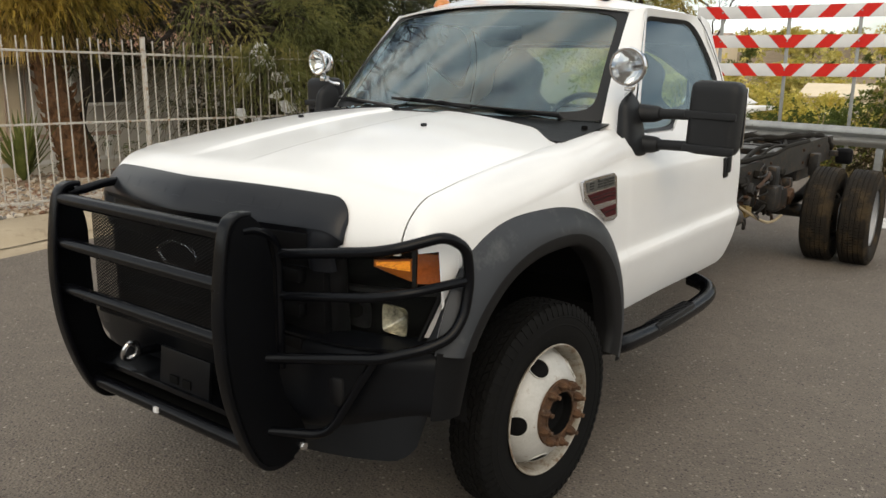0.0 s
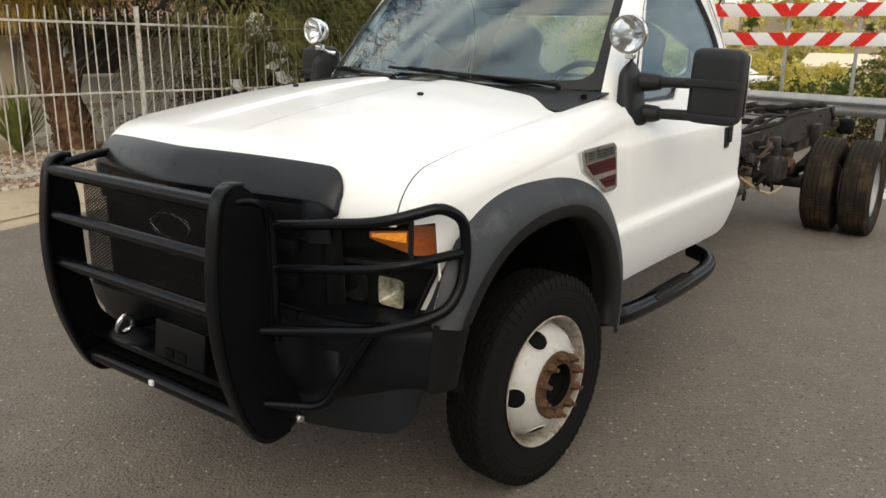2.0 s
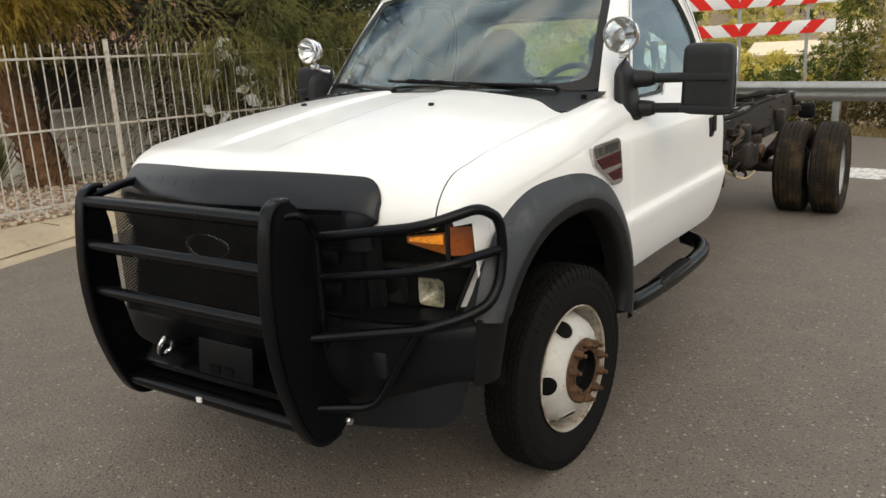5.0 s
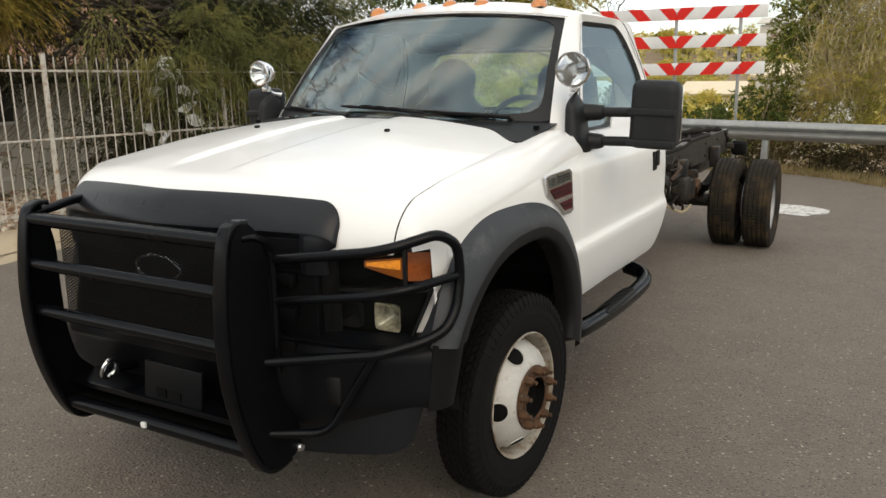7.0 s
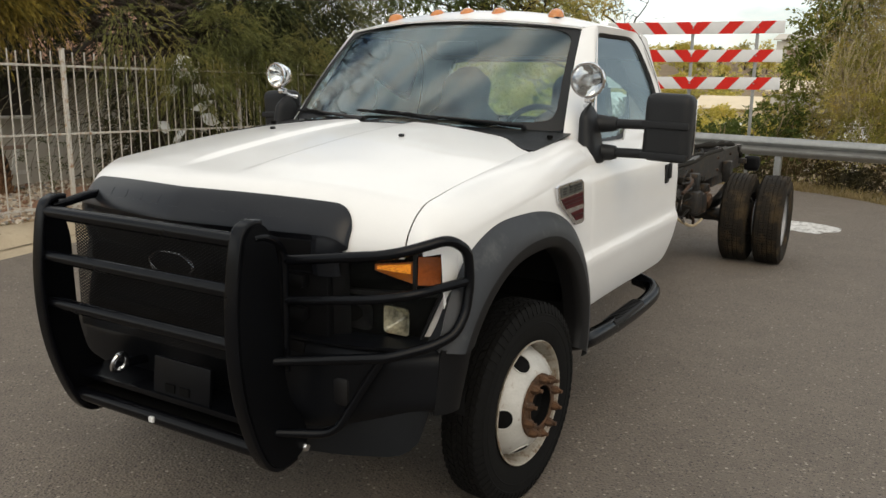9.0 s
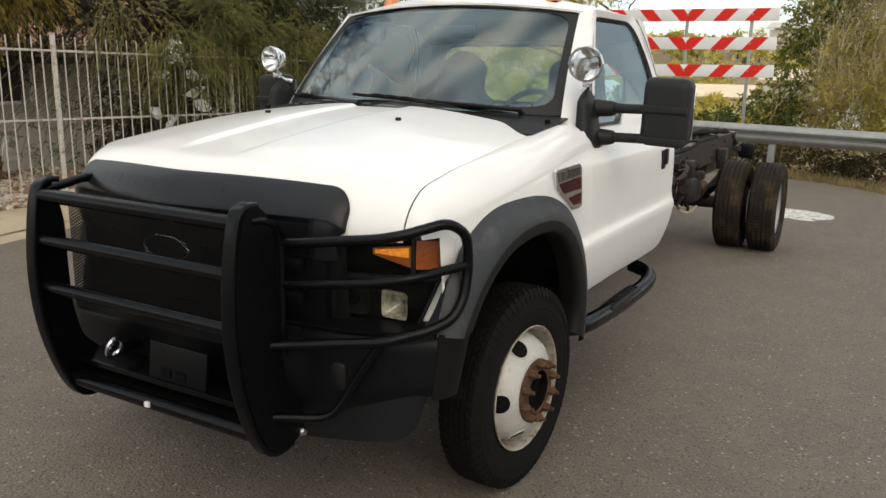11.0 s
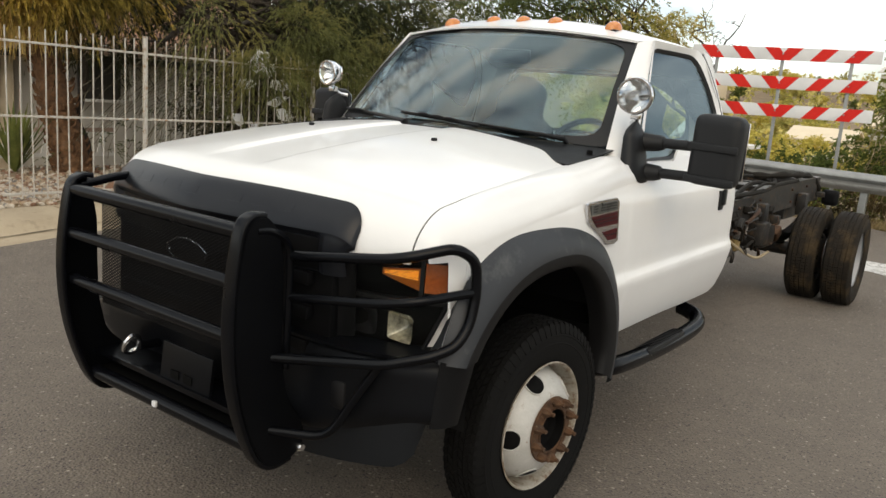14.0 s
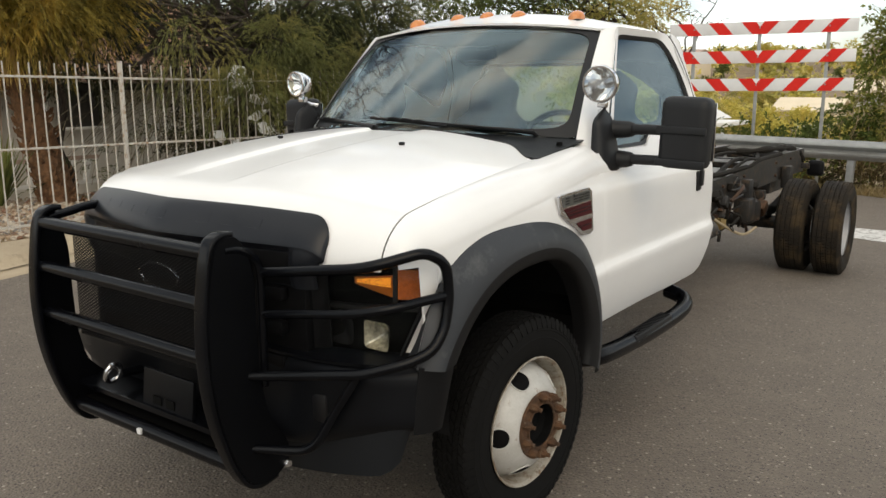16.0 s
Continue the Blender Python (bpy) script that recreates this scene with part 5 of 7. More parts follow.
for side in (1, -1):
    def put(name, bm, mat, parent, label="", angle=35):
        if side < 0 and "bumper" not in name and "valance" not in name and "fog" not in name:
            bmesh.ops.translate(bm, vec=(0, 0.10, 0), verts=bm.verts)
        return part(name, bm if side > 0 else mirrored(bm), mat, parent, label, angle)
    head = put("headlamp", grid(lambda u, v: lamp(mix(0.515, lamp_edge(mix(0.735, 1.12, v)), u), mix(0.735, 1.12, v), 0.045), 20, 12), DARK, truck, "black-bezel headlamp with amber and clear lenses", 60)
    put("turn_signal_lens", grid(lambda u, v: lamp(mix(0.690, 0.803, u), mix(mix(1.036, 0.996, u), mix(1.056, 1.066, u), v), 0.012), 10, 6, 0.02), AMBER, head, "amber turn signal")
    put("signal_filament", grid(lambda u, v: lamp(mix(0.698, 0.798, u), mix(mix(1.040, 1.028, u), mix(1.051, 1.060, u), v), 0.009), 10, 4), AMBER_LIT, head, "glowing amber bulb")
    put("side_reflector", lamp_panel(0.820, 0.889, 0.994, 1.086, 0.000, 8, 4, 0.02), REFLECTOR, head, "orange side reflector")
    put("lamp_divider", lamp_panel(0.52, 0.885, 0.955, 0.968, 0.0, 20, 3, 0.03), BADGE_BLACK, head)
    put("lamp_divider", lamp_panel(0.52, 0.898, 1.092, 1.122, -0.008, 20, 3, 0.03), BADGE_BLACK, head)
    put("lamp_divider", lamp_panel(0.806, 0.817, 0.965, 1.095, 0.0, 3, 6, 0.03), BADGE_BLACK, head)
    c = lamp(0.768, 0.880, -0.002)
    bm = bmesh.new()
    add_grid(bm, lambda u, v: (c.x + round_rect(u, 0.049, 0.046, 7)[0] * v, c.y + 0.040 - 0.052 * v * v, c.z + round_rect(u, 0.049, 0.046, 7)[1] * v), 36, 8, True)
    put("beam_reflector", bm, BEAM, head, "beam reflector with its glints in the colour", 60)
    bm = bmesh.new()
    add_grid(bm, lambda u, v: (c.x - 0.15 + round_rect(u, 0.065, 0.05, 4)[0] * v, c.y + 0.0 - 0.02 * v * v, c.z + round_rect(u, 0.065, 0.05, 4)[1] * v), 28, 6, True)
    put("lamp_bowl", bm, BADGE_BLACK, head, "", 60)
    ob = put("lamp_lens", grid(lambda u, v: lamp(mix(0.52, lamp_edge(mix(0.74, 1.095, v)) - 0.008, u), mix(0.74, 1.115, v), -0.026), 20, 10), LENS, head, "", 60)
    ob.visible_shadow = False
    edge = rounded([lamp(x, z, -0.022) for x, z in ((0.52, 0.74), (0.52, 1.115), (0.893, 1.115), (0.887, 0.97), (0.806, 0.74), (0.52, 0.74))], 0.03)
    put("lamp_rim", tube(edge, 0.007, 6), BADGE_BLACK, head, "", 60)
    # white strip of fender between lamp and flare
    if side > 0:
        put("fender_strip", grid(lambda u, v: (lambda z: (mix(lamp(lamp_edge(z), z, 0.0).x, body_x(-0.57, z) + 0.004, u), mix(lamp(lamp_edge(z), z, 0.0).y, -0.565, u), z))(mix(0.76, 1.10, v)), 6, 14), WHITE, truck, "", 60)

    # --- bumper half, its end cap, lower valance ---
    def bumper(u, v):
        x = mix(0.0, mix(0.945, 0.923, v), u)
        y = -0.815 + 0.160 * (x / 0.945) ** 4
        z = mix(0.81 if side > 0 else mix(0.80, 0.70, ease(u / 0.5)) - 0.10 * ease((u - 0.6) / 0.4), mix(0.50, 0.60, ease((u - 0.5) / 0.5)), v)
        roll = 0.03 * (abs(2 * v - 1)) ** 6
        return (x, y + roll, z)
    bump_ob = put("bumper", grid(bumper, 30, 12, 0.01), BUMPER_BLACK, truck, "black steel front bumper", 50)
    if side > 0:
        def cap(u, v):
            p = Vector((0.943, -0.667, 0.815)).lerp((0.986, -0.545, 0.805), u).lerp(Vector((0.921, -0.667, 0.597)).lerp((0.954, -0.565, 0.592), u), v)
            return p + Vector((0.8, -0.5, 0)) * 0.014 * math.sin(math.pi * u) ** 0.7
        put("bumper_end_cap", grid(cap, 10, 8, 0.012), BUMPER_END, bump_ob, "dark plastic bumper end", 50)
    if side > 0:
        put("bumper_top_step", grid(lambda u, v: (mix(0.40, 0.972, u), mix(-0.80, -0.60, (u ** 3)) + 0.10 * v, 0.815 + 0.012 * v), 16, 4, 0.01), BUMPER_BLACK, bump_ob, "", 50)
    put("lower_valance", grid(lambda u, v: (mix(0.36, 0.900, u) - 0.016 * v, -0.765 + 0.10 * u ** 3 + 0.03 * v, mix(0.61, mix(0.372, 0.438, u) + 0.15 * (1 - math.sqrt(max(1 - (max(u - 0.80, 0) / 0.20) ** 2, 0))), v)), 20, 8, 0.012), VALANCE, bump_ob, "grey plastic air dam", 50)
    put("fog_lamp_blank", box((0.615, -0.771, 0.655), (0.11, 0.03, 0.095), 0.012), FOG, bump_ob)

    # --- grille guard upright and brush wing; the passenger half stands a little closer in ---
    def put(name, bm, mat, parent, label="", angle=35):
        if side < 0:
            bm = mirrored(bm)
            bmesh.ops.translate(bm, vec=(0.036, 0, 0), verts=bm.verts)
        return part(name, bm, mat, parent, label, angle)
    outline = [(-0.965, 1.212), (-1.005, 1.212), (-1.038, 1.185), (-1.058, 1.10), (-1.075, 0.95), (-1.072, 0.80), (-1.05, 0.66), (-1.005, 0.52), (-0.955, 0.43), (-0.90, 0.402), (-0.83, 0.410), (-0.775, 0.455), (-0.79, 0.52), (-0.86, 0.62), (-0.89, 0.75), (-0.895, 0.90), (-0.895, 1.06), (-0.92, 1.165)]
    if side < 0:
        outline = [(y - 0.034 if y > -0.93 and z > 0.6 else y, z) for y, z in outline]
    loop = [(0.492, p.x, p.y) for p in ring_pts([(y, z, 0.035) for y, z in outline], 96)]
    if side > 0:
        guard = part("grille_guard", tube([(-0.436, -1.03, 1.165), (0.47, -1.03, 1.165)], 0.024, 14), GUARD, truck, "black tubular steel grille guard")
    put("guard_upright", plate(loop, (1, 0, 0), 0.012, 0.003), PLATE_BLACK, guard)
    edge_path = spline([(0.475, y, z) for y, z in outline[:11]], 6)

    def flange(u, v):
        k = v * (len(edge_path) - 1)
        q = min(int(k), len(edge_path) - 2)
        c = edge_path[q].lerp(edge_path[q + 1], k - q)
        t = (edge_path[q + 1] - edge_path[q]).normalized()
        n = Vector((0, t.z, -t.y))
        px, pn = round_rect(u, 0.024, 0.010, 6)
        return c + Vector((px, 0, 0)) + n * pn
    put("upright_edge", grid(flange, 20, 60, 0, True), GUARD, guard, "", 50)
    R = 0.0165
    if side > 0:
        put("wing_tube", tube(spline([(0.49, -1.0, 1.17), (0.492, -0.95, 1.165), (0.49, -0.89, 1.13), (0.487, -0.865, 1.08)] + [(0.487, -0.862, 0.95), (0.487, -0.865, 0.72)], 6), R, 12), GUARD, guard)
        wing = [(0.487, -0.862, 1.080), (0.80, -0.785, 1.118), (0.865, -0.755, 1.133), (0.958, -0.655, 1.166), (0.986, -0.59, 1.125), (0.991, -0.582, 1.022), (0.989, -0.600, 0.930), (0.978, -0.645, 0.868), (0.930, -0.710, 0.838), (0.82, -0.785, 0.803), (0.558, -0.89, 0.775), (0.47, -0.94, 0.770)]
        put("wing_tube", tube(rounded(wing, 0.034, 5), R, 12), GUARD, guard)
        put("wing_tube", tube(rounded([(0.487, -0.862, 0.950), (0.80, -0.79, 0.985), (0.90, -0.745, 1.006), (0.988, -0.585, 1.028)], 0.06), R * 0.9, 12), GUARD, guard)
        put("wing_tube", tube(rounded([(0.47, -0.94, 0.535), (0.66, -0.835, 0.535), (0.72, -0.80, 0.66), (0.80, -0.775, 0.795)], 0.06), R * 0.9, 12), GUARD, guard)
    else:
        put("wing_tube", tube(spline([(0.49, -1.0, 1.178), (0.500, -0.93, 1.184), (0.522, -0.82, 1.196), (0.54, -0.70, 1.19)], 6), R, 12), GUARD, guard)
    bm = bmesh.new()
    add_lathe(bm, [(0.0, 0.014), (0.012, 0.014), (0.016, 0.006), (0.016, 0.0)], 12, (0.504, -0.80, 0.440))
    put("guard_bolt", bm, CHROME_DULL, guard)

for z, y in ((1.013, -1.045), (0.845, -1.04)):
    part("cross_tube", tube([(-0.436, y, z), (0.47, y, z)], 0.022, 14), GUARD, guard)
part("cross_tube", tube([(-0.436, -0.955, 0.475), (0.47, -0.955, 0.475)], 0.026, 14), GUARD, guard)
bm = bmesh.new()
add_box(bm, (-0.017, -0.983, 0.478), (0.022, 0.012, 0.02), 0.004)
part("tube_bolt", bm, BAR_WHITE, guard)

# expanded-metal screen between the uprights
verts, faces = [], []
def strand(p, q, w=0.0017):
    d = (Vector(q) - Vector(p)).normalized()
    n = Vector((-d.z, 0, d.x)) * w
    i = len(verts)
    for a in (p, q):
        a = Vector(a)
        verts.extend([tuple(a + n), tuple(a - n), tuple(a + n + Vector((0, 0.003, 0))), tuple(a - n + Vector((0, 0.003, 0)))])
    faces.extend([(i, i + 4, i + 5, i + 1), (i + 2, i + 3, i + 7, i + 6), (i, i + 2, i + 6, i + 4), (i + 1, i + 5, i + 7, i + 3)])


PX, PZ = 0.021, 0.0115
for j in range(36):
    z = 0.735 + j * PZ
    for i in range(43):
        x = -0.452 + i * PX
        strand((x, -0.915, z), (x + PX / 2, -0.915, z + PZ / 2))
        strand((x + PX / 2, -0.915, z + PZ / 2), (x + PX, -0.915, z))
        strand((x, -0.915, z), (x + PX / 2, -0.915, z - PZ / 2))
        strand((x + PX / 2, -0.915, z - PZ / 2), (x + PX, -0.915, z))
raw("mesh_screen", verts, faces, MESH, guard, "black expanded-metal screen")

part("plate_bracket", box((0.08, -0.925, 0.61), (0.27, 0.014, 0.15), 0.004, Matrix.Rotation(radians(-6), 3, "X")), BUMPER_BLACK, truck, "dark blank number-plate holder")
for x in (0.03, 0.10):
    part("plate_slot", box((x, -0.937, 0.585), (0.045, 0.006, 0.03), 0.002), DARK, truck)
hook = part("tow_hook", tube([(-0.24, -0.78, 0.60), (-0.24, -0.90, 0.612)], 0.016, 10), GUARD, truck, "tow hook with a bare steel eye")
part("hook_eye", tube([(-0.24 + 0.012 * math.sin(a * math.pi / 10), -0.928 + 0.030 * math.cos(a * math.pi / 10), 0.622 + 0.034 * math.sin(a * math.pi / 10)) for a in range(20)], 0.009, 8, closed=True), CHROME_DULL, hook, "bare steel eye")
part("skid_panel", grid(lambda u, v: (mix(-0.44, 0.47, u), mix(-0.945, -0.79, v), 0.488 - 0.03 * v + 0.012 * math.sin(math.pi * v)), 8, 6, 0.01), DARK, truck, "dark lower panel behind the bar")
part("winch_tray", box((0, -0.87, 0.55), (0.90, 0.16, 0.02), 0.004), GUARD, truck)

# --- fender badge: chrome shield, plain raised bars over two red bars ---
BX = 0.981
def badge_plate(pts, x0, thick, mat, parent, label=""):
    return part("badge_plate" if parent is truck else "badge_inlay", plate([(x0, y, z) for y, z in pts], (1, 0, 0), thick, 0.002), mat, parent, label)


badge = badge_plate([(0.109, 1.240), (0.122, 1.247), (0.362, 1.252), (0.386, 1.238), (0.402, 1.150), (0.414, 1.078), (0.384, 1.068), (0.312, 1.071), (0.258, 1.103), (0.128, 1.174)], BX - 0.006, 0.012, CHROME_DULL, truck, "chrome fender badge with dark red inlays")
badge_plate([(0.132, 1.238), (0.360, 1.243), (0.370, 1.205), (0.148, 1.199)], BX + 0.0065, 0.002, BADGE_GREY, badge, "grey header with plain dark bars")
for y0, w in ((0.158, 0.030), (0.222, 0.034), (0.268, 0.034), (0.314, 0.036)):
    z0 = 1.208 + 0.022 * (y0 - 0.158)
    for dz, tall in ((0.021, 0.005), (0.011, 0.005), (0.001, 0.005)):
        badge_plate([(y0, z0 + dz), (y0 + w, z0 + dz + 0.001), (y0 + w, z0 + dz + tall + 0.001), (y0, z0 + dz + tall)], BX + 0.0085, 0.002, BADGE_BLACK, badge)
badge_plate([(0.150, 1.192), (0.373, 1.199), (0.387, 1.150), (0.206, 1.149)], BX + 0.0065, 0.002, BADGE_RED, badge)
for z0, y0 in ((1.180, 0.168), (1.166, 0.186)):
    badge_plate([(y0, z0), (0.378, z0 + 0.005), (0.379, z0 + 0.002), (y0 + 0.004, z0 - 0.003)], BX + 0.0085, 0.001, BADGE_BLACK, badge)
badge_plate([(0.256, 1.127), (0.388, 1.132), (0.390, 1.090), (0.315, 1.090)], BX + 0.0065, 0.002, BADGE_RED, badge)
badge_plate([(0.284, 1.112), (0.387, 1.115), (0.388, 1.112), (0.288, 1.109)], BX + 0.0085, 0.001, BADGE_BLACK, badge)

# ---- wheels, axles and bare chassis ----
def tyre_profile(radius, half, rim=0.238):
    return [(rim, -half * 0.80), (rim + 0.02, -half * 0.90), (mix(rim, radius, 0.5), -half), (radius - 0.045, -half * 0.985), (radius - 0.016, -half * 0.88), (radius - 0.008, -half * 0.80),
            (radius - 0.008, half * 0.80), (radius - 0.016, half * 0.88), (radius - 0.045, half * 0.985), (mix(rim, radius, 0.5), half), (rim + 0.02, half * 0.90), (rim, half * 0.80)]


def tread(radius, half, ribs, pitch, blocky, seed):
    """Raised tread: ribs of blocks round the tyre, joined in one mesh."""
    rnd = random.Random(seed)
    vs, fs = [], []
    count = int(2 * math.pi * radius / pitch)
    width = 1.66 * half / ribs
    for k in range(ribs):
        x0 = -0.83 * half + k * width
        gap = (0.20 if blocky else 0.26) * width
        for i in range(count):
            a0 = 2 * math.pi * (i + 0.5 * (k % 2) * blocky) / count
            a1 = a0 + 2 * math.pi / count * (0.80 if blocky == 1 else 0.93)
            skew = (0.25 if k % 2 else -0.25) * pitch / radius * blocky
            b = len(vs)
            for r in (radius - 0.012, radius):
                for x, sk in ((x0 + gap / 2, -skew), (x0 + width - gap / 2, skew)):
                    for a in (a0, a1):
                        rr = r - 0.010 * (abs(x) / half) ** 4
                        vs.append((x, rr * math.cos(a + sk), rr * math.sin(a + sk)))
            fs.extend([(b + 4, b + 5, b + 7, b + 6), (b, b + 4, b + 6, b + 2), (b + 1, b + 3, b + 7, b + 5), (b, b + 1, b + 5, b + 4), (b + 2, b + 6, b + 7, b + 3)])
    # shoulder lugs that run down the sidewall
    for s in (-1, 1):
        for i in range(count):
            a0 = 2 * math.pi * i / count
            a1 = a0 + 2 * math.pi / count * 0.55
            b = len(vs)
            for r, x in ((radius - 0.006, 0.80 * half), (radius - 0.045, 0.985 * half)):
                for a in (a0, a1):
                    for up in (0, 0.003):
                        vs.append((s * (x + up), (r + up) * math.cos(a), (r + up) * math.sin(a)))
            fs.extend([(b + 1, b + 3, b + 7, b + 5), (b, b + 1, b + 5, b + 4), (b + 2, b + 6, b + 7, b + 3), (b + 4, b + 5, b + 7, b + 6)])
    return vs, fs


def wheel(name, x, y, side, outset, radius, rubber, paint, label, turn=0.0):
    """A wheel on an axle end. outset: the disc bulges outwards (front and inner wheels) or lies deep inside (outer rear wheels)."""
    half = 0.094 if rubber is RUBBER else 0.120
    hub = new(name)
    hub.parent = truck
    hub.location = (x, y, 0.412)
    hub.rotation_euler = (0, 0, turn)
    tagged(hub, label)
    bm = lathe(tyre_profile(radius, half), 72, sign=side)
    narrow, shift = (0.87, 0.012 * side) if rubber is RUBBER else (1.0, 0.0)
    for vert in bm.verts:
        vert.co.x = vert.co.x * narrow + shift
    tyre = part("tyre", bm, rubber, hub, "worn black rubber tyre", 60)
    vs, fs = tread(radius, half, 6 if rubber is RUBBER else 5, 0.036 if rubber is RUBBER else 0.030, 1 if rubber is RUBBER else 0.35, 3)
    raw("tread", [(p[0] * narrow + shift, p[1], p[2]) for p in vs], fs, rubber, tyre)
    for r in (0.315, 0.345):
        part("sidewall_ring", lathe([(r, half * 0.995), (r + 0.002, half * 1.012), (r + 0.005, half * 1.012), (r + 0.007, half * 0.995)], 64, sign=side), rubber, tyre, "", 80)
    sunk = 0.0 if outset else -0.15
    rim = [(0.248, 0.098), (0.262, 0.100), (0.266, 0.094), (0.262, 0.088), (0.250, 0.085), (0.243, 0.060), (0.236, 0.035), (0.222, 0.02 + sunk)]
    if outset:
        rim = [(0.238, 0.088), (0.244, 0.093), (0.2475, 0.090), (0.245, 0.084), (0.236, 0.080), (0.231, 0.060), (0.228, 0.036), (0.224, 0.012)]
    part("rim", lathe(rim + [(0.222, 0.0 + sunk), (0.228, -0.08)], 64, sign=side), RIM_EDGE if paint is RIM else paint, hub, "steel wheel rim", 50)
    if outset:
        disc = [(0.2245, 0.012), (0.219, 0.020), (0.212, 0.040), (0.200, 0.064), (0.184, 0.085), (0.166, 0.101), (0.148, 0.112), (0.134, 0.119), (0.128, 0.121), (0.100, 0.121)]
    else:
        disc = [(0.236, -0.02 + sunk / 2), (0.222, -0.04), (0.200, -0.075), (0.170, -0.10), (0.14, -0.11), (0.06, -0.11)]
    dx = disc[-1][1]
    bm = lathe(disc, 64, sign=side)
    part("wheel_disc", bm, paint, hub, "painted steel wheel disc with hand holes", 50)
    # oval hand holes: dark inserts following the disc, for the shade inside them
    for i in range(5):
        a0 = radians(72 * i + 38)

        def hole(u, v):
            a = 2 * math.pi * u
            rr, da = 0.187 + 0.026 * v * math.cos(a), 0.20 * v * math.sin(a)
            xx = np.interp(rr, [p[0] for p in disc][::-1], [p[1] for p in disc][::-1]) + 0.0025
            return (side * xx, rr * math.cos(a0 + da), rr * math.sin(a0 + da))
        part("hand_hole", grid(hole, 20, 5, 0, True), DARK, hub, "", 80)
        part("hole_edge", tube([hole(k / 20, 1.04) for k in range(20)], 0.0028, 6, closed=True), paint, hub, "", 80)
    rust = RUST if outset else CHASSIS
    part("hub_ring", lathe([(0.125, dx + 0.002), (0.123, dx + 0.010), (0.090, dx + 0.012), (0.088, dx + 0.018), (0.082, dx + 0.018), (0.079, dx + 0.0), (0.072, dx - 0.05), (0.0, dx - 0.055)], 40, sign=side), rust, hub, "rusty hub flange", 40)
    part("hub_bore", lathe([(0.0782, dx + 0.015), (0.0745, dx - 0.02), (0.060, dx - 0.036), (0.040, dx - 0.038), (0.036, dx - 0.028), (0.0, dx - 0.027)], 28, sign=side), DARK, hub)
    for i in range(10):
        a = 2 * math.pi * (i + 0.5) / 10
        cy, cz = 0.1085 * math.cos(a), 0.1085 * math.sin(a)
        nut = lathe([(0.0, 0.030), (0.011, 0.030), (0.017, 0.020), (0.0185, 0.0)], 6, (side * (dx + 0.010), cy, cz), side)
        add_lathe(nut, [(0.0, 0.044), (0.008, 0.043), (0.0085, 0.016)], 8, (side * (dx + 0.010), cy, cz), side)
        part("lug_nut", nut, rust, hub, "", 30)
    return hub


wheel("front_wheel", 0.868, 0.006, 1, True, 0.398, RUBBER, RIM, "white steel front wheel with a rusty hub", -0.078)
wheel("front_wheel", -0.862, 0.0, -1, True, 0.398, RUBBER, RIM, "white steel front wheel with a rusty hub", -0.078)
REAR = 5.24
for side in (1, -1):
    wheel("rear_inner_wheel", side * 0.775, REAR, side, True, 0.412, RUBBER_WORN, CHASSIS, "inner wheel of the rear pair")
    wheel("rear_outer_wheel", side * 1.075, REAR, side, False, 0.412, RUBBER_WORN, RIM_GREY, "outer wheel of the rear pair")

# --- ladder frame ---
for side in (1, -1):
    bm = bmesh.new()
    prof = [(0.0, 0.0), (0.075, 0.0), (0.075, 0.012), (0.012, 0.012), (0.012, 0.233), (0.075, 0.233), (0.075, 0.245), (0.0, 0.245)]
    rise = lambda y: 0.60 if y < 1.8 else 0.60 + 0.075 * ease((y - 1.8) / 0.7) + 0.06 * ease((y - 4.3) / 0.6)
    ys = [0.6, 1.8, 2.0, 2.2, 2.5, 3.2, 4.2, 4.5, 4.8, 5.5, 6.95]
    rings = [[bm.verts.new((side * (0.435 - px), y, rise(y) + pz)) for px, pz in prof] for y in ys]
    for r0, r1 in zip(rings, rings[1:]):
        for k in range(len(prof)):
            bm.faces.new((r0[k], r0[(k + 1) % 8], r1[(k + 1) % 8], r1[k]))
    bm.faces.new(rings[0])
    bm.faces.new(rings[-1])
    rail = part("frame_rail", bm, CHASSIS, truck, "oily black frame rail", 20)
    part("rail_top", grid(lambda u, v: (side * (0.435 - 0.075 * u), mix(2.2, 6.94, v), rise(mix(2.2, 6.94, v)) + 0.249), 2, 24), CHASSIS_TOP, rail, "worn bare top of the rail")
    for y in (2.6, 3.0, 3.5, 4.0, 4.6, 5.7, 6.3):
        for dz in (0.06, 0.18):
            part("frame_bolt", lathe([(0.0, 0.018), (0.012, 0.016), (0.014, 0.0)], 8, (side * 0.435, y, rise(y) + dz), side), RUST_DARK, rail)
    # leaf spring, hanger, shackle
    bm = bmesh.new()
    for k, (l, dz) in enumerate(((0.72, 0.0), (0.62, 0.016), (0.50, 0.032), (0.38, 0.048), (0.26, 0.064))):
        add_grid(bm, lambda u, v: (side * (0.515 + 0.075 * (v - 0.5)), REAR + mix(-l, l, u), 0.545 + 0.10 * (mix(-l, l, u) / 0.72) ** 2 - dz), 14, 2)
    bmesh.ops.solidify(bm, geom=bm.faces[:], thickness=0.013)
    part("leaf_spring", bm, CHASSIS, truck, "rear leaf spring pack")
    for y in (REAR - 0.73, REAR + 0.73):
        part("spring_hanger", box((side * 0.49, y, 0.76), (0.09, 0.12, 0.22), 0.02), CHASSIS, truck)
    part("shock_absorber", tube([(side * 0.44, REAR - 0.12, 0.44), (side * 0.40, REAR - 0.42, 0.90)], 0.032, 10), CHASSIS, truck)
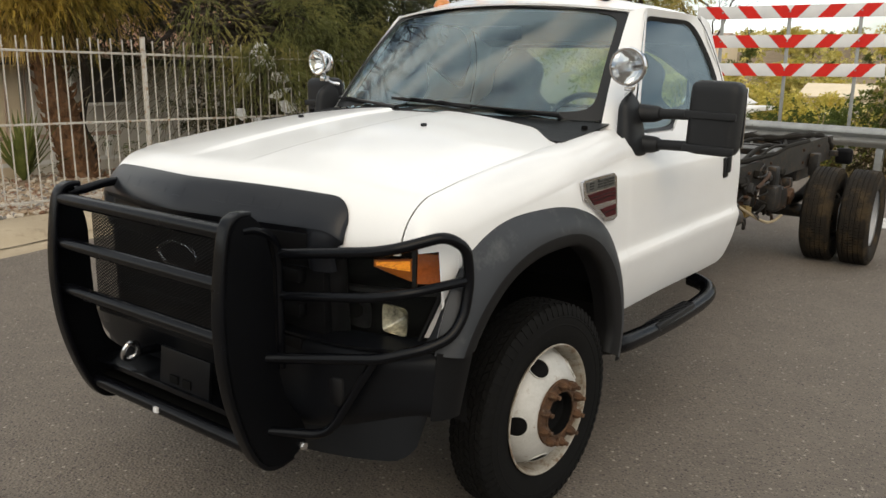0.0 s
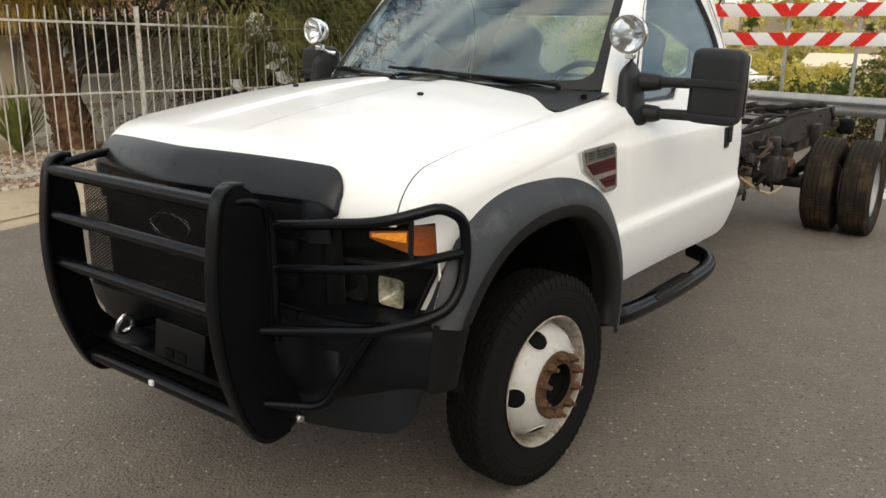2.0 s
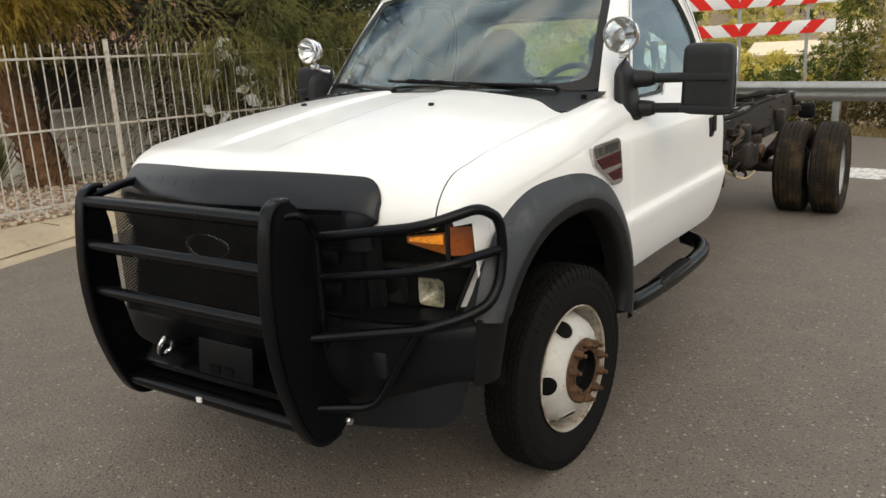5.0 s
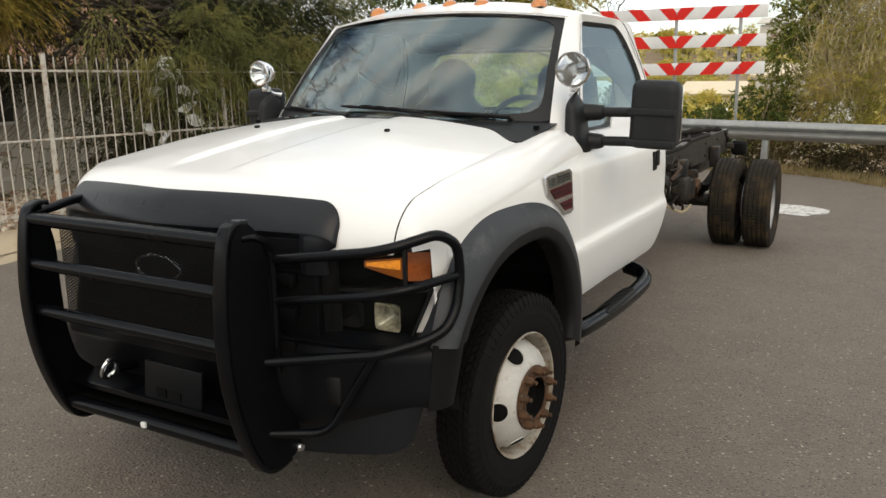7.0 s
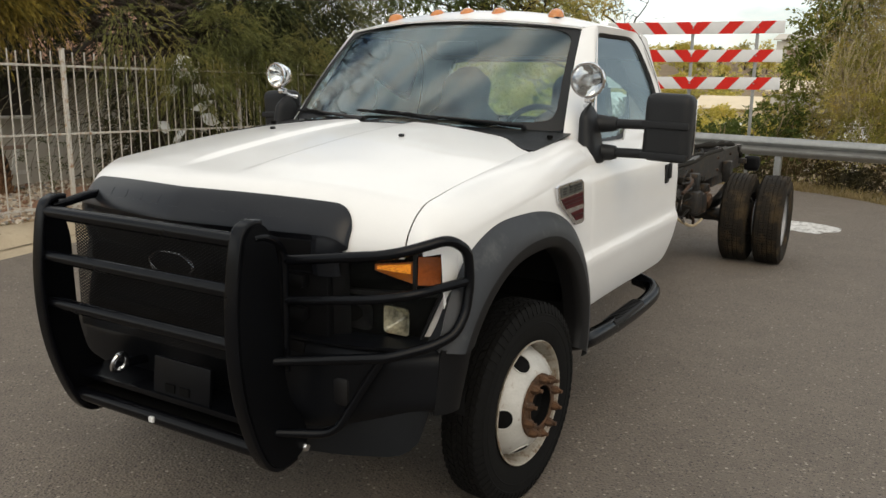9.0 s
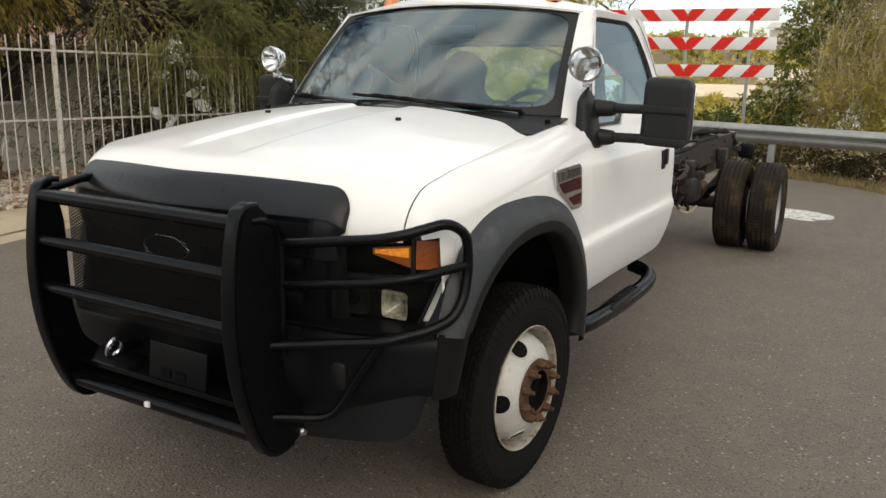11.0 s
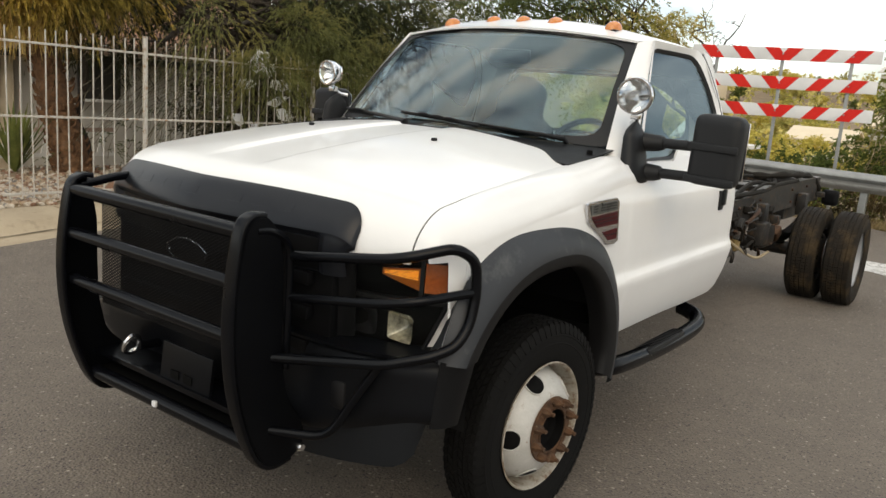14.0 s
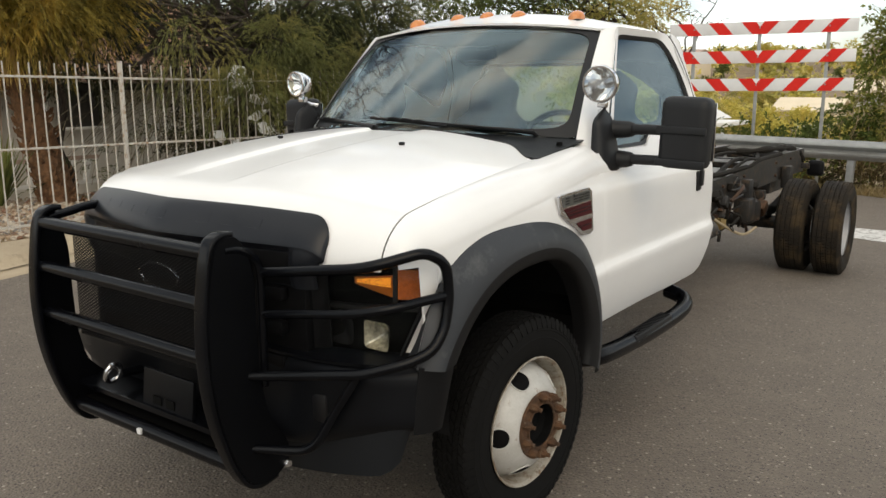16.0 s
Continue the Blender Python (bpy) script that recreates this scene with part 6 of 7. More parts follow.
for y in (2.35, 3.4, 4.35, 5.75, 6.9):
    part("cross_member", box((0, y, rise(y) + 0.13), (0.74, 0.09, 0.15), 0.012), CHASSIS, truck)
part("rear_axle", tube([(-0.80, REAR, 0.412), (0.80, REAR, 0.412)], 0.062, 16), CHASSIS, truck, "rear axle tube")
part("differential", lathe([(0.0, -0.17), (0.10, -0.15), (0.17, -0.06), (0.18, 0.0), (0.17, 0.06), (0.10, 0.15), (0.0, 0.17)], 20, (0, REAR, 0.412)), CHASSIS, truck)
part("drive_shaft", tube([(0, 2.2, 0.66), (0, 3.4, 0.60), (0, REAR - 0.2, 0.44)], 0.048, 12), CHASSIS, truck)
part("transmission", box((0, 1.6, 0.60), (0.42, 1.3, 0.30), 0.05), CHASSIS, truck)
tank = part("fuel_tank", box((0.25, 6.2, 0.74), (0.28, 0.85, 0.30), 0.05), CHASSIS, truck)
part("battery_box", box((0.53, 2.55, 0.62), (0.12, 0.22, 0.15), 0.03), CHASSIS, truck)
part("air_canister", tube([(0.53, 3.05, 0.60), (0.53, 3.42, 0.60)], 0.07, 16), CHASSIS, truck, "rusty canister on the frame")
part("muffler", tube([(0.30, 3.6, 0.57), (0.30, 4.15, 0.57)], 0.075, 16, flat=0.75), CHASSIS, truck, "oily dark muffler")
part("tail_pipe", tube(spline([(0.30, 2.2, 0.52), (0.30, 3.0, 0.54), (0.30, 3.6, 0.57)], 5), 0.032, 10), CHASSIS, truck)
part("yellow_tie", box((0.46, 3.92, 0.575), (0.07, 0.16, 0.11), 0.03), surface("faded_yellow_tag", (0.20, 0.13, 0.04), (0.36, 0.25, 0.10), 0.8), truck, "faded yellow tag under the frame")
part("bump_stop", box((0.44, REAR - 0.06, 0.66), (0.09, 0.12, 0.09), 0.02), CHASSIS, truck)
part("axle_bracket", box((0.50, 4.45, 0.62), (0.14, 0.20, 0.20), 0.03), CHASSIS, truck)
rnd = random.Random(5)
for i in range(9):
    x = rnd.uniform(-0.3, 0.46)
    y = rnd.uniform(2.2, 3.2)
    z0 = rise(4.0) + 0.24
    pts = [(x, y, z0)]
    for k in range(5):
        x += rnd.uniform(-0.16, 0.16)
        y += rnd.uniform(0.35, 0.8)
        pts.append((min(max(x, -0.4), 0.42), y, (rise(min(y, 6.8)) + 0.25) + rnd.uniform(-0.03, 0.05)))
    part("wiring_hose", tube(spline(pts, 6), rnd.uniform(0.010, 0.022), 7), HOSE, truck)
part("wiring_hose", tube(spline([(-0.25, 5.2, 1.0), (0.0, 5.37, 1.035), (0.2, 5.40, 1.03), (0.36, 5.77, 1.04), (0.37, 6.30, 1.02), (0.40, 6.66, 0.98), (0.43, 6.84, 0.90), (0.43, 6.90, 0.82)], 8), [0.030 + 0.008 * math.sin(k * 0.9) for k in range(57)], 9), HOSE, truck, "thick black wiring loom")
part("wiring_hose", tube(spline([(0.45, 3.3, 0.80), (0.50, 3.7, 0.62), (0.56, 4.2, 0.45), (0.52, 4.8, 0.42)], 8), 0.012, 8), TWIG, truck, "pale brake hose")
part("wiring_hose", tube(spline([(0.44, 2.3, 0.86), (0.48, 2.7, 0.95), (0.46, 3.2, 0.93), (0.49, 3.6, 0.70)], 8), 0.014, 8), HOSE, truck)
# cluttered underside: brackets, lines, valves
part("under_tank", box((0.10, 3.3, 0.62), (0.62, 1.9, 0.30), 0.06), CHASSIS, truck, "oily black tank between the rails")
part("spring_clutter", box((0.50, 4.65, 0.58), (0.12, 0.35, 0.20), 0.06), CHASSIS, truck)
for i in range(70):
    y = rnd.uniform(2.3, 4.7)
    z = rnd.uniform(0.50, 0.86)
    mat = (CHASSIS, RUST_DARK, HOSE, CHASSIS, HOSE)[i % 5]
    if i % 2:
        p = Vector((rnd.uniform(0.44, 0.58), y, z))
        q = p + Vector((rnd.uniform(-0.04, 0.04), rnd.uniform(0.1, 0.4), rnd.uniform(-0.18, 0.12)))
        part("frame_line", tube(spline([p, p.lerp(q, 0.5) + Vector((0.03, 0, rnd.uniform(-0.08, 0.08))), q], 6), rnd.uniform(0.005, 0.014), 7), mat, truck)
    else:
        part("frame_valve", box((rnd.uniform(0.45, 0.53), y, z), (rnd.uniform(0.03, 0.07), rnd.uniform(0.02, 0.14), rnd.uniform(0.02, 0.09)), 0.006, Matrix.Rotation(rnd.uniform(-0.8, 0.8), 3, "X")), mat, truck)
for i in range(14):
    y = rnd.uniform(2.3, 4.6)
    part("frame_bracket", box((0.46 + rnd.uniform(0, 0.04), y, rnd.uniform(0.52, 0.84)), (rnd.uniform(0.03, 0.08), rnd.uniform(0.03, 0.12), rnd.uniform(0.03, 0.10)), 0.012, Matrix.Rotation(rnd.uniform(-0.7, 0.7), 3, "X")), RUST_DARK if i % 4 == 0 else CHASSIS, truck)
part("spring_plate", box((0.50, 5.0, 0.565), (0.10, 0.16, 0.10), 0.03, Matrix.Rotation(0.4, 3, "X")), RUST, truck, "rust-brown spring plate")
for y0, y1 in ((3.05, 3.85), (4.15, 4.6), (4.85, 5.15)):
    part("deck_plate", box((0.02, (y0 + y1) / 2, rise(y1) + 0.236), (0.64, y1 - y0, 0.008), 0.003), CHASSIS_TOP, truck, "pale worn plate between the frame rails")
part("tail_lamp", box((0.57, 6.92, 0.775), (0.17, 0.10, 0.17), 0.05, None, 4), GRILLE_BLACK, truck, "black tail lamp")
part("tail_bracket", box((0.46, 6.88, 0.80), (0.12, 0.06, 0.06), 0.01), CHASSIS, truck)

# ---- plants ----
def blades(count, place, length, width, droop, seed, spread=1.0):
    """Thin two-segment leaves: place(rnd) gives where each grows and its way."""
    rnd = random.Random(seed)
    vs, fs = [], []
    for i in range(count):
        p, d = place(rnd)
        d = (d + Vector((rnd.gauss(0, 0.5), rnd.gauss(0, 0.5), rnd.gauss(0, 0.5))) * spread).normalized()
        l, w = length * rnd.uniform(0.55, 1.35), width * rnd.uniform(0.6, 1.4)
        q = p + d * l * 0.5
        d2 = (d + Vector((0, 0, -droop))).normalized()
        r = q + d2 * l * 0.5
        side = d.cross(Vector((rnd.gauss(0, 1), rnd.gauss(0, 1), rnd.gauss(0, 1))))
        side = side.normalized() * w if side.length > 1e-4 else Vector((w, 0, 0))
        b = len(vs)
        vs += [tuple(p - side * 0.5), tuple(p + side * 0.5), tuple(q + side), tuple(q - side), tuple(r)]
        fs += [(b, b + 1, b + 2, b + 3), (b + 3, b + 2, b + 4)]
    return vs, fs


def in_blobs(blobs, hollow=0.5):
    """Places near the outsides of ellipsoids (centre, radii), each as likely as its size."""
    weights = [b[1][0] * b[1][1] * b[1][2] for b in blobs]

    def place(rnd):
        c, r = rnd.choices(blobs, weights)[0]
        d = Vector((rnd.gauss(0, 1), rnd.gauss(0, 1), rnd.gauss(0, 1))).normalized()
        k = hollow + (1 - hollow) * rnd.random() ** 0.6
        k *= 0.8 + 0.45 * noise.noise((d * 2.2 + Vector(c)))
        return Vector((c[0] + d.x * r[0] * k, c[1] + d.y * r[1] * k, c[2] + d.z * r[2] * k)), (d + Vector((0, 0, 0.15))).normalized()
    return place


def sprays(blobs, sprays_n, per, length, width, droop, seed, twig=0.3, hollow=0.45, fan=0.6, gaps=()):
    """Feathery sprays: a twig each, with fine leaves along it."""
    rnd = random.Random(seed)
    place = in_blobs(blobs, hollow)
    vs, fs = [], []
    for i in range(sprays_n):
        p, d = place(rnd)
        d = (d + Vector((rnd.gauss(0, 0.5), rnd.gauss(0, 0.5), rnd.gauss(0, 0.35) - 0.1))).normalized()
        tl = twig * rnd.uniform(0.6, 1.5)
        if any((p + d * tl * 0.5 - Vector(c)).length < r for c, r in gaps):
            continue
        for k in range(per):
            t = rnd.random()
            b0 = p + d * tl * t + Vector((0, 0, -droop * tl * t * t))
            dd = (d * 0.9 + Vector((rnd.gauss(0, fan), rnd.gauss(0, fan), rnd.gauss(0, fan) - (0.2 + 0.8 * t) * droop))).normalized()
            l, w = length * rnd.uniform(0.5, 1.3), width * rnd.uniform(0.6, 1.4)
            side = dd.cross(Vector((rnd.gauss(0, 1), rnd.gauss(0, 1), rnd.gauss(0, 1))))
            side = side.normalized() * w if side.length > 1e-4 else Vector((w, 0, 0))
            q = b0 + dd * l * 0.55
            r = q + (dd + Vector((0, 0, -droop))).normalized() * l * 0.45
            b = len(vs)
            vs += [tuple(b0), tuple(q + side), tuple(r), tuple(q - side)]
            fs += [(b, b + 1, b + 2, b + 3)]
    return vs, fs


def limb_path(rnd, start, end, wobble, n=7):
    pts = []
    for k in range(n + 1):
        t = k / n
        p = Vector(start).lerp(Vector(end), t)
        w = wobble * math.sin(math.pi * t)
        pts.append(p + Vector((rnd.gauss(0, w), rnd.gauss(0, w), rnd.gauss(0, w * 0.6) + w * 0.8)))
    return spline(pts, 3)


def limb(name, rnd, start, end, r0, r1, wobble, mat, parent):
    pts = limb_path(rnd, start, end, wobble)
    n = len(pts)
    return part(name, tube(pts, [mix(r0, r1, k / (n - 1)) for k in range(n)], 8), mat, parent), pts


# feathery tree that leans over the fence
tree = thing("feathery_tree", "feathery dark-green tree spreading over the iron fence", "tree", at=(-8.6, 6.2, -0.2))
inv = Matrix.Translation((8.6, -6.2, 0.2))
rnd = random.Random(21)


def local(ob):
    ob.data.transform(inv)
    return ob


trunk, _ = limb("trunk", rnd, (-8.6, 6.2, -0.4), (-8.3, 6.6, 2.6), 0.24, 0.16, 0.12, BARK, tree)
local(trunk)
ends = [(-6.2, 4.4, 2.3), (-6.4, 6.4, 2.9), (-6.6, 8.6, 3.0), (-8.0, 3.0, 3.0), (-9.6, 5.0, 3.8), (-8.2, 9.6, 3.4), (-7.2, 5.4, 4.8), (-8.8, 8.0, 5.6), (-6.0, 5.4, 2.1), (-7.0, 3.6, 1.9), (-7.4, 7.2, 7.2), (-8.4, 6.0, 8.0), (-6.3, 7.6, 6.4), (-6.6, 4.6, 6.6)]
for e in ends:
    l, pts = limb("limb", rnd, (-8.5, 6.3, rnd.uniform(0.6, 2.2)), e, 0.085, 0.018, 0.14, BARK, tree)
    local(l)
    for k in range(5):
        s = pts[rnd.randrange(len(pts) // 3, len(pts))]
        t = s + Vector((rnd.gauss(0, 0.6), rnd.gauss(0, 0.6), rnd.gauss(0.05, 0.35)))
        bl, _ = limb("branch", rnd, s, t, 0.016, 0.005, 0.06, BARK, l)
        bl.data.transform(inv)
BLOBS = [((-6.3, 4.35, 1.95), (0.45, 0.55, 0.42)), ((-6.7, 6.4, 2.7), (1.0, 1.1, 0.85)), ((-6.4, 6.0, 1.95), (0.5, 0.75, 0.5)), ((-6.9, 8.2, 2.7), (1.2, 1.3, 1.0)), ((-6.6, 7.6, 2.0), (0.6, 0.9, 0.6)),
         ((-8.0, 3.2, 2.9), (1.0, 0.9, 0.8)), ((-7.4, 2.7, 2.5), (0.7, 0.7, 0.6)), ((-7.6, 4.4, 3.6), (1.2, 1.2, 0.9)), ((-9.4, 5.0, 3.8), (1.4, 1.4, 1.0)), ((-8.2, 9.4, 3.2), (1.3, 1.3, 1.1)), ((-7.2, 5.6, 4.6), (1.2, 1.3, 0.9)), ((-8.6, 7.6, 5.0), (1.4, 1.4, 1.0)),
         ((-6.9, 9.6, 2.3), (1.0, 1.0, 0.8)), ((-7.4, 3.4, 3.9), (0.9, 0.9, 0.7)), ((-7.6, 10.6, 2.8), (1.1, 1.1, 0.9)), ((-7.0, 7.3, 3.5), (1.1, 1.2, 0.8)), ((-9.4, 4.6, 2.8), (1.0, 1.2, 0.9)), ((-9.6, 6.8, 2.9), (1.0, 1.4, 1.0)), ((-9.4, 8.8, 2.6), (1.0, 1.4, 1.1)), ((-9.8, 3.6, 3.4), (1.0, 1.0, 0.7))]
GAPS = [((-6.0 - 0.62 * k, 3.92 + 0.5 * k + dy, 2.14 + 0.045 * k + dz), r + 0.06 * k) for k in range(6) for dy, dz, r in ((0.0, 0.10, 0.46), (0.60, 0.08, 0.38), (-0.5, 0.16, 0.32))]
GAPS += [((-6.5, 5.0, 1.5), 0.6), ((-6.4, 5.2, 1.1), 0.5), ((-6.1, 4.8, 1.4), 0.4)]
# Light front and dark rear sprays put the crown's shading into leaf colour.
FRONT = [b for b in BLOBS if b[0][0] > -7.3]
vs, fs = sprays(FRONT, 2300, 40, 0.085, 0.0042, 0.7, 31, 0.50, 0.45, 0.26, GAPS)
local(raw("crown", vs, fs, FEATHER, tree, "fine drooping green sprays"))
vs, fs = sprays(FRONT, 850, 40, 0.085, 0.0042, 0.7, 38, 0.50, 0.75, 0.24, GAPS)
local(raw("lit_crown", vs, fs, FEATHER_LIT, tree, "green outer sprays, coloured lighter as if lit"))
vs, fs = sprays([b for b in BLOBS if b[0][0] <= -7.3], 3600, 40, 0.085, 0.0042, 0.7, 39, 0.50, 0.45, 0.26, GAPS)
local(raw("rear_crown", vs, fs, FEATHER_SHADED, tree, "green inner sprays, coloured darker for shade"))
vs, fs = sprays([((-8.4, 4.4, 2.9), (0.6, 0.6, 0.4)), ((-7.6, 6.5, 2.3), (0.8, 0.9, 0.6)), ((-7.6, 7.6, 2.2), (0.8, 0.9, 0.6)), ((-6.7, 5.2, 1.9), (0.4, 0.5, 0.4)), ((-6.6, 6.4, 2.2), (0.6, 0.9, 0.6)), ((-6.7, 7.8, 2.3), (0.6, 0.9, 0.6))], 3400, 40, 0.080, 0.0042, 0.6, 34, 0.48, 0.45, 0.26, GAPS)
local(raw("inner_crown", vs, fs, FEATHER_SHADED, tree, "dense green sprays"))
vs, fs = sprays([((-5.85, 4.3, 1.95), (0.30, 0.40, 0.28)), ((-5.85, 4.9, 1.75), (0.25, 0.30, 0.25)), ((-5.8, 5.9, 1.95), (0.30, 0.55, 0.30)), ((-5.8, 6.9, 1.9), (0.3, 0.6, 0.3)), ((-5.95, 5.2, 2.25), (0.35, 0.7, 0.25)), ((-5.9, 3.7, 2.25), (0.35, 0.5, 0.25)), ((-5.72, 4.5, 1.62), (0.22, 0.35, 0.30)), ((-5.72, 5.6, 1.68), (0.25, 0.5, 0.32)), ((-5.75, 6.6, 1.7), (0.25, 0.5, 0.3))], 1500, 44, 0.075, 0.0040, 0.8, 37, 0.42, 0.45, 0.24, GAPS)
local(raw("hanging_sprays", vs, fs, FEATHER_LIT, tree, "green sprays hanging over the fence"))
HIGH_BLOBS = [((-7.2, 6.6, 6.6), (1.3, 1.5, 0.9)), ((-8.2, 6.0, 7.6), (1.4, 1.4, 0.9)), ((-6.6, 4.9, 6.2), (1.0, 1.0, 0.7)), ((-6.4, 7.8, 6.0), (1.0, 1.1, 0.7))]
vs, fs = sprays(HIGH_BLOBS, 420, 24, 0.09, 0.006, 0.4, 32, 0.34)
local(raw("upper_crown", vs, fs, FEATHER, tree, "thin upper sprays"))

# dark limbs that fan out in the gap of the crown
rnd = random.Random(29)
for k in range(22):
    s0 = Vector((-7.2 + rnd.uniform(-0.3, 0.3), 5.9 + rnd.uniform(-0.2, 0.5), 1.85 + rnd.uniform(-0.3, 0.4)))
    e = s0 + Vector((rnd.uniform(-0.2, 0.6), rnd.uniform(-2.3, -0.6), rnd.uniform(0.15, 0.9)))
    l, pts = limb("limb", rnd, s0, e, 0.050, 0.012, 0.08, BARK, tree)
    local(l)
    for j in range(4):
        q = pts[rnd.randrange(len(pts) // 3, len(pts))]
        bl, _ = limb("twig", rnd, q, q + Vector((rnd.gauss(0.1, 0.25), rnd.gauss(-0.25, 0.3), rnd.gauss(0.1, 0.25))), 0.010, 0.004, 0.05, BARK, l)
        bl.data.transform(inv)

# long bare branches above the crown
rnd = random.Random(23)
for k in range(40):
    s = Vector((-8.0 + rnd.uniform(-0.6, 0.9), 6.0 + rnd.uniform(-1.6, 0.8), rnd.uniform(3.6, 5.2)))
    e = s + Vector((rnd.uniform(-0.6, 2.4), rnd.uniform(-6.0, 0.6), rnd.uniform(0.4, 4.4)))
    l, pts = limb("bare_branch", rnd, s, e, 0.022, 0.005, 0.16, BARK, tree)
    local(l)
    for j in range(9):
        q = pts[rnd.randrange(len(pts) // 3, len(pts))]
        bl, _ = limb("twig", rnd, q, q + Vector((rnd.gauss(0.2, 0.6), rnd.gauss(-0.2, 0.6), rnd.gauss(0.25, 0.5))), 0.008, 0.003, 0.10, BARK, l)
        bl.data.transform(inv)

# feathery shrub beside it, the sunlight on it put into its leaf colour
gold_shrub = thing("feathery_shrub", "feathery shrub with leaves coloured yellow-green for warm light", "shrub", at=(-7.6, 1.9, -0.1))
trunk, _ = limb("trunk", rnd, (-8.4, 3.6, -0.2), (-8.0, 3.2, 2.0), 0.07, 0.03, 0.1, BARK, gold_shrub)
trunk.data.transform(Matrix.Translation((7.6, -1.9, 0.1)))
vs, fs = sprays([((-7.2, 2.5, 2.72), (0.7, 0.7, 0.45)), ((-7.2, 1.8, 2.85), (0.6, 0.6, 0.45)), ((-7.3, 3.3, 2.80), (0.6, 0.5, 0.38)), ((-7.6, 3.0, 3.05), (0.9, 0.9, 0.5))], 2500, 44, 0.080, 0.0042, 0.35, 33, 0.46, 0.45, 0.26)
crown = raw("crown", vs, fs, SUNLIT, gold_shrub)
crown.data.transform(Matrix.Translation((7.6, -1.9, 0.1)))

# weeping bare twigs behind the fence
twigs = thing("weeping_shrub", "weeping shrub of thin grey-green twigs behind the fence", "shrub", at=(-6.7, 4.0, 0.0))
rnd = random.Random(77)
vs, fs = [], []
for i in range(230):
    y0 = rnd.uniform(3.6, 6.8)
    x0 = rnd.uniform(-7.6, -6.35)
    p = Vector((x0, y0, rnd.uniform(1.2, 2.2)))
    d = Vector((rnd.gauss(0.1, 0.25), -abs(rnd.gauss(0.55, 0.3)), rnd.gauss(-0.2, 0.3)))
    w = rnd.uniform(0.003, 0.007)
    for k in range(9):
        q = p + d * 0.16
        b = len(vs)
        vs += [(p.x, p.y - w, p.z), (p.x, p.y + w, p.z), (q.x, q.y + w, q.z), (q.x, q.y - w, q.z), (p.x - w, p.y, p.z), (p.x + w, p.y, p.z), (q.x + w, q.y, q.z), (q.x - w, q.y, q.z)]
        fs += [(b, b + 1, b + 2, b + 3), (b + 4, b + 5, b + 6, b + 7)]
        d = (d + Vector((rnd.gauss(0, 0.1), rnd.gauss(-0.02, 0.1), -0.06))).normalized()
        p = q
        if p.z < land(p.x, p.y) + 0.05:
            break
ob = tagged(raw("twig_mass", vs, fs, DARK_TWIG, twigs), kind="stuff")
ob.data.transform(Matrix.Translation((6.7, -4.0, 0)))
vs, fs = sprays([((-6.9, 4.2, 0.7), (0.5, 1.2, 0.7)), ((-7.3, 6.0, 0.7), (0.6, 1.2, 0.7)), ((-7.6, 3.2, 0.4), (0.5, 0.6, 0.5))], 110, 18, 0.07, 0.006, 0.5, 35, 0.3)
ob = raw("leaves", vs, fs, FEATHER, twigs)
ob.data.transform(Matrix.Translation((6.7, -4.0, 0)))
# undergrowth that fills the space under the tree, leaves darkened for its shade
under = thing("undergrowth", "dense undergrowth coloured dark for the shade of the tree", "shrub", at=(-9.5, 7.0, -0.4))
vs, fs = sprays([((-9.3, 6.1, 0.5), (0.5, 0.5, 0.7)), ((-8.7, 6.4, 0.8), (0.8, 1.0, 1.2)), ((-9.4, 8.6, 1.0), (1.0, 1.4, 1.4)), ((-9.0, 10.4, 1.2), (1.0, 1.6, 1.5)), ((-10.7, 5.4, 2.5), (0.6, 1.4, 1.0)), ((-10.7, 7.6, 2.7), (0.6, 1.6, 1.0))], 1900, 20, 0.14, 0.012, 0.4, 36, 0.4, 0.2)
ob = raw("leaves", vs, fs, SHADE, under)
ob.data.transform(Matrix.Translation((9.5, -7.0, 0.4)))

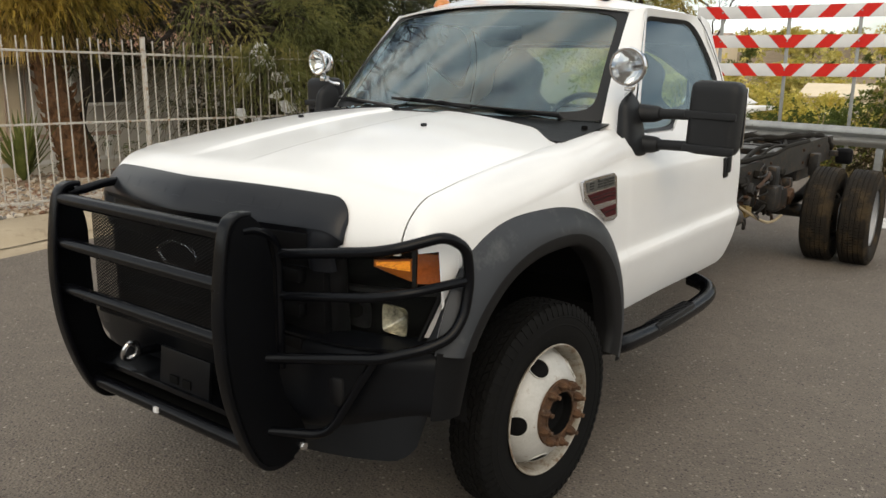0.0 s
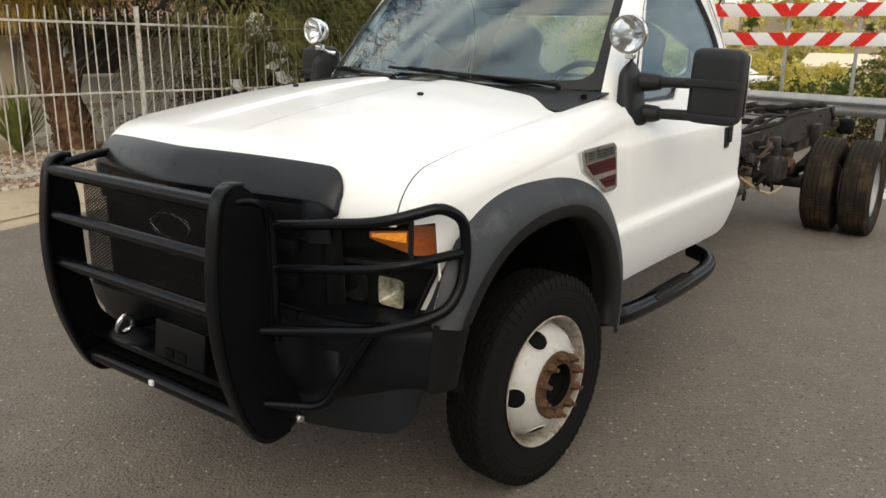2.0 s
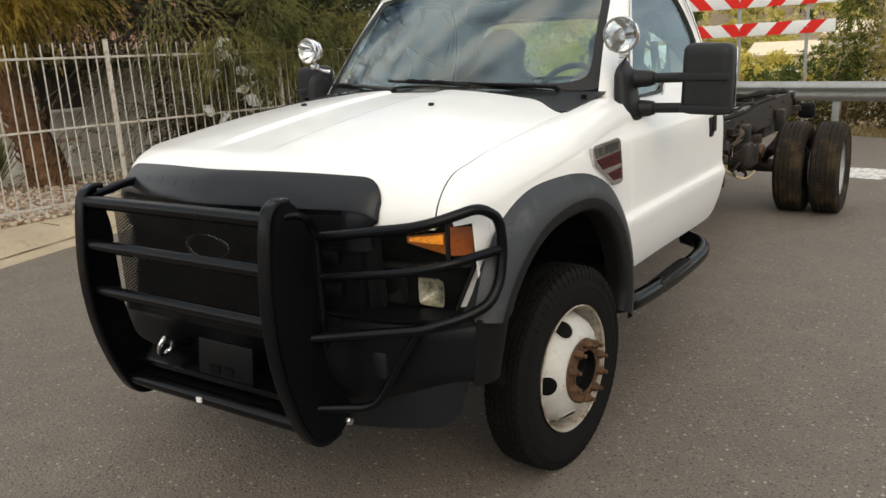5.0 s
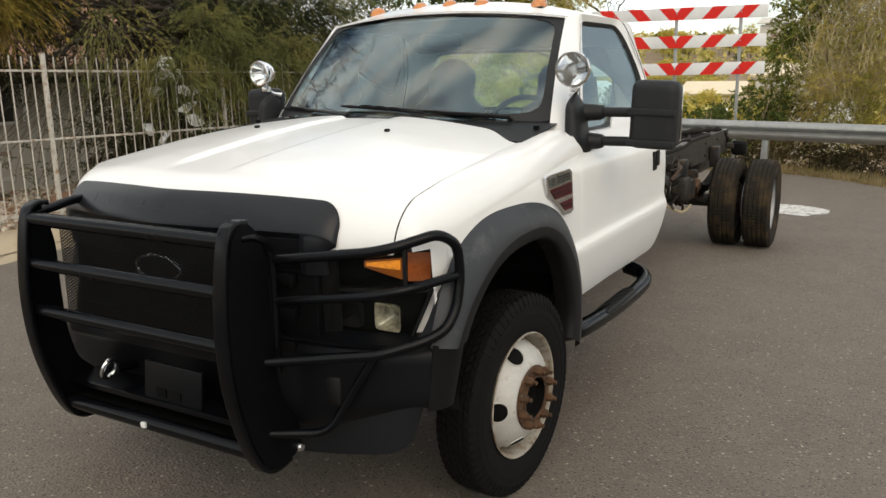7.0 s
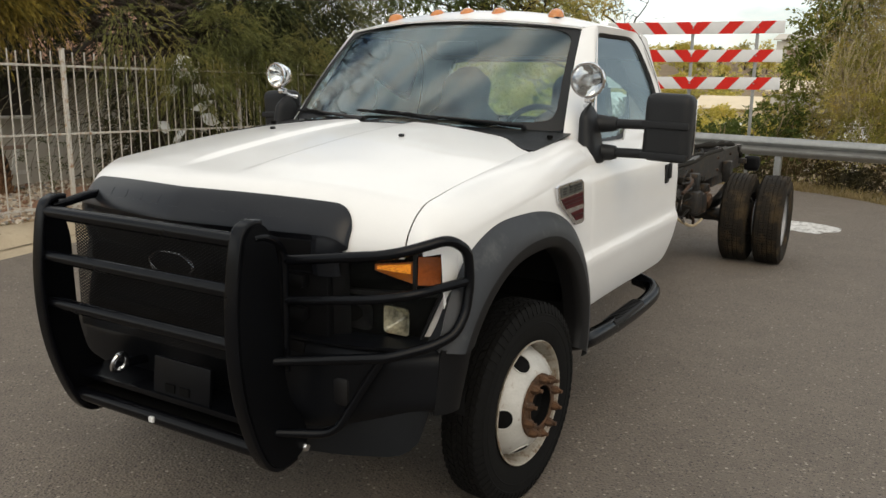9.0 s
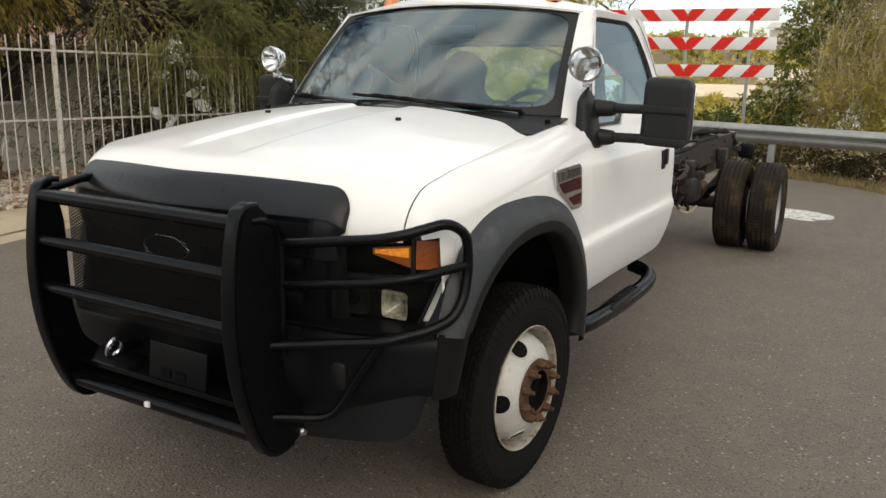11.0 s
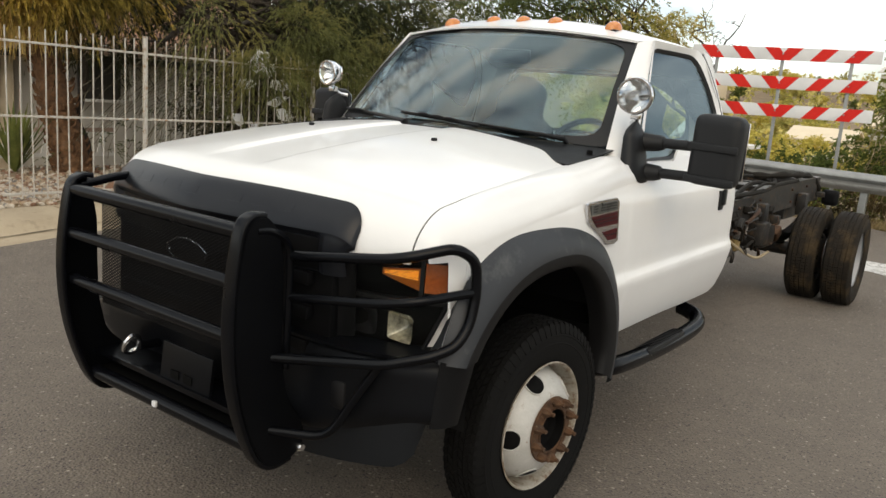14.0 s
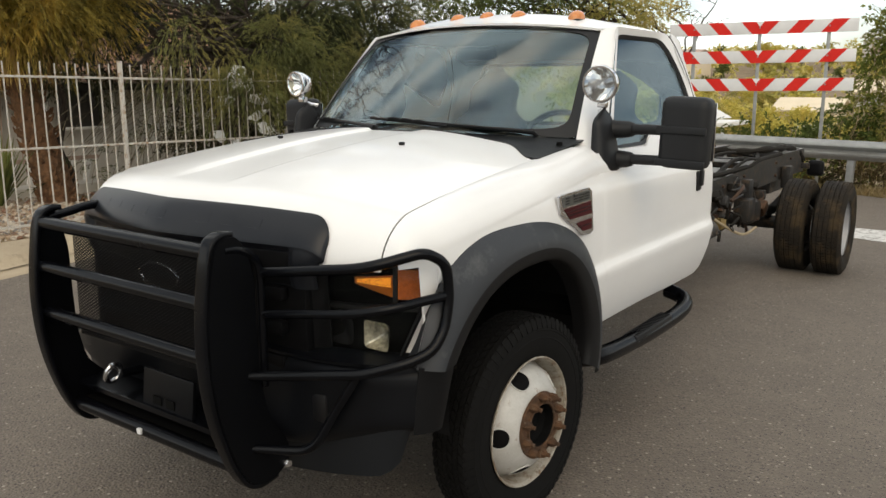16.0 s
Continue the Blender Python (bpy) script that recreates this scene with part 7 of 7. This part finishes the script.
# torn pale plastic sheets caught in the branches
rnd = random.Random(4)
for c, w, h, r in (((-6.12, 4.66, 1.77), 0.36, 0.32, 20), ((-6.12, 4.86, 1.66), 0.36, 0.21, -25), ((-6.12, 4.47, 1.46), 0.32, 0.27, -15), ((-6.12, 5.02, 1.47), 0.5, 0.18, -14), ((-6.12, 4.97, 1.26), 0.42, 0.16, 8), ((-6.12, 4.34, 0.98), 0.36, 0.27, -24), ((-6.12, 4.57, 0.87), 0.36, 0.21, 18), ((-6.12, 5.15, 1.08), 0.27, 0.23, -40)):
    bm = bmesh.new()
    n = rnd.choice((4, 5, 5, 6))
    ring = [(rnd.uniform(-0.03, 0.03), 0.5 * w * math.cos(2 * math.pi * k / n) * rnd.uniform(0.55, 1.15), 0.5 * h * math.sin(2 * math.pi * k / n + 0.4) * rnd.uniform(0.5, 1.25)) for k in range(n)]
    mid = bm.verts.new((0.05, rnd.uniform(-0.1, 0.1) * w, rnd.uniform(-0.1, 0.1) * h))
    edge = [bm.verts.new(p) for p in ring]
    for k in range(n):
        bm.faces.new((mid, edge[k], edge[(k + 1) % n]))
    bmesh.ops.subdivide_edges(bm, edges=bm.edges[:], cuts=2, use_grid_fill=True)
    for v in bm.verts:
        v.co += Vector((0.02, 0.012, 0.012)) * noise.noise(v.co * 9 + Vector(c))
    bmesh.ops.recalc_face_normals(bm, faces=bm.faces)
    bmesh.ops.solidify(bm, geom=bm.faces[:], thickness=0.003)
    sheet = part("plastic_sheet", bm, PALE_SHEET, angle=20)
    sheet.matrix_world = Matrix.Translation(c) @ pose(0, 0, 0, r, 0, rnd.uniform(-20, 20))
    tagged(sheet, "torn pale plastic sheet caught in the branches", "plastic sheet", "plastic sheets in the tree")

# palm with a shaggy trunk and a skirt of dead fronds
palm = thing("palm_tree", "palm with a shaggy brown trunk and dead fronds", "palm", at=(-8.1, 2.95, -0.2))


def palm_axis(t):
    return Vector((-8.05 - 0.10 * t, 3.27 - 0.78 * t + 0.12 * t * t, -0.2 + 3.1 * t))


def palm_skin(u, v):
    a = 2 * math.pi * u
    p = palm_axis(v)
    r = mix(0.225, 0.150, ease(v * 1.15)) * (1 + 0.10 * noise.noise((math.cos(a) * 3, math.sin(a) * 3, v * 26)) + 0.08 * math.sin(v * 110 + 3 * math.sin(3 * a)))
    return (p.x + 8.1 + r * math.cos(a), p.y - 2.95 + r * math.sin(a), p.z + 0.2)


part("trunk", grid(palm_skin, 36, 90, 0, True), PALM_BARK, palm, "fibrous brown trunk", 70)
rnd = random.Random(8)
bm = bmesh.new()
for i in range(260):
    t, a = rnd.random(), rnd.uniform(0, 2 * math.pi)
    p = Vector(palm_skin(a / (2 * math.pi), t))
    o = Vector((math.cos(a), math.sin(a), 0))
    add_tube(bm, [p - o * 0.02, p + o * 0.045 + Vector((0, 0, 0.03)), p + o * 0.07 + Vector((0, 0, 0.09))], [0.028, 0.020, 0.006], 5)
tagged(part("bark_fibre", bm, PALM_BARK, palm, "broken frond bases", 50), kind="stuff")
head = palm_axis(1.0) + Vector((8.1, -2.95, 0.2))
for i in range(34):
    a = 2 * math.pi * i / 34 + rnd.uniform(-0.1, 0.1)
    lift = rnd.uniform(-0.9, 0.7)
    d = Vector((math.cos(a), math.sin(a), lift)).normalized()
    dead = lift < 0.25
    vs, fs = [], []
    stalk = [head + d * s * 0.55 + Vector((0, 0, -0.25 * s * s * (1.6 if dead else 0.6))) for s in (0.1, 0.4, 0.7, 1.0)]
    tip = stalk[-1]
    for k in range(26):
        f = rnd.uniform(-1.1, 1.1)
        sidew = d.cross(UP).normalized()
        dd = (d * math.cos(f) + sidew * math.sin(f) + Vector((0, 0, rnd.uniform(-0.9, -0.3) if dead else rnd.uniform(-0.3, 0.2)))).normalized()
        l = rnd.uniform(0.35, 0.62)
        w = sidew * 0.011
        q, r = tip + dd * l * 0.55, tip + dd * l * 0.8 + Vector((0, 0, -0.30 * l * (1.4 if dead else 0.6)))
        b = len(vs)
        vs += [tuple(tip - w * 0.4), tuple(tip + w * 0.4), tuple(q + w), tuple(q - w), tuple(r)]
        fs += [(b, b + 1, b + 2, b + 3), (b + 3, b + 2, b + 4)]
    fr = raw("frond", vs, fs, DEAD_FROND if dead else GREEN, palm)
    part("frond_stalk", tube(stalk, 0.010, 5), DEAD_FROND if dead else GREEN, fr)

# agave clump
agave = thing("agave", "spiky green agave clump among the stones", "plant", at=(-8.3, 2.52, 0.10))
rnd = random.Random(14)
for i in range(66):
    a, up = rnd.uniform(0, 2 * math.pi), rnd.uniform(0.9, 4.0)
    d = Vector((math.cos(a), math.sin(a), up)).normalized()
    l = rnd.uniform(0.62, 1.05)
    s = d.cross(UP).normalized()
    pts = [Vector((0, 0, 0)), d * l * 0.4, d * l * 0.75 + Vector((0, 0, -0.02)), d * l + Vector((0, 0, -0.05))]
    bm = bmesh.new()
    n = d.cross(s)
    rows = []
    for p, w in zip(pts, (0.020, 0.026, 0.018, 0.001)):
        rows.append([bm.verts.new(p - s * w), bm.verts.new(p + n * w * 0.35), bm.verts.new(p + s * w)])
    for r0, r1 in zip(rows, rows[1:]):
        for k in range(2):
            bm.faces.new((r0[k], r0[k + 1], r1[k + 1], r1[k]))
    part("blade", bm, AGAVE, agave, angle=60)
for c, s in (((-7.0, 0.95, 0.12), 0.16), ((-6.6, 3.4, 0.14), 0.20), ((-6.9, 4.2, 0.10), 0.17), ((-7.8, 1.3, 0.05), 0.18), ((-6.35, 2.75, 0.14), 0.13)):
    bm = bmesh.new()
    bmesh.ops.create_icosphere(bm, subdivisions=3, radius=s)
    for v in bm.verts:
        v.co *= 1 + 0.28 * noise.noise(v.co * 7 + Vector(c))
        v.co.z *= 0.75
    ob = part("boulder", bm, tones[2], angle=60)
    ob.location = c
    tagged(ob, "rust-brown boulder in the planting bed", "boulder", "boulders in the bed")

# ---- shrubs beyond the guardrail ----
def hedge(name, label, at, blobs, n, per, mat, seed, length, width, twig_n, category="shrub", hollow=0.25, wisps=0):
    ob = thing(name, label, category, at=at)
    back = Matrix.Translation(-Vector(at))
    vs, fs = sprays(blobs, n, per, length, width, 0.35, seed, 0.32, hollow)
    raw("leaves", vs, fs, mat, ob).data.transform(back)
    rnd = random.Random(seed + 1)
    place = in_blobs(blobs, 0.1)
    bm_v, bm_f = [], []
    for i in range(twig_n):
        p, d = place(rnd)
        d = (d * 0.5 + Vector((rnd.gauss(0, 0.4), rnd.gauss(0, 0.4), rnd.gauss(0.5, 0.6)))).normalized()
        w = rnd.uniform(0.003, 0.010)
        for k in range(5):
            q = p + d * rnd.uniform(0.06, 0.15)
            b = len(bm_v)
            bm_v += [(p.x - w, p.y, p.z), (p.x + w, p.y, p.z), (q.x + w * 0.8, q.y, q.z), (q.x - w * 0.8, q.y, q.z), (p.x, p.y - w, p.z), (p.x, p.y + w, p.z), (q.x, q.y + w * 0.8, q.z), (q.x, q.y - w * 0.8, q.z)]
            bm_f += [(b, b + 1, b + 2, b + 3), (b + 4, b + 5, b + 6, b + 7)]
            d = (d + Vector((rnd.gauss(0, 0.3), rnd.gauss(0, 0.3), rnd.gauss(0, 0.3)))).normalized()
            p = q
    tagged(raw("twig_mass", bm_v, bm_f, TWIG, ob), kind="stuff").data.transform(back)
    bm_v, bm_f = [], []
    for i in range(wisps):
        p, d = place(rnd)
        d = Vector((rnd.gauss(0, 0.22), rnd.gauss(0, 0.22), 1)).normalized()
        w = rnd.uniform(0.003, 0.007)
        for k in range(7):
            q = p + d * rnd.uniform(0.08, 0.16)
            b = len(bm_v)
            bm_v += [(p.x - w, p.y, p.z), (p.x + w, p.y, p.z), (q.x + w * 0.85, q.y, q.z), (q.x - w * 0.85, q.y, q.z)]
            bm_f += [(b, b + 1, b + 2, b + 3)]
            d = (d + Vector((rnd.gauss(0, 0.16), rnd.gauss(0, 0.16), -0.05 * k * rnd.random()))).normalized()
            p, w = q, w * 0.86
    if wisps:
        tagged(raw("wisp_mass", bm_v, bm_f, WISP, ob), kind="stuff").data.transform(back)
    return ob


hedge("shrub", "tall brownish-green shrub with dry twigs behind the guardrail", (1.5, 13.2, -0.2), [((1.2, 13.2, 1.2), (0.8, 0.9, 1.3)), ((2.2, 13.3, 1.6), (1.0, 1.0, 1.5)), ((1.7, 13.6, 2.5), (0.8, 0.9, 0.8)), ((0.65, 13.3, 0.5), (0.55, 0.6, 0.8)), ((1.0, 13.7, 2.3), (0.6, 0.7, 0.7)), ((2.4, 13.8, 3.2), (0.9, 0.8, 0.7)), ((0.95, 13.5, 3.0), (0.55, 0.6, 0.7)), ((1.7, 13.3, 3.6), (0.7, 0.7, 0.7)), ((0.9, 13.2, 1.4), (0.6, 0.6, 1.0))], 2900, 16, SHRUB, 51, 0.075, 0.009, 700, wisps=1300)
hedge("shrub", "tall brownish-green shrub with dry twigs behind the guardrail", (4.0, 13.0, -0.2), [((3.6, 13.2, 0.7), (1.1, 1.0, 0.9)), ((4.8, 13.0, 0.4), (1.2, 1.0, 0.7)), ((6.2, 12.4, 0.4), (1.2, 1.0, 0.7))], 1300, 16, SHRUB, 53, 0.080, 0.010, 420, wisps=500)
hedge("leafy_shrub", "leafy bright green shrub at the shrubbery's edge", (0.4, 13.6, -0.3), [((0.42, 13.6, 2.55), (0.42, 0.5, 0.5)), ((0.75, 13.9, 3.2), (0.5, 0.5, 0.45)), ((0.25, 13.5, 1.9), (0.40, 0.45, 0.45)), ((0.05, 13.5, 1.2), (0.40, 0.45, 0.45)), ((1.3, 14.0, 3.6), (0.6, 0.5, 0.4))], 700, 14, LEAF, 52, 0.075, 0.020, 120)
hedge("low_shrub", "low green shrub under the barricade panels", (-0.6, 13.2, -0.4), [((-0.2, 13.0, 0.6), (0.8, 0.7, 0.8)), ((0.35, 13.3, 0.7), (0.5, 0.5, 0.7)), ((-1.7, 14.0, 0.35), (0.9, 0.7, 0.75)), ((-3.6, 14.5, 0.4), (1.0, 0.8, 0.8))], 900, 16, GREEN, 55, 0.085, 0.015, 120)
hedge("brush", "dark dry brush at the foot of the guardrail", (2.5, 12.4, -0.2), [((-1.2, 12.6, 0.05), (1.2, 0.4, 0.35)), ((0.6, 12.4, 0.1), (1.2, 0.45, 0.4)), ((2.2, 12.0, 0.15), (1.2, 0.5, 0.42)), ((3.8, 11.4, 0.15), (1.2, 0.5, 0.42)), ((5.4, 10.8, 0.15), (1.2, 0.5, 0.42))], 2600, 16, BRUSH, 57, 0.08, 0.009, 160)
# leafy tree overhead at the road's end
ltree = thing("leafy_tree", "leafy green tree rising behind the shrubs", "tree", at=(2.6, 16.0, -0.6))
tr, _ = limb("trunk", rnd, (2.6, 16.0, -0.8), (2.4, 16.0, 3.2), 0.16, 0.10, 0.08, BARK, ltree)
tr.data.transform(Matrix.Translation((-2.6, -16.0, 0.6)))
TB = [((2.8, 15.6, 4.6), (1.1, 1.2, 0.9)), ((1.9, 15.4, 4.1), (0.8, 0.9, 0.7))]
for c, r in TB:
    l, _ = limb("limb", rnd, (2.45, 16.0, 2.6), c, 0.06, 0.015, 0.12, BARK, ltree)
    l.data.transform(Matrix.Translation((-2.6, -16.0, 0.6)))
vs, fs = sprays(TB, 600, 16, 0.12, 0.022, 0.4, 61, 0.4, 0.35)
raw("crown", vs, fs, GREEN, ltree).data.transform(Matrix.Translation((-2.6, -16.0, 0.6)))
# bare-branched tree behind the cab
btree = thing("sparse_tree", "sparse tree with thin branches behind the cab", "tree", at=(-4.6, 16.5, -0.8))
tr, _ = limb("trunk", rnd, (-4.6, 16.5, -1.0), (-4.4, 16.4, 2.4), 0.14, 0.08, 0.08, BARK, btree)
tr.data.transform(Matrix.Translation((4.6, -16.5, 0.8)))
SB = []
for k in range(12):
    e = (-5.2 + rnd.uniform(-2.2, 1.6), 16.4 + rnd.uniform(-1, 1), rnd.uniform(2.8, 4.2))
    SB.append((e, (0.6, 0.5, 0.35)))
    l, pts = limb("limb", rnd, (-4.45, 16.4, rnd.uniform(1.2, 2.3)), e, 0.035, 0.008, 0.12, BARK, btree)
    l.data.transform(Matrix.Translation((4.6, -16.5, 0.8)))
    for j in range(4):
        s = pts[rnd.randrange(len(pts) // 2, len(pts))]
        bl, _ = limb("branch", rnd, s, s + Vector((rnd.gauss(0, 0.4), rnd.gauss(0, 0.3), rnd.gauss(0.15, 0.25))), 0.009, 0.003, 0.04, BARK, l)
        bl.data.transform(Matrix.Translation((4.6, -16.5, 0.8)))
DENSE = [((-5.9, 16.4, 3.3), (1.2, 0.9, 0.55)), ((-7.2, 16.6, 3.4), (1.1, 0.9, 0.6)), ((-4.9, 16.2, 3.35), (0.8, 0.7, 0.4))]
vs, fs = sprays(DENSE, 700, 14, 0.10, 0.014, 0.3, 64, 0.32, 0.3)
raw("upper_crown", vs, fs, SHRUB, btree, "olive leaves").data.transform(Matrix.Translation((4.6, -16.5, 0.8)))
SHADED = [((-10.2, 15.9, 4.0), (1.3, 0.9, 0.60)), ((-8.7, 15.9, 4.05), (1.2, 0.9, 0.62)), ((-7.5, 16.0, 4.15), (0.9, 0.8, 0.55)), ((-6.2, 16.0, 4.3), (0.9, 0.7, 0.45))]
for c, r in SHADED:
    for k in range(5):
        e = Vector(c) + Vector((rnd.uniform(-1, 1) * r[0], rnd.uniform(-0.5, 0.5), rnd.uniform(-0.7, 0.6) * r[2]))
        l, pts = limb("limb", rnd, (-5.6 + rnd.uniform(-1.6, 0.4), 16.4, rnd.uniform(2.4, 3.2)), e, 0.040, 0.008, 0.16, BARK, btree)
        l.data.transform(Matrix.Translation((4.6, -16.5, 0.8)))
vs, fs = sprays(SHADED, 1150, 16, 0.10, 0.014, 0.4, 66, 0.40, 0.3)
raw("shaded_crown", vs, fs, GREEN, btree, "dark olive leaves").data.transform(Matrix.Translation((4.6, -16.5, 0.8)))
SB += [((-9.6, 17.0, 2.4), (1.4, 0.8, 0.8)), ((-7.6, 17.0, 2.3), (1.2, 0.8, 0.8)), ((-11.2, 17.2, 2.6), (1.2, 0.8, 0.9))]
vs, fs = sprays(SB[-3:], 900, 12, 0.09, 0.020, 0.3, 63, 0.3, 0.3)
raw("lower_crown", vs, fs, GOLD, btree, "thin golden leaves").data.transform(Matrix.Translation((4.6, -16.5, 0.8)))

# verge grass between asphalt and shrubs
def verge(rnd):
    x = rnd.uniform(-4.5, 8.0)
    y = LAWN_EDGE(x) + abs(rnd.gauss(0, 0.7)) - 0.06
    return Vector((x, y, land(x, y) - 0.005 if y > LAWN_EDGE(x) else -0.005)), Vector((0, 0, 1))


vs, fs = blades(9000, verge, 0.16, 0.005, 0.4, 71, 0.7)
grass = raw("verge_grass", vs, fs, GRASS)
tagged(grass, "dry straw-coloured grass along the asphalt edge", "grass", kind="stuff")
vs, fs = blades(700, lambda r: (lambda y: (Vector((WALK_BACK - 0.03 + r.uniform(-0.12, 0.02), y, 0.06)), Vector((0, 0, 1))))(r.uniform(-1.5, 4.0)), 0.10, 0.004, 0.5, 72, 0.9)
weeds = raw("weeds", vs, fs, GRASS)
tagged(weeds, "dry weeds at the foot of the fence", "weeds", kind="stuff")

# ---- far hillside: trees and houses ----
rnd = random.Random(90)
kinds = []
for mat, name, label in ((GREEN, "far_tree", "distant green tree on the hillside"), (GOLD, "far_tree", "distant golden autumn tree on the hillside"), (SHRUB, "far_tree", "distant olive tree on the hillside")):
    rr = random.Random(len(kinds) + 5)
    blobs = [((rr.uniform(-0.9, 0.9), rr.uniform(-0.9, 0.9), rr.uniform(1.6, 3.2)), (rr.uniform(0.7, 1.2), rr.uniform(0.7, 1.2), rr.uniform(0.6, 1.0))) for k in range(7)]
    ob = thing(name, label, "tree", "far trees")
    part("trunk", tube([(0, 0, -0.5), (0.05, 0, 1.0), (0.1, 0.05, 2.4)], [0.14, 0.11, 0.05], 7), BARK, ob)
    vs, fs = sprays(blobs, 260, 10, 0.28, 0.06, 0.3, 81 + len(kinds), 0.5, 0.3)
    raw("crown", vs, fs, mat, ob)
    kinds.append(ob)
first = set()
near_ones = [(-8.6, 27.0, 0.75), (-6.0, 25.0, 0.6), (-11.5, 33.0, 0.7), (-4.2, 31.0, 0.65), (-14.0, 40.0, 0.8), (-7.0, 40.0, 0.75), (-18.0, 46.0, 0.8)]
for i in range(200):
    y = 46 + 26 * rnd.random() if i < 70 else 70 + 100 * rnd.random()
    x = -0.26 * y + rnd.uniform(-0.22, 0.42) * y
    k = rnd.choices((0, 1, 2), (3, 6, 2))[0]
    s = rnd.uniform(0.65, 1.15)
    if i < len(near_ones):
        x, y, s = near_ones[i]
        k = 0 if i % 3 else 2
    m = pose(x, y, land(x, y) - 0.2, 0, 0, rnd.uniform(0, 360))
    if k not in first:
        first.add(k)
        kinds[k].matrix_basis = m @ Matrix.Diagonal((s, s, s, 1))
    else:
        copy_thing(kinds[k], m @ Matrix.Diagonal((s, s, s * rnd.uniform(0.8, 1.2), 1)))


rw = random.Random(19)
crowns = []
for i in range(900):
    y = 46 + 130 * rw.random() ** 0.8
    x = rw.uniform(-0.50, 0.22) * y
    r = rw.uniform(0.9, 2.0)
    crowns.append(((x, y, land(x, y) + r * 0.6), (r, r, r * rw.uniform(0.7, 1.1))))
vs, fs = sprays(crowns, 6500, 12, 0.42, 0.10, 0.3, 91, 0.7, 0.5)
woods = raw("far_woods", vs, fs, FAR_WOODS)
tagged(woods, "distant golden and green woods covering the hillside", "woods", kind="stuff")


def far_house(x, y, w, d, h, wall, roofc, label):
    z = land(x, y)
    ob = thing("far_house", label, "house", "far houses", at=(x, y, z))
    part("wall", box((0, 0, h / 2 - 0.4), (w, d, h + 0.8), 0.02), wall, ob)
    part("roof", grid(lambda u, v: (mix(-w / 2 - 0.4, w / 2 + 0.4, u), mix(-d / 2 - 0.4, d / 2 + 0.4, v), h + (0.25 + 0.9 * (1 - abs(2 * v - 1)))), 2, 3, 0.12), roofc, ob, smooth=False)
    wi = part("window", box((-w / 5, -d / 2 - 0.02, h * 0.55), (0.9, 0.06, 0.8), 0.01), STUCCO_PALE if wall is STUCCO else FASCIA, ob)
    return ob


far_house(-10.6, 64.0, 4.0, 5, 1.8, STUCCO, STUCCO, "distant tan house with a tan roof")
far_house(-6.0, 70.0, 4.5, 5, 2.6, STUCCO_PALE, STUCCO, "distant pale house among the trees")
far_house(-34.0, 100.0, 6, 8, 2.8, STUCCO, FASCIA, "distant tan house on the hillside")
far_house(-1.4, 44.0, 2.4, 3, 1.5, STUCCO_PALE, WHITE_TRIM, "pale house glimpsed through the shrubs")
far_house(-12.0, 118.0, 6, 8, 3.0, STUCCO_PALE, STUCCO_PALE, "distant pale house on the hillside")
# white carport below the road's end
port = thing("carport", "white flat-roofed carport below the road", "carport", at=(-10.35, 38.0, -3.2))
part("carport_roof", box((0, 0, 3.1), (2.9, 4.0, 0.2), 0.02), WHITE_TRIM, port)
for x in (-1.3, 0.0, 1.3):
    part("carport_post", box((x, -1.8, 1.5), (0.12, 0.12, 3.0), 0.01), WHITE_TRIM, port)
part("gable", plate([(-3.4, 1.9, 3.2), (-0.2, 1.9, 3.2), (-2.4, 1.9, 4.4)], (0, 1, 0), 3.0), WHITE_TRIM, port)
# small parked van far down the slope
van = thing("van", "small white van parked far down the slope", "van", at=(-8.9, 56.0, -2.65))
part("van_body", box((0, 0, 1.0), (1.8, 4.2, 1.5), 0.18), WHITE, van)
part("van_window", box((0, -2.08, 1.35), (1.5, 0.08, 0.5), 0.03), WINDOW_AND_SHADOW, van)
for x in (-0.8, 0.8):
    for y in (-1.4, 1.4):
        part("wheel", lathe([(0.0, -0.1), (0.32, -0.1), (0.32, 0.1), (0.0, 0.1)], 16, (x, y, 0.32)), RUBBER, van)
# timber post beyond the guardrail
tp = part("timber_post", box((-4.75, 19.0, 0.2), (0.22, 0.22, 2.2), 0.02), GALV)
tagged(tp, "grey weathered post beyond the guardrail", "post")
